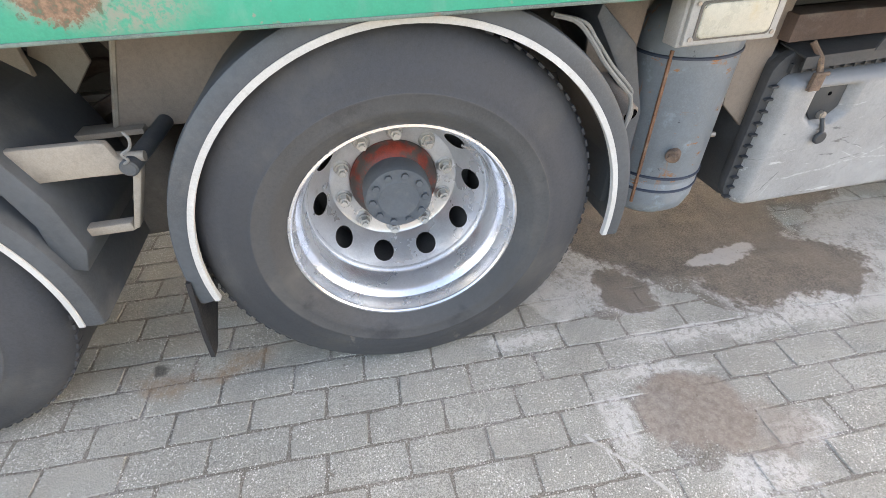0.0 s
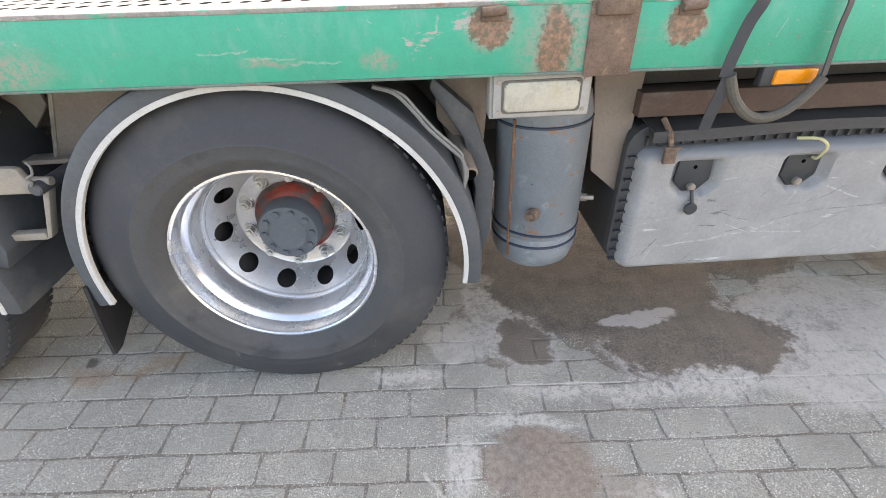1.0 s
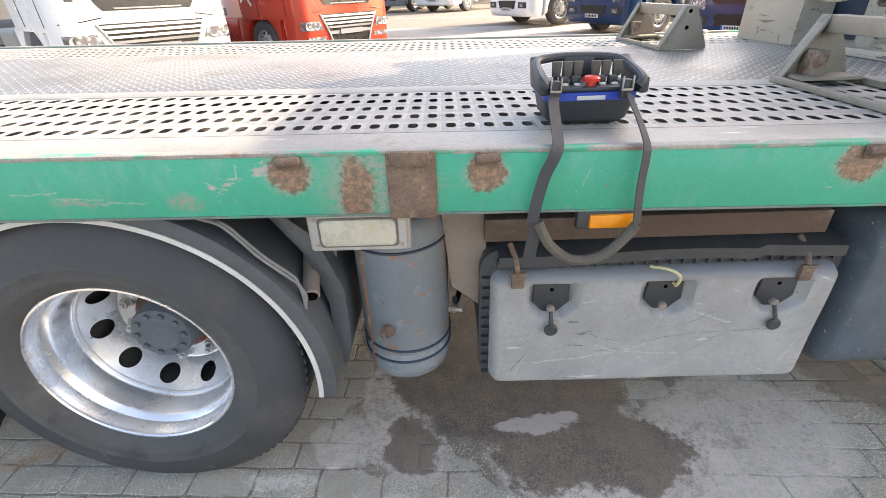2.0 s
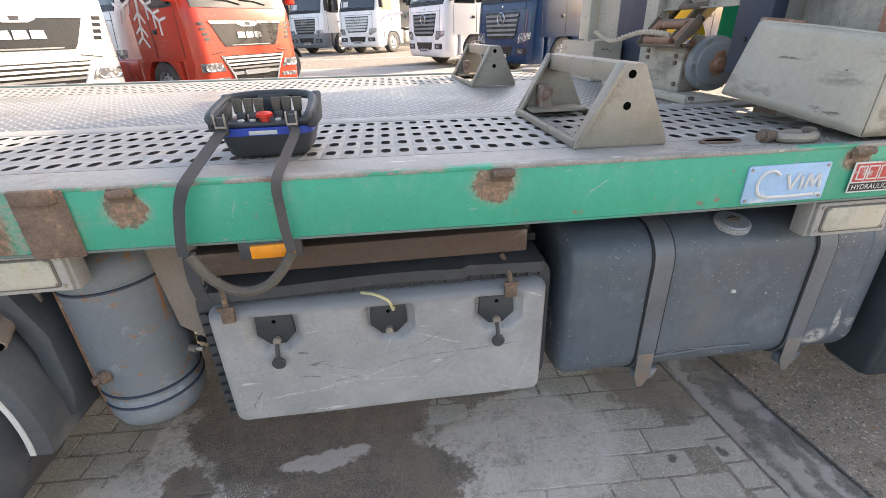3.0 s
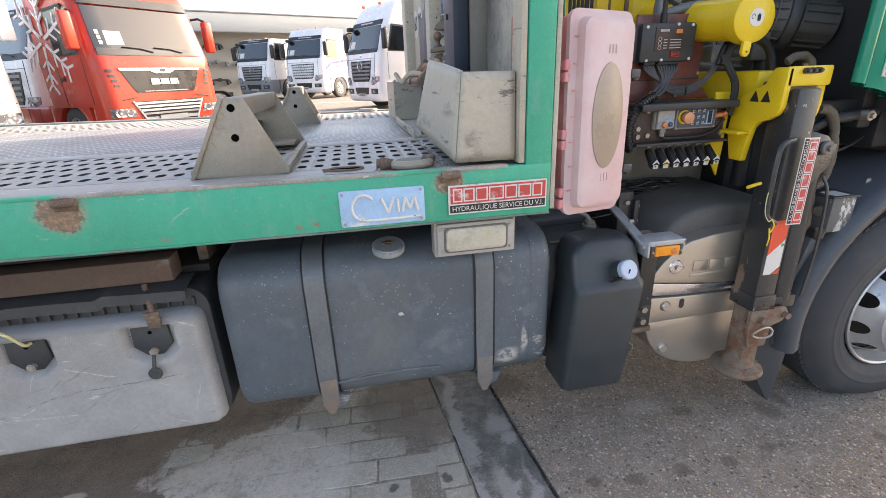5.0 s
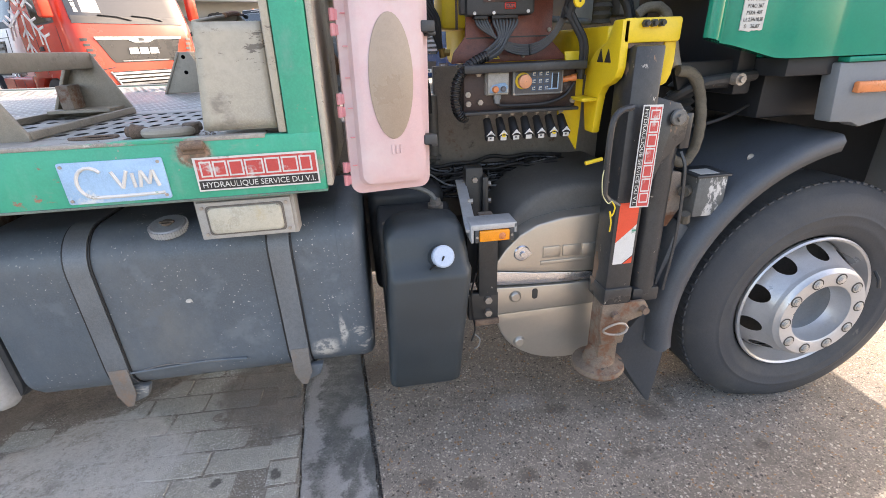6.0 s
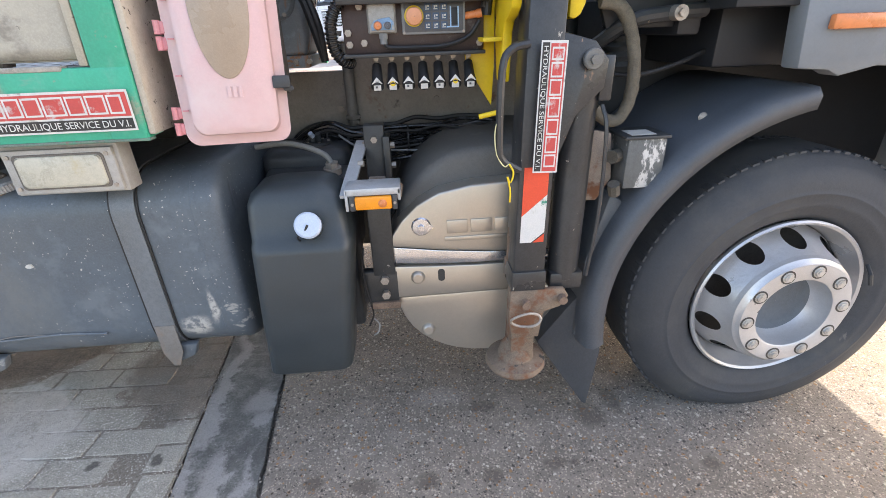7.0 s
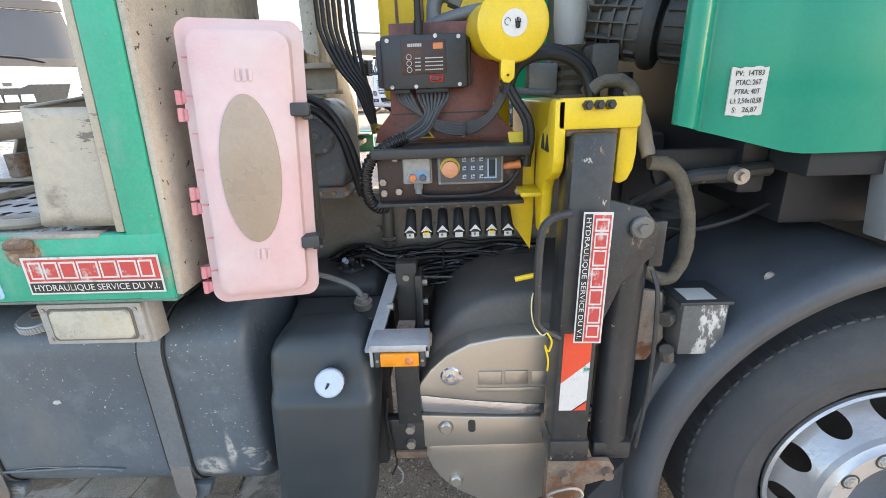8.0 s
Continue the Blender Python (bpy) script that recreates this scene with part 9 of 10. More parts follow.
part("steel_pipe", tube([(3.60, 0.40, 1.58), (3.64, 0.39, 1.602), (3.72, 0.38, 1.622), (3.80, 0.40, 1.635)], 0.016, 12, 4), M_strap, cr, "grey steel pipe")
part("steel_pipe", tube([(3.632, 0.40, 1.60), (3.635, 0.40, 1.645), (3.655, 0.40, 1.668), (3.685, 0.40, 1.66)], 0.019, 12, 5), M_strap, cr, "bent grey pipe")
part("pipe_nut", cyl((3.678, 0.40, 1.664), (3.705, 0.40, 1.652), 0.026, 8), M_strap, cr)
part("steel_pipe", tube([(3.79, 0.42, 1.44), (3.86, 0.40, 1.432), (3.94, 0.40, 1.425)], 0.010, 10, 4), M_strap, cr)
part("valve_block", bm_join(bm_box(3.875, 3.95, 0.40, 0.46, 1.425, 1.50, 0.006), cyl((3.895, 0.43, 1.50), (3.895, 0.43, 1.525), 0.012, 10), cyl((3.93, 0.43, 1.50), (3.93, 0.43, 1.525), 0.012, 10)), M_panelgrey, cr, "grey valve block")
for a_, b_ in ((0.0, 0.0), (0.02, 0.012)):
    part("hose", tube([(3.80, 0.25 + a_, 1.43), (3.822, 0.25 + a_, 1.485 + b_), (3.872, 0.25 + a_, 1.51 + b_), (3.937, 0.25 + a_, 1.502 + b_), (3.982 + b_, 0.25 + a_, 1.462 + b_), (4.0 + b_, 0.24 + a_, 1.39)], 0.0135, 10, 6), M_hose, cr, "black hose")
for a_, r_ in ((0.0, 0.009), (0.012, 0.007)):
    part("hose", tube([(3.802 - a_, 0.25, 1.46), (3.822 - a_, 0.24, 1.42), (3.852 - a_, 0.235, 1.37), (3.858 - a_, 0.235, 1.32), (3.85 - a_, 0.235, 1.28)], r_, 8, 6), M_hose, cr, "black cable")
part("hose_end", cyl((3.85, 0.235, 1.292), (3.848, 0.235, 1.262), 0.011, 10), M_hose, cr)
for i in range(8):
    x = 3.592 + 0.010 * i
    k = i - 3.5
    part("cable", tube([(x, 0.315, 1.44), (x + 0.001, 0.305, 1.425), (3.622 + 0.0045 * k, 0.298 + 0.002 * (i % 2), 1.39), (3.598 + 0.0035 * k, 0.285 + 0.003 * (i % 3), 1.358 - 0.0028 * k), (3.56 + 0.001 * k, 0.268 + 0.003 * (i % 3), 1.338 - 0.0036 * k), (3.52, 0.255 + 0.003 * (i % 2), 1.323 - 0.002 * k)], 0.0042, 7, 6), M_cablegrey, cr, "grey cable")
for i in range(5):
    k = i - 2
    part("cable", tube([(3.538 + 0.008 * i, 0.315, 1.44), (3.548 + 0.008 * i, 0.308, 1.418), (3.592 + 0.003 * i, 0.302, 1.384 - 0.003 * k), (3.642, 0.30, 1.358 - 0.0055 * k), (3.706, 0.30, 1.350 - 0.006 * k), (3.760, 0.29, 1.374 - 0.005 * k), (3.792 + 0.004 * k, 0.28, 1.42), (3.806 + 0.004 * k, 0.275, 1.462)], 0.0042, 7, 6), M_cablegrey, cr, "grey cable")
part("cable_tie", bm_box(3.703, 3.708, 0.292, 0.306, 1.334, 1.366, 0.001), M_hose, cr)
sw_ = [(3.56, 0.262, 1.338), (3.525, 0.25, 1.325), (3.485, 0.238, 1.302), (3.462, 0.232, 1.268), (3.456, 0.232, 1.225), (3.462, 0.235, 1.19), (3.478, 0.25, 1.168), (3.495, 0.28, 1.16)]
part("spiral_hose", tube(sw_, 0.0135, 10, 6), M_hose, cr, "black spiral-wrapped hose")
sp_ = [Vector(p_) for p_ in smooth_path(sw_, 8)]
part("spiral_wrap", bm_join(*[cyl(a_, a_ + (b_ - a_).normalized() * 0.006, 0.0158, 12, bev=0.0015) for a_, b_ in list(zip(sp_, sp_[1:]))[::2]]), M_hosewet, cr, "spiral wrap")
for i in range(5):
    o = 0.011 * i
    part("hose", tube([(3.322 + o * 1.4, 0.46, 1.86), (3.322 + o * 1.4, 0.46, 1.66), (3.328 + o * 1.3, 0.46, 1.595), (3.365 + o, 0.455, 1.515), (3.41 + o * 0.8, 0.45, 1.452), (3.436 + o * 0.3, 0.445, 1.385), (3.452, 0.44, 1.35)], 0.0062, 7, 6), M_hose, cr, "black hose")
for i in range(2):
    part("hose", tube([(3.398 + 0.016 * i, 0.48, 1.86), (3.40 + 0.016 * i, 0.48, 1.62), (3.416 + 0.014 * i, 0.475, 1.50), (3.44 + 0.008 * i, 0.47, 1.40), (3.447 + 0.006 * i, 0.46, 1.36)], 0.0062, 7, 6), M_hose, cr, "black hose")
part("hose_fitting", bm_join(cyl((3.452, 0.44, 1.362), (3.456, 0.44, 1.335), 0.011, 8), cyl((3.46, 0.44, 1.35), (3.478, 0.44, 1.348), 0.012, 6)), M_brass, cr, "brass fittings")
# bits between headboard and crane
gb = thing("gear_housing", "blue-grey gear housing with hoses beside the headboard", "housing", (3.28, 0.5, 1.2))
part("housing", bm_join(prism([(3.20, 1.17), (3.335, 1.17), (3.352, 1.22), (3.35, 1.36), (3.325, 1.415), (3.29, 1.435), (3.235, 1.435), (3.20, 1.40)], "y", 0.50, 0.72, 0.02, 3), bm_box(3.20, 3.345, 0.49, 0.72, 1.14, 1.175, 0.006)), M_airtank, gb, "dusty blue-grey casting")
part("cover", lathe([(0.001, -0.022), (0.018, -0.022), (0.022, -0.016), (0.05, -0.013), (0.058, -0.006), (0.06, 0.005)], 28, c=(3.268, 0.50, 1.33)), M_airtank, gb, "round cover")
part("cover_bolt", cyl((3.268, 0.48, 1.33), (3.268, 0.47, 1.33), 0.009, 6), M_nut, gb)
for q in range(6):
    bx_, bz_ = 3.268 + 0.05 * math.cos(q * 1.0472), 1.33 + 0.05 * math.sin(q * 1.0472)
    part("cover_bolt", cyl((bx_, 0.495, bz_), (bx_, 0.482, bz_), 0.006, 6), M_nut, gb)
part("flange_bolt", bm_join(*[cyl((3.225 + 0.04 * q, 0.50, 1.158), (3.225 + 0.04 * q, 0.48, 1.158), 0.008, 6) for q in range(4)]), M_nut, gb)
part("beam", bm_join(bm_box(3.10, 3.33, 0.52, 0.60, 1.515, 1.53, 0.003), bm_box(3.10, 3.33, 0.56, 0.575, 1.45, 1.515), bm_box(3.10, 3.34, 0.50, 0.60, 1.445, 1.458, 0.003)), M_trough, gb, "grey channel beam")
for i in range(2):
    part("hose", tube([(3.25, 0.44, 1.44 - 0.028 * i), (3.29, 0.43, 1.432 - 0.028 * i), (3.335 - 0.012 * i, 0.43, 1.398 - 0.02 * i), (3.372 - 0.014 * i, 0.43, 1.33), (3.395 - 0.014 * i, 0.43, 1.25), (3.40, 0.44, 1.16)], 0.0115, 9, 6), M_hose, gb, "black hose")

# ---- behind the cab ----
ai = thing("air_intake", "dusty dark ribbed air filter housing behind the cab", "air intake", (4.08, 0.42, 1.5))
AM = Matrix.Translation((4.19, 0.42, 1.575)) @ Matrix.Rotation(radians(58), 4, "Z") @ Matrix.Rotation(radians(9), 4, "X")
part("cone", bm_move(lathe([(0.001, 0.16), (0.05, 0.16), (0.055, 0.14), (0.078, 0.03), (0.082, 0.012)], 36), AM), M_intake, ai, "ribbed cone")
part("flange", bm_move(lathe([(0.082, 0.014), (0.097, 0.012), (0.101, 0.004), (0.101, -0.012), (0.096, -0.022), (0.055, -0.024), (0.052, -0.03)], 44), AM), M_intakedark, ai, "round dark flange")
part("outlet", bm_move(lathe([(0.05, -0.022), (0.072, -0.034), (0.076, -0.06), (0.072, -0.15), (0.001, -0.152)], 36), AM), M_intakedark, ai, "ribbed dark outlet")
for q in range(14):
    a_ = 2 * math.pi * q / 14
    rot = AM @ Matrix.Rotation(a_, 4, "Y")
    part("rib", bm_move(bm_box(0.055, 0.086, 0.02, 0.15, -0.0022, 0.0022, 0.001, 1), rot), M_intake, ai)
    part("outlet_rib", bm_move(bm_box(0.06, 0.083, -0.14, -0.04, -0.002, 0.002, 0.001, 1), rot), M_intakedark, ai)
for s_ in (0.05, 0.085, 0.12):
    part("rib_ring", bm_move(lathe([(0.078 - 0.16 * (s_ - 0.03), s_ - 0.003), (0.089 - 0.16 * (s_ - 0.03), s_ - 0.003), (0.089 - 0.16 * (s_ - 0.03), s_ + 0.003), (0.078 - 0.16 * (s_ - 0.03), s_ + 0.003)], 36, closed=True), AM), M_intake, ai)
part("bracket_box", bm_box(4.03, 4.10, 0.38, 0.52, 1.44, 1.54, 0.008), M_intake, ai, "flat grey mounting")
part("bellows", lathe_z([(0.030 if i % 2 else 0.037, 1.42 + 0.012 * i) for i in range(11)], 24, (3.985, 0.42, 0)), M_hosedust, ai, "ribbed rubber bellows")
part("stack", lathe_z([(0.036, 1.54), (0.042, 1.60), (0.044, 1.70), (0.044, 1.95), (0.001, 1.95)], 24, (3.985, 0.44, 0)), M_stack, ai, "pale grey plastic stack")
part("bracket", cyl((4.12, 0.42, 0.95), (4.12, 0.42, 1.47), 0.03, 16), M_bdark, ai)
su = thing("cab_suspension", "black cab suspension arm and bellows under the cab", "suspension", (4.3, 0.3, 1.15))
part("arm", tube([(4.10, 0.2, 1.17), (4.18, 0.14, 1.235), (4.26, 0.12, 1.25), (4.36, 0.14, 1.255)], 0.017, 10, 4), M_black, su, "black arm")
part("arm_end", bm_join(cyl((4.27, 0.11, 1.25), (4.27, 0.08, 1.25), 0.017, 14), cyl((4.27, 0.08, 1.25), (4.27, 0.07, 1.25), 0.009, 8)), M_nut, su)
part("bellows", lathe_z([(0.032 if i % 2 else 0.044, 1.13 + 0.012 * i) for i in range(10)], 20, (4.20, 0.24, 0)), M_plastic, su, "rubber bellows")
part("bracket", prism([(4.10, 1.30), (4.13, 1.22), (4.33, 1.22), (4.33, 1.30)], "y", 0.16, 0.18, 0.004), M_bdark, su)
part("cable", tube([(4.13, 0.2, 1.12), (4.22, 0.17, 1.11), (4.32, 0.17, 1.13), (4.42, 0.2, 1.16)], 0.006, 7, 5), M_hose, su)
# writing on the weight label
for i, (txt, w_) in enumerate((("PV:  14T83", 0.05), ("PTAC: 26T", 0.045), ("PTRA: 40T", 0.045), ("L.l: 2,54x10,58", 0.055), ("S:   26,87", 0.045))):
    part("label_writing", text_mesh(txt, 0.013, Matrix.Translation((4.211, 0.0154, 1.450 - 0.0158 * i)) @ FACE, 0.0003, w_), M_stripblack, truck)
# ---- the yard behind ----
def knots(tab, z):
    """Straight runs between rows of (z, value)."""
    for (z0, a), (z1, b) in zip(tab, tab[1:]):
        if z <= z1:
            return a + (b - a) * max(0.0, (z - z0) / (z1 - z0))
    return tab[-1][1]


CAB_Y = ((0.30, 0.09), (0.38, 0.0), (0.95, -0.02), (1.3, 0.0), (1.9, 0.05), (1.97, 0.08), (2.8, 0.36), (3.0, 0.46), (3.3, 0.64), (3.55, 0.92), (3.7, 1.3))
CAB_W = ((0.30, 1.19), (0.5, 1.22), (1.9, 1.23), (2.8, 1.19), (3.3, 1.15), (3.6, 1.08), (3.7, 0.95))
CAB_R = 0.24


def cab_y(x, z):
    """How far back the rounded cab front lies at a width and a height."""
    k = max(0.0, abs(x) - (knots(CAB_W, z) - CAB_R))
    return knots(CAB_Y, z) + CAB_R - math.sqrt(max(0.0, CAB_R ** 2 - min(k, CAB_R) ** 2))


def front_patch(rows, off, thick=0.02, nx=14, nz=5):
    """A panel that follows the cab front. rows: (z, left, right) from low to high; off: how proud it stands."""
    bm = bmesh.new()
    zs = []
    for (z0, *_), (z1, *_) in zip(rows, rows[1:]):
        zs += [z0 + (z1 - z0) * i / nz for i in range(nz)]
    zs.append(rows[-1][0])
    lf, rt = [(r[0], r[1]) for r in rows], [(r[0], r[2]) for r in rows]
    lay = []
    for d in (-off, thick - off):
        g = []
        for z in zs:
            a, b = knots(lf, z), knots(rt, z)
            g.append([bm.verts.new((a + (b - a) * i / nx, cab_y(a + (b - a) * i / nx, z) + d, z)) for i in range(nx + 1)])
        lay.append(g)
    f, k = lay
    n = len(zs) - 1
    for j in range(n):
        for i in range(nx):
            bm.faces.new((f[j][i], f[j][i + 1], f[j + 1][i + 1], f[j + 1][i]))
            bm.faces.new((k[j][i], k[j + 1][i], k[j + 1][i + 1], k[j][i + 1]))
        bm.faces.new((f[j][0], f[j + 1][0], k[j + 1][0], k[j][0]))
        bm.faces.new((f[j][nx], k[j][nx], k[j + 1][nx], f[j + 1][nx]))
    for i in range(nx):
        bm.faces.new((f[0][i], k[0][i], k[0][i + 1], f[0][i + 1]))
        bm.faces.new((f[n][i], f[n][i + 1], k[n][i + 1], k[n][i]))
    return bm


def cab_ring(z, back=2.25):
    w, yf = knots(CAB_W, z), knots(CAB_Y, z)
    return [(x, y, z) for x, y in rrect(-w, w, yf, back, CAB_R, 5)]


def lorry(label, paint, at, normal, style="star", high=3.7, lower=None, skirt=None, scale=0.91, stripe=None):
    """A parked tractor unit. Local: front at y 0 facing -y, 2.46 wide, ground at z 0."""
    t = thing("tractor_unit", label, "truck", group="parked tractor units")
    low = lower or paint
    zs = [z for z in (1.0, 1.15, 1.3, 1.6, 1.9, 1.97, 2.4, 2.8, 3.0, 3.15, 3.3, 3.45, 3.55, 3.63, 3.7) if z <= high]
    part("cab", loop_skin([cab_ring(z) for z in zs]), paint, t, "glossy painted cab", 50)
    # bumper, steps and wheel arches
    part("bumper", loop_skin([cab_ring(z, 0.72) for z in (0.30, 0.34, 0.38, 0.6, 0.95, 1.0)]), low, t, "painted bumper", 50)
    for s in (-1, 1):
        arch = [(0.70, 0.34), (0.80, 0.42)] + [(1.40 + 0.60 * math.cos(radians(a_)), 0.50 + 0.56 * math.sin(radians(a_))) for a_ in range(170, 9, -16)] + [(2.02, 0.42), (2.25, 0.42), (2.25, 1.04), (0.70, 1.04)]
        part("arch_panel", prism(arch, "x", s * 0.80, s * 1.215, 0.012), low, t, "wheel arch panel")
    part("under_frame", bm_box(-0.80, 0.80, 0.7, 2.2, 0.45, 1.0), M_bdark, t)
    # windscreen and what is round it
    part("windscreen", front_patch([(1.99, -1.10, 1.10), (2.80, -1.04, 1.04)], 0.010), M_glass, t, "dark windscreen reflecting the sky")
    part("screen_base", front_patch([(1.93, -1.10, 1.10), (2.06, -1.08, 1.08)], 0.014), M_bdark, t, "black band under the windscreen")
    for i in range(2):
        part("wiper", tube([(-0.05 + 0.62 * i, cab_y(0, 2.0) - 0.03, 2.0), (-0.30 + 0.62 * i, cab_y(0, 2.06) - 0.035, 2.06), (-0.62 + 0.62 * i, cab_y(0, 2.08) - 0.035, 2.085)], 0.012, 6), M_bdark, t)
    part("papers", front_patch([(2.12, -0.86, -0.55), (2.36, -0.84, -0.54)], 0.0125, 0.004, 2, 1), M_stripwhite, t, "white paper in the windscreen")
    part("stickers", bm_join(*[front_patch([(2.12 + 0.09 * i, -0.99, -0.93), (2.19 + 0.09 * i, -0.985, -0.925)], 0.0125, 0.004, 1, 1) for i in range(3)]), M_stripwhite, t)
    part("visor", front_patch([(2.82, -1.06, 1.06), (2.98, -1.04, 1.04)], 0.05 if style == "man" else 0.02, 0.05), M_bdark, t, "dark sun visor")
    for s in (-1, 1):
        part("side_window", prism([(0.50, 2.0), (1.28, 1.96), (1.30, 2.72), (0.70, 2.76)], "x", s * 1.195, s * 1.232), M_glass, t, "side window")
        part("window_frame", prism([(0.44, 1.96), (1.33, 1.92), (1.35, 2.78), (0.66, 2.82)], "x", s * 1.19, s * 1.228), M_bdark, t)
        for y_ in (0.42, 1.40):
            part("door_seam", bm_box(s * 1.229 - 0.003, s * 1.229 + 0.003, y_, y_ + 0.012, 1.06, 1.92), M_bdark, t)
        part("door_handle", bm_box(s * 1.235 - 0.012, s * 1.235 + 0.012, 1.20, 1.33, 1.50, 1.58, 0.006), M_bdark, t)
        mc = paint if style == "man" else M_bdark
        mm = part("mirror", bm_box(s * 1.40 - 0.10, s * 1.40 + 0.10, 0.16, 0.32, 2.02, 2.66, 0.045, 3), mc, t, "door mirror")
        part("mirror_glass", bm_box(s * 1.40 - 0.08, s * 1.40 + 0.08, 0.318, 0.326, 2.08, 2.60, 0.003), M_chrome, mm)
        part("mirror_arm", tube([(s * 1.20, 0.46, 2.70), (s * 1.30, 0.34, 2.72), (s * 1.40, 0.26, 2.66)], 0.025, 8), M_bdark, mm)
    if style != "man":
        part("kerb_mirror", bm_box(-1.02, -0.78, 0.10, 0.30, 2.72, 2.86, 0.04, 3), M_bdark, t, "kerb mirror")
        for i in range(2):
            part("roof_marker", bm_box(-0.62 + 1.15 * i, -0.54 + 1.15 * i, 0.62 if high > 3.4 else 0.7, 0.72 if high > 3.4 else 0.8, min(high, 3.5) - 0.02, min(high, 3.5) + 0.07, 0.01), M_orange, t, "amber roof marker")
    if style == "man":
        part("grille", front_patch([(1.24, -0.60, 0.60), (1.32, -0.66, 0.66), (1.66, -0.82, 0.82)], 0.012), M_bgrille, t, "black upper grille")
        part("grille_trim", bm_join(front_patch([(1.655, -0.83, -0.24), (1.70, -0.85, -0.22)], 0.03), front_patch([(1.655, 0.24, 0.83), (1.70, 0.22, 0.85)], 0.03), front_patch([(1.60, -0.14, 0.14), (1.64, -0.24, 0.24), (1.70, -0.24, 0.24)], 0.03)), M_chrome, t, "chrome strip with a badge boss")
        part("badge", front_patch([(1.625, -0.05, 0.05), (1.68, -0.06, 0.06)], 0.036, 0.01, 2, 1), M_bdark, t)
        for i in range(3):
            part("emblem_block", front_patch([(1.39, -0.29 + 0.20 * i, -0.11 + 0.20 * i), (1.50, -0.28 + 0.20 * i, -0.12 + 0.20 * i)], 0.03, 0.02, 2, 1), M_chrome, t, "plain chrome block")
        part("grille_sill", front_patch([(1.255, -0.45, 0.45), (1.275, -0.47, 0.47)], 0.02, 0.02, 4, 1), M_bgrey, t)
        part("lower_grille", front_patch([(0.46, -0.48, 0.48), (0.74, -0.56, 0.56), (1.08, -0.74, 0.74)], 0.012), M_bgrille, t, "black lower grille")
        for i in range(4):
            z = 0.82 + 0.068 * i
            part("grille_slat", front_patch([(z, -0.60 - 0.035 * i, 0.60 + 0.035 * i), (z + 0.036, -0.62 - 0.035 * i, 0.62 + 0.035 * i)], 0.035, 0.03, 10, 1), M_bgrey if i == 0 else M_slat, t, "silver grille slat")
        part("plate_holder", front_patch([(0.70, -0.30, 0.30), (0.79, -0.30, 0.30)], 0.05, 0.04, 4, 1), M_cabgrey, t, "grey plate holder")
        part("plate_bar", front_patch([(0.71, -0.57, 0.57), (0.77, -0.58, 0.58)], 0.03, 0.03, 8, 1), M_cabgrey, t)
        for s in (-1, 1):
            part("grille_edge", tube([(s * 0.75, cab_y(0.75, 1.08) - 0.015, 1.08), (s * 0.57, cab_y(0.57, 0.74) - 0.02, 0.74), (s * 0.47, cab_y(0.47, 0.45) - 0.02, 0.45)], 0.018, 6), M_slat, t, "silver edge")
        for s in (-1, 1):
            for i in range(4):
                z = 1.36 + 0.09 * i
                a, b = sorted((s * (0.90 + 0.02 * i), s * (1.0 + 0.025 * i)))
                part("corner_vent", front_patch([(z, a, b), (z + 0.05, a, b)], 0.008, 0.01, 3, 1), M_bdark, t)
            a, b = sorted((s * 0.70, s * 1.17))
            c, d = sorted((s * 0.78, s * 1.17))
            hl = part("headlamp", front_patch([(0.80, a, b), (0.96, c, d)] if s > 0 else [(0.80, a, b), (0.96, c, d)], 0.012), M_headlamp, t, "clear headlamp")
            for q in range(2):
                xq = s * (0.86 + 0.2 * q)
                part("reflector_bowl", lathe([(0.001, 0.02), (0.05, 0.012), (0.066, 0.0), (0.07, 0.004)], 16, c=(xq, cab_y(xq, 0.88) - 0.02, 0.88)), M_chrome, hl)
            a, b = sorted((s * 0.66, s * 1.08))
            part("fog_lamp", front_patch([(0.60, a, b), (0.68, a, b)], 0.010), M_headlamp, t, "fog lamp")
            part("lamp_seam", tube([(s * 0.64, cab_y(0.64, 1.05) - 0.004, 1.16), (s * 0.90, cab_y(0.9, 1.1) - 0.004, 1.12), (s * 1.16, cab_y(1.16, 1.1) - 0.004, 1.10)], 0.008, 6), M_bdark, t)
    else:
        toothed = style == "tooth"
        part("grille", front_patch([(0.98, -0.56, 0.56), (1.1, -0.66, 0.66), (1.68, -0.74, 0.74)], 0.012), M_bgrille, t, "dark grille")
        for i in range(5):
            z = 1.06 + 0.125 * i
            w = 0.62 + 0.025 * i
            part("grille_slat", front_patch([(z, -w, w), (z + 0.065, -w - 0.01, w + 0.01)], 0.04, 0.03, 10, 1), M_slat if toothed else M_bgrey, t)
            if toothed:
                part("grille_tooth", bm_join(*[front_patch([(z - 0.03, -w + 0.12 * q + 0.02, -w + 0.12 * q + 0.07), (z + 0.075, -w + 0.12 * q + 0.02, -w + 0.12 * q + 0.07)], 0.045, 0.03, 1, 1) for q in range(int(2 * w / 0.12))]), M_slat, t)
        ey = cab_y(0, 1.5)
        spokes = [bm_move(prism([(-0.022, 0.0), (0.022, 0.0), (0.0, 0.15)], "y", ey - 0.075, ey - 0.05), Matrix.Translation((0, 0, 1.52)) @ Matrix.Rotation(radians(120 * q), 4, "Y")) for q in range(3)]
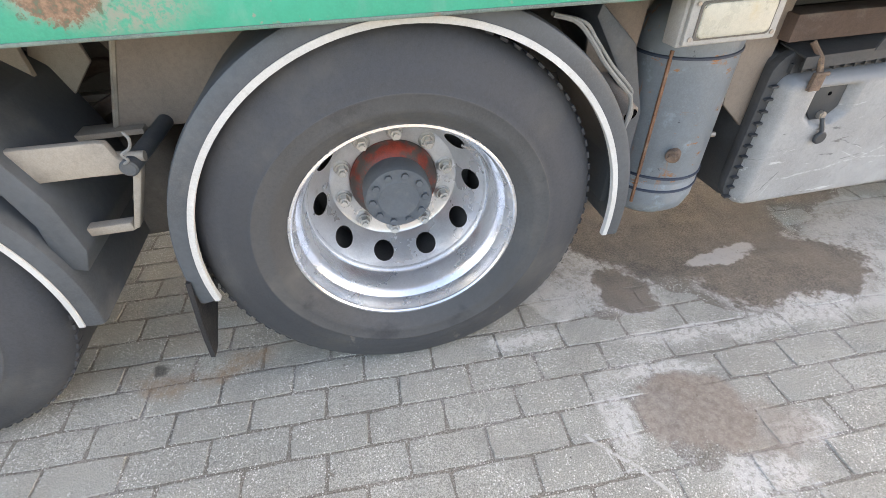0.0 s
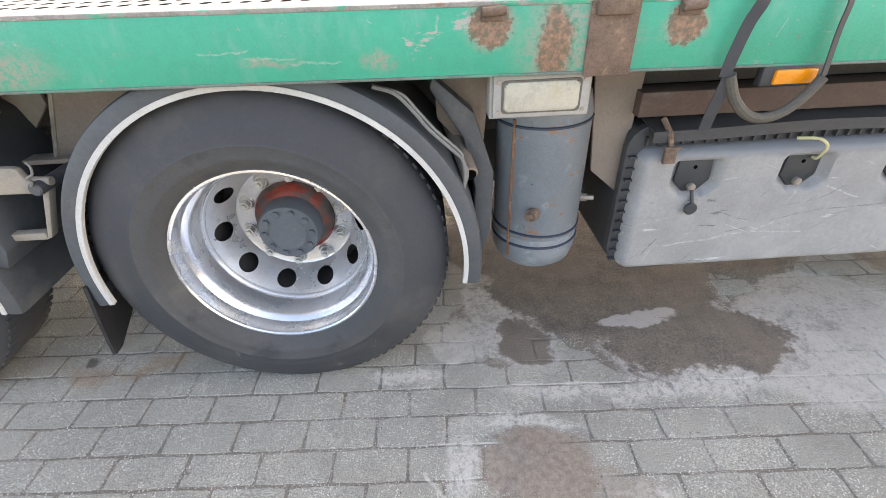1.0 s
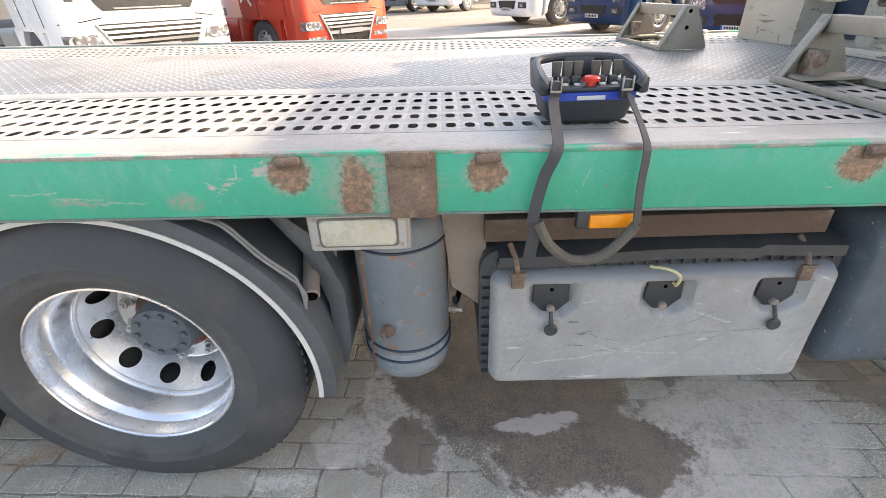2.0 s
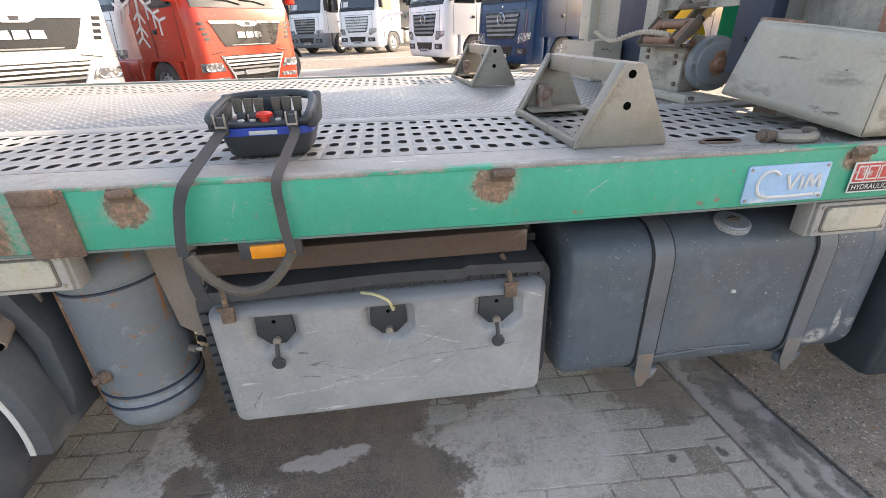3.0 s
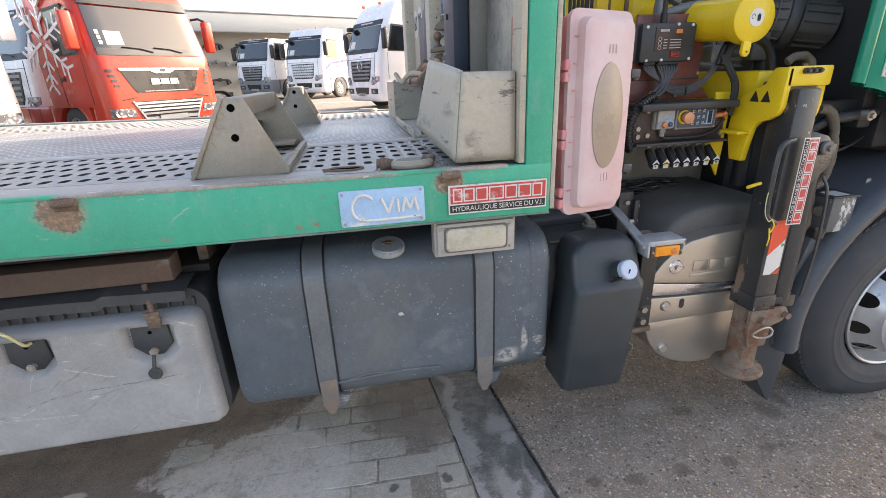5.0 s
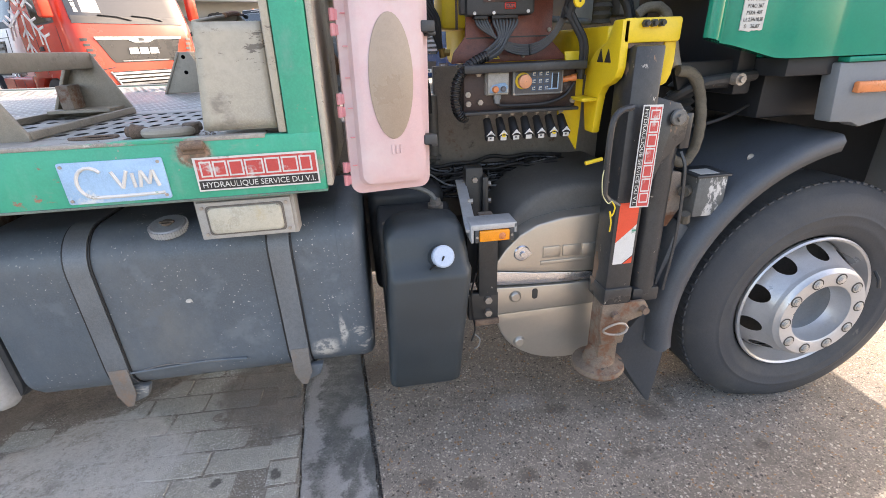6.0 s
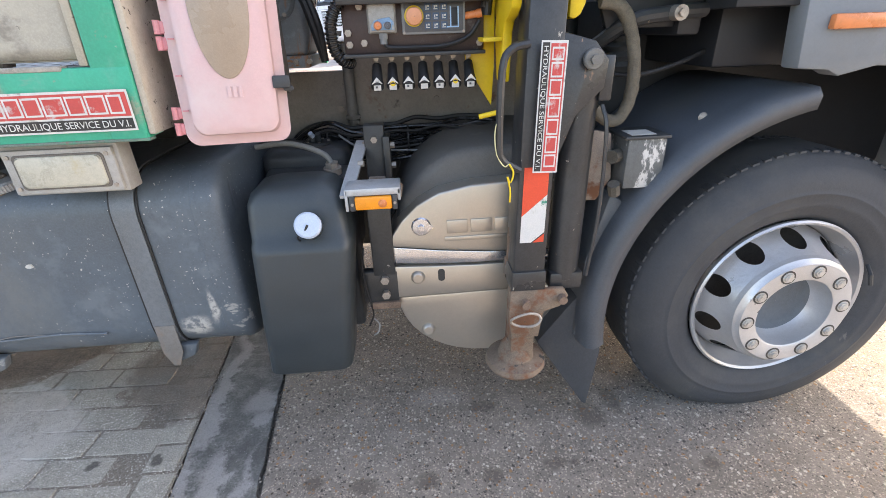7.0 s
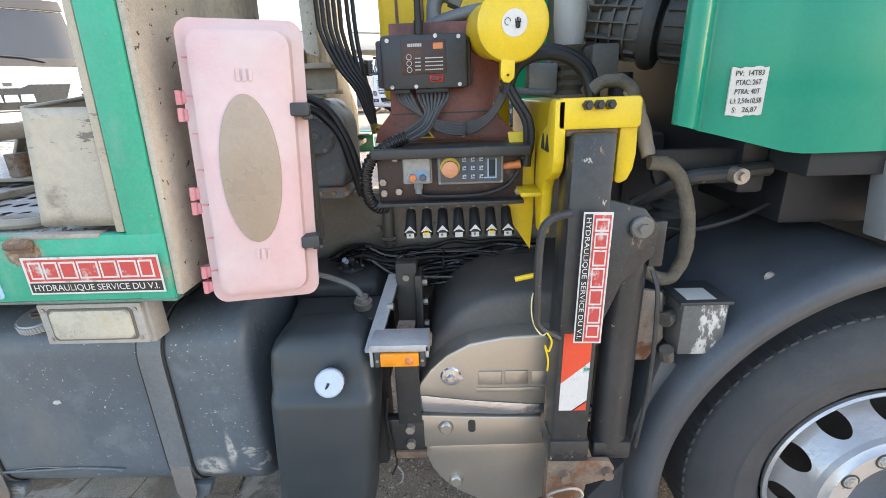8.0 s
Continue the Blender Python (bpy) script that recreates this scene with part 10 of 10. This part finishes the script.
        part("emblem", bm_join(lathe([(0.140, ey - 0.06), (0.155, ey - 0.075), (0.17, ey - 0.06), (0.155, ey - 0.045)], 32, closed=True, c=(0, 0, 1.52)), *spokes), M_chrome, t, "round chrome emblem")
        part("hood_badge", lathe([(0.001, -0.03), (0.03, -0.025), (0.035, 0.0)], 14, c=(0, cab_y(0, 1.83), 1.83)), M_chrome, t)
        part("hood_seam", front_patch([(1.74, -1.0, 1.0), (1.752, -1.0, 1.0)], 0.004, 0.006, 10, 1), M_bdark, t)
        part("lower_intake", front_patch([(0.54, -0.44, 0.44), (0.78, -0.52, 0.52)], 0.008), M_bgrille, t, "black lower intake")
        for s in (-1, 1):
            a, b = sorted((s * 0.66, s * 1.08))
            part("fog_intake", front_patch([(0.56, a, b), (0.74, a, b)], 0.008), M_bdark, t)
            a, b = sorted((s * 0.74, s * 0.95))
            part("fog_lamp", front_patch([(0.60, a, b), (0.70, a, b)], 0.012, 0.02, 4, 1), M_headlamp, t, "fog lamp")
            a, b = sorted((s * 0.74, s * 0.90))
            c, d = sorted((s * 0.80, s * 1.17))
            hl = part("headlamp", front_patch([(0.86, a, b), (0.98, *sorted((s * 0.74, s * 1.16))), (1.14, c, d)], 0.012), M_headlamp, t, "clear headlamp")
            for q in range(2):
                xq = s * (0.84 + 0.17 * q)
                part("reflector_bowl", lathe([(0.001, 0.02), (0.045, 0.012), (0.06, 0.0), (0.064, 0.004)], 16, c=(xq, cab_y(xq, 1.0) - 0.02, 1.0)), M_chrome, hl)
            part("corner_seam", tube([(s * 0.98, cab_y(0.98, z) - 0.003, z) for z in (1.16, 1.4, 1.7, 1.9)], 0.007, 6), M_bdark, t)
        pl = part("number_plate", front_patch([(0.47, -0.27, 0.27), (0.57, -0.27, 0.27)], 0.035, 0.02, 4, 1), M_label, t, "white number plate")
        part("plate_bars", bars(-0.18, 0.22, 0.495, 0.545, cab_y(0, 0.52) - 0.035, 7, 0.004, 0.35), M_bdark, pl)
        part("plate_band", bm_box(-0.268, -0.225, cab_y(0, 0.52) - 0.039, cab_y(0, 0.52) - 0.03, 0.472, 0.568), M_blue, pl, "blue band")
        part("screen_print", bars(-0.35, 0.5, 2.87, 2.93, cab_y(0, 2.9) - 0.021, 12, 0.004, 0.3), M_stripwhite, t, "row of pale blocks over the windscreen")
    if stripe:
        for s in (-1, 1):
            part("side_stripe", prism([(0.30, 1.36), (0.75, 1.62), (2.24, 1.78), (2.24, 1.90), (0.75, 1.74), (0.28, 1.48)], "x", s * 1.225, s * 1.2335), stripe, t, "dark blue side stripe")
    # wheels
    for yy in (1.40, 4.6):
        for s in (-1, 1):
            wl = thing("wheel", "", "")
            wl.parent = t
            m = Matrix.Translation((s * 1.20, yy, 0.51)) @ Matrix.Rotation(radians(90 * s), 4, "Z")
            part("tyre", bm_move(lathe([(0.30, 0.02), (0.40, 0.0), (0.48, 0.03), (0.51, 0.08), (0.51, 0.24), (0.48, 0.29), (0.3, 0.29)], 40), m), M_rubber, wl)
            part("rim", bm_move(lathe([(0.30, 0.02), (0.285, 0.03), (0.27, 0.09), (0.2, 0.06), (0.18, 0.015), (0.1, 0.02), (0.09, -0.03), (0.001, -0.035)], 32), m), M_silver, wl, "silver wheel rim")
            for q in range(10):
                part("rim_hole", bm_move(cyl((0.236 * math.cos(q * 0.6283), 0.062, 0.236 * math.sin(q * 0.6283)), (0.236 * math.cos(q * 0.6283), 0.078, 0.236 * math.sin(q * 0.6283)), 0.026, 10), m), M_bdark, wl)
            part("wheel_nut", bm_move(bm_join(*[cyl((0.167 * math.cos(q * 0.6283), -0.005, 0.167 * math.sin(q * 0.6283)), (0.167 * math.cos(q * 0.6283), 0.02, 0.167 * math.sin(q * 0.6283)), 0.016, 6) for q in range(10)]), m), M_bgrey, wl)
    part("chassis", bm_join(bm_box(-0.45, -0.35, 1.5, 5.7, 0.7, 1.0), bm_box(0.35, 0.45, 1.5, 5.7, 0.7, 1.0), bm_box(-0.45, 0.45, 3.9, 4.1, 0.75, 0.95), bm_box(-0.45, 0.45, 5.6, 5.7, 0.7, 1.0)), M_bdark, t, "dark chassis rails")
    part("coupling_plate", bm_box(-0.4, 0.4, 3.7, 4.5, 1.08, 1.16, 0.03), M_bdark, t, "fifth wheel plate")
    for s in (-1, 1):
        if skirt:
            sk = part("side_skirt", bm_box(s * 1.10 - 0.11, s * 1.10 + 0.11, 2.28, 3.85, 0.34, 1.02, 0.05, 3), skirt, t, "painted side skirt")
            part("skirt_seam", bm_join(*[bm_box(s * 1.212 - 0.003, s * 1.212 + 0.003, y_, y_ + 0.012, 0.38, 0.98) for y_ in (2.75, 3.25)]), M_bdark, sk)
        else:
            part("side_tank", bm_box(s * 0.9 - 0.3, s * 0.9 + 0.3, 2.5, 3.6, 0.4, 1.0, 0.08, 3), M_sheet, t, "grey side tank")
        part("rear_guard", loop_skin([[(s * 0.9 - 0.3, 4.6 + r_ * math.cos(radians(a_)), 0.51 + r_ * math.sin(radians(a_))) for r_ in (0.60, 0.57)] + [(s * 0.9 + 0.3, 4.6 + r_ * math.cos(radians(a_)), 0.51 + r_ * math.sin(radians(a_))) for r_ in (0.57, 0.60)] for a_ in range(20, 161, 14)]), M_bdark, t)
    nx, ny = normal
    ln = math.hypot(nx, ny)
    t.matrix_basis = Matrix.Translation((at[0], at[1], yard_z(at[1] - 1.2 * ny / ln))) @ Matrix.Rotation(math.atan2(nx / ln, -ny / ln), 4, "Z") @ Matrix.Diagonal((scale, scale, scale, 1))
    return t


NA = (0.775, -0.632)
red = lorry("red parked tractor unit with a pale snowflake on its side", M_bred, (-0.86, 8.75), NA, "man", skirt=M_bred)
# snowflake on the red cab's side
fl = []
for k in range(6):
    m = Matrix.Translation((0, 1.62, 2.25)) @ Matrix.Rotation(radians(60 * k + 10), 4, "X")
    fl.append(bm_move(bm_box(-1.238, -1.21, -0.03, 0.03, 0.1, 0.85), m))
    for d_ in (0.35, 0.6, 0.8):
        for s in (-1, 1):
            fl.append(bm_move(bm_box(-1.238, -1.21, -0.022, 0.022, 0.0, 0.26), m @ Matrix.Translation((0, 0, d_)) @ Matrix.Rotation(radians(50 * s), 4, "X")))
ob = mesh_ob("snowflake", bm_join(*fl), M_bwhite)
ob.parent = red
tagged(ob, "pale snowflake graphic")
lorry("white parked tractor unit with a black grille beside the red one", M_bwhite, (-3.45, 6.7), NA, "man", scale=1.02)
lorry("white parked tractor unit standing behind the red one", M_bwhite, (-4.5, 10.5), (-0.63, -0.78), "star")
NB = (-0.89, -0.455)
lorry("white parked tractor unit with slatted grille and round emblem", M_bwhite, (3.0, 15.2), NB)
lorry("dark blue parked tractor unit with slatted grille", M_bblue, (4.85, 12.3), NB)
lorry("dark blue parked tractor unit at the end of the row", M_bblue, (6.65, 8.9), NB)
lorry("white construction tractor unit with dark bumper before the depot", M_bwhite, (-1.95, 23.6), (-0.6, -0.8), "star", 3.0, lower=M_cabgrey)
lorry("white and blue construction tractor unit with toothed chrome grille", M_bwhite, (0.55, 22.1), (-0.6, -0.8), "tooth", 3.3, stripe=M_bstripe)

# long building with a clad canopy and parts racked on its wall
bd = thing("depot_building", "long low depot with pale grey cladding over a beige wall", "building", (-3.3, 28.0, 0.6))
BM = Matrix.Translation((-3.3, 28.0, 0.6)) @ Matrix.Rotation(radians(27), 4, "Z")


def depot(name, bm, material, parent, label=""):
    return part(name, bm_move(bm, BM), material, parent, label)


depot("wall", bm_box(-45, 50, 1.0, 1.4, 0, 3.6), M_wall2, bd, "beige rendered wall")
depot("canopy", bm_box(-46, 51, 0.0, 8, 3.5, 4.4, 0.05), M_wall, bd, "pale grey clad canopy")
depot("canopy_edge", bm_box(-46.1, 51.1, -0.06, 0.1, 3.42, 3.52, 0.02), M_bgrey, bd)
depot("roof_edge", bm_box(-46.1, 51.1, -0.05, 0.1, 4.38, 4.46, 0.02), M_bgrey, bd)
rnd = random.Random(8)
for i in range(26):
    x = -14 + 1.55 * i
    for j in range(3):
        z = 0.9 + 0.85 * j + rnd.uniform(-0.1, 0.1)
        w = rnd.uniform(0.8, 1.25)
        depot("racked_part", bm_join(tube([(x, 0.75, z), (x + 0.12, 0.7, z + 0.18), (x + w * 0.5, 0.7, z + 0.2), (x + w - 0.12, 0.7, z + 0.18), (x + w, 0.75, z)], 0.05, 8, 3), bm_box(x + 0.1, x + 0.2, 0.66, 0.95, z - 0.08, z + 0.2, 0.02), bm_box(x + w - 0.2, x + w - 0.1, 0.66, 0.95, z - 0.08, z + 0.2, 0.02), cyl((x + w * 0.5, 0.6, z + 0.2), (x + w * 0.5, 0.98, z + 0.2), 0.10, 10)), M_bdark if (i + j) % 3 else M_cabgrey, bd, "dark axle part racked on the wall")


def yard_line(a, b, w):
    bm = bmesh.new()
    n = Vector((a[1] - b[1], b[0] - a[0])).normalized() * w / 2
    rows = []
    for i in range(25):
        x, y = a[0] + (b[0] - a[0]) * i / 24, a[1] + (b[1] - a[1]) * i / 24
        rows.append([(x + s * n.x, y + s * n.y, yard_z(y + s * n.y) + z) for s, z in ((1, 0.001), (1, 0.005), (-1, 0.005), (-1, 0.001))])
    return loop_skin(rows)


for a, b, w in (((-14.0, 17.6), (9.0, 10.3), 0.13), ((-9.0, 11.2), (9.0, 9.9), 0.22), ((-16.0, 20.2), (14.0, 18.0), 0.12)):
    tagged(mesh_ob("road_line", yard_line(a, b, w), M_white), "worn white line on the yard", "road marking", kind="structure")
tagged(mesh_ob("road_strip", yard_line((-20.0, 15.6), (14.0, 13.4), 2.6), M_palestrip), "pale worn concrete strip across the yard", "road", kind="structure")
# ---- paving blocks ----
PL, PW, GAP, PA = 0.2305, 0.111, 0.0035, radians(-2.4)
PO = Vector((-0.973, 0.029))
PAVER_MESHES = []
for k in range(6):
    rnd = random.Random(50 + k)
    hx, hy = PL / 2 - GAP / 2, PW / 2 - GAP / 2
    edge = [(-hx + 2 * hx * q / 4, -hy) for q in range(4)] + [(hx, -hy), (hx, 0.0)] + [(hx - 2 * hx * q / 4, hy) for q in range(4)] + [(-hx, hy), (-hx, 0.0)]
    rings = [[], [], []]
    for ex, ey in edge:
        jx, jy = rnd.uniform(-0.0014, 0.0014), rnd.uniform(-0.0014, 0.0014)
        inset = rnd.uniform(0.0015, 0.0055)
        corner = 0.003 if abs(ex) > hx - 0.001 and abs(ey) > hy - 0.001 else 0.0
        for ring, ins, z in zip(rings, (0.0, 0.001, inset), (-0.024, -0.0028, rnd.uniform(-0.0008, 0.0004))):
            ring.append((ex + jx - math.copysign(ins + corner, ex) * (abs(ex) > hx - 0.001), ey + jy - math.copysign(ins + corner, ey) * (abs(ey) > hy - 0.001), z))
    bm = loop_skin(rings)
    me = bpy.data.meshes.new("paver")
    bm.to_mesh(me)
    bm.free()
    me.materials.append(M_paver)
    PAVER_MESHES.append(me)
rnd = random.Random(9)
cells = []
for j in range(-34, 34):
    for i in range(-24, 26):
        u, v = (i + 0.5 + (0.5 if j % 2 else 0.0) + 0.03 * math.sin(j * 2.1)) * PL, (j + 0.5) * PW
        x = PO.x + u * math.cos(PA) - v * math.sin(PA)
        y = PO.y + u * math.sin(PA) + v * math.cos(PA)
        if x < PAVE_X0 + 0.15 or y < PAVE_Y0 + 0.1 or y > PAVE_Y1 - 0.1 or x > gx(PAVE_X1, y) - PL / 2 - 0.004:
            continue
        cells.append((x, y))
# those beside the truck's edge are single pieces
single = [c_ for c_ in cells if -1.5 < c_[0] < 2.8 and -0.72 < c_[1] < 0.30]
single = sorted(single, key=lambda c_: abs(c_[1] + 0.2) + 0.02 * abs(c_[0] - 0.8))[:300]
chosen = set(single)
rest_v, rest_f = [], []
for x, y in cells:
    me = PAVER_MESHES[rnd.randrange(6)]
    m = Matrix.Translation((x, y, rnd.uniform(-0.0016, 0.001))) @ Matrix.Rotation(PA + rnd.uniform(-0.008, 0.008), 4, "Z") @ Matrix.Rotation(rnd.uniform(-0.006, 0.006), 4, "X")
    if (x, y) in chosen:
        ob = new("paver", me)
        ob.parent = pavement
        ob.matrix_basis = m
    else:
        b = len(rest_v)
        rest_v += [tuple(m @ v.co) for v in me.vertices]
        rest_f += [tuple(b + q for q in f.vertices) for f in me.polygons]
ob = mesh_ob("pavers", (rest_v, rest_f), M_paver)
ob.parent = pavement
tagged(ob, "grey concrete paving blocks", kind="stuff")
# cut blocks along the gutter
ob = mesh_ob("pavers", bm_join(*[bm_move(bm_box(-0.055, 0.05, -PW / 2 + 0.004, PW / 2 - 0.004, -0.024, -0.001, 0.003, 1), Matrix.Translation((gx(PAVE_X1, y_) - 0.058, y_, 0))) for y_ in [PAVE_Y0 + 0.3 + PW * q for q in range(60)]]), M_paver)
ob.parent = pavement
tagged(ob, "cut paving blocks along the gutter", kind="stuff")
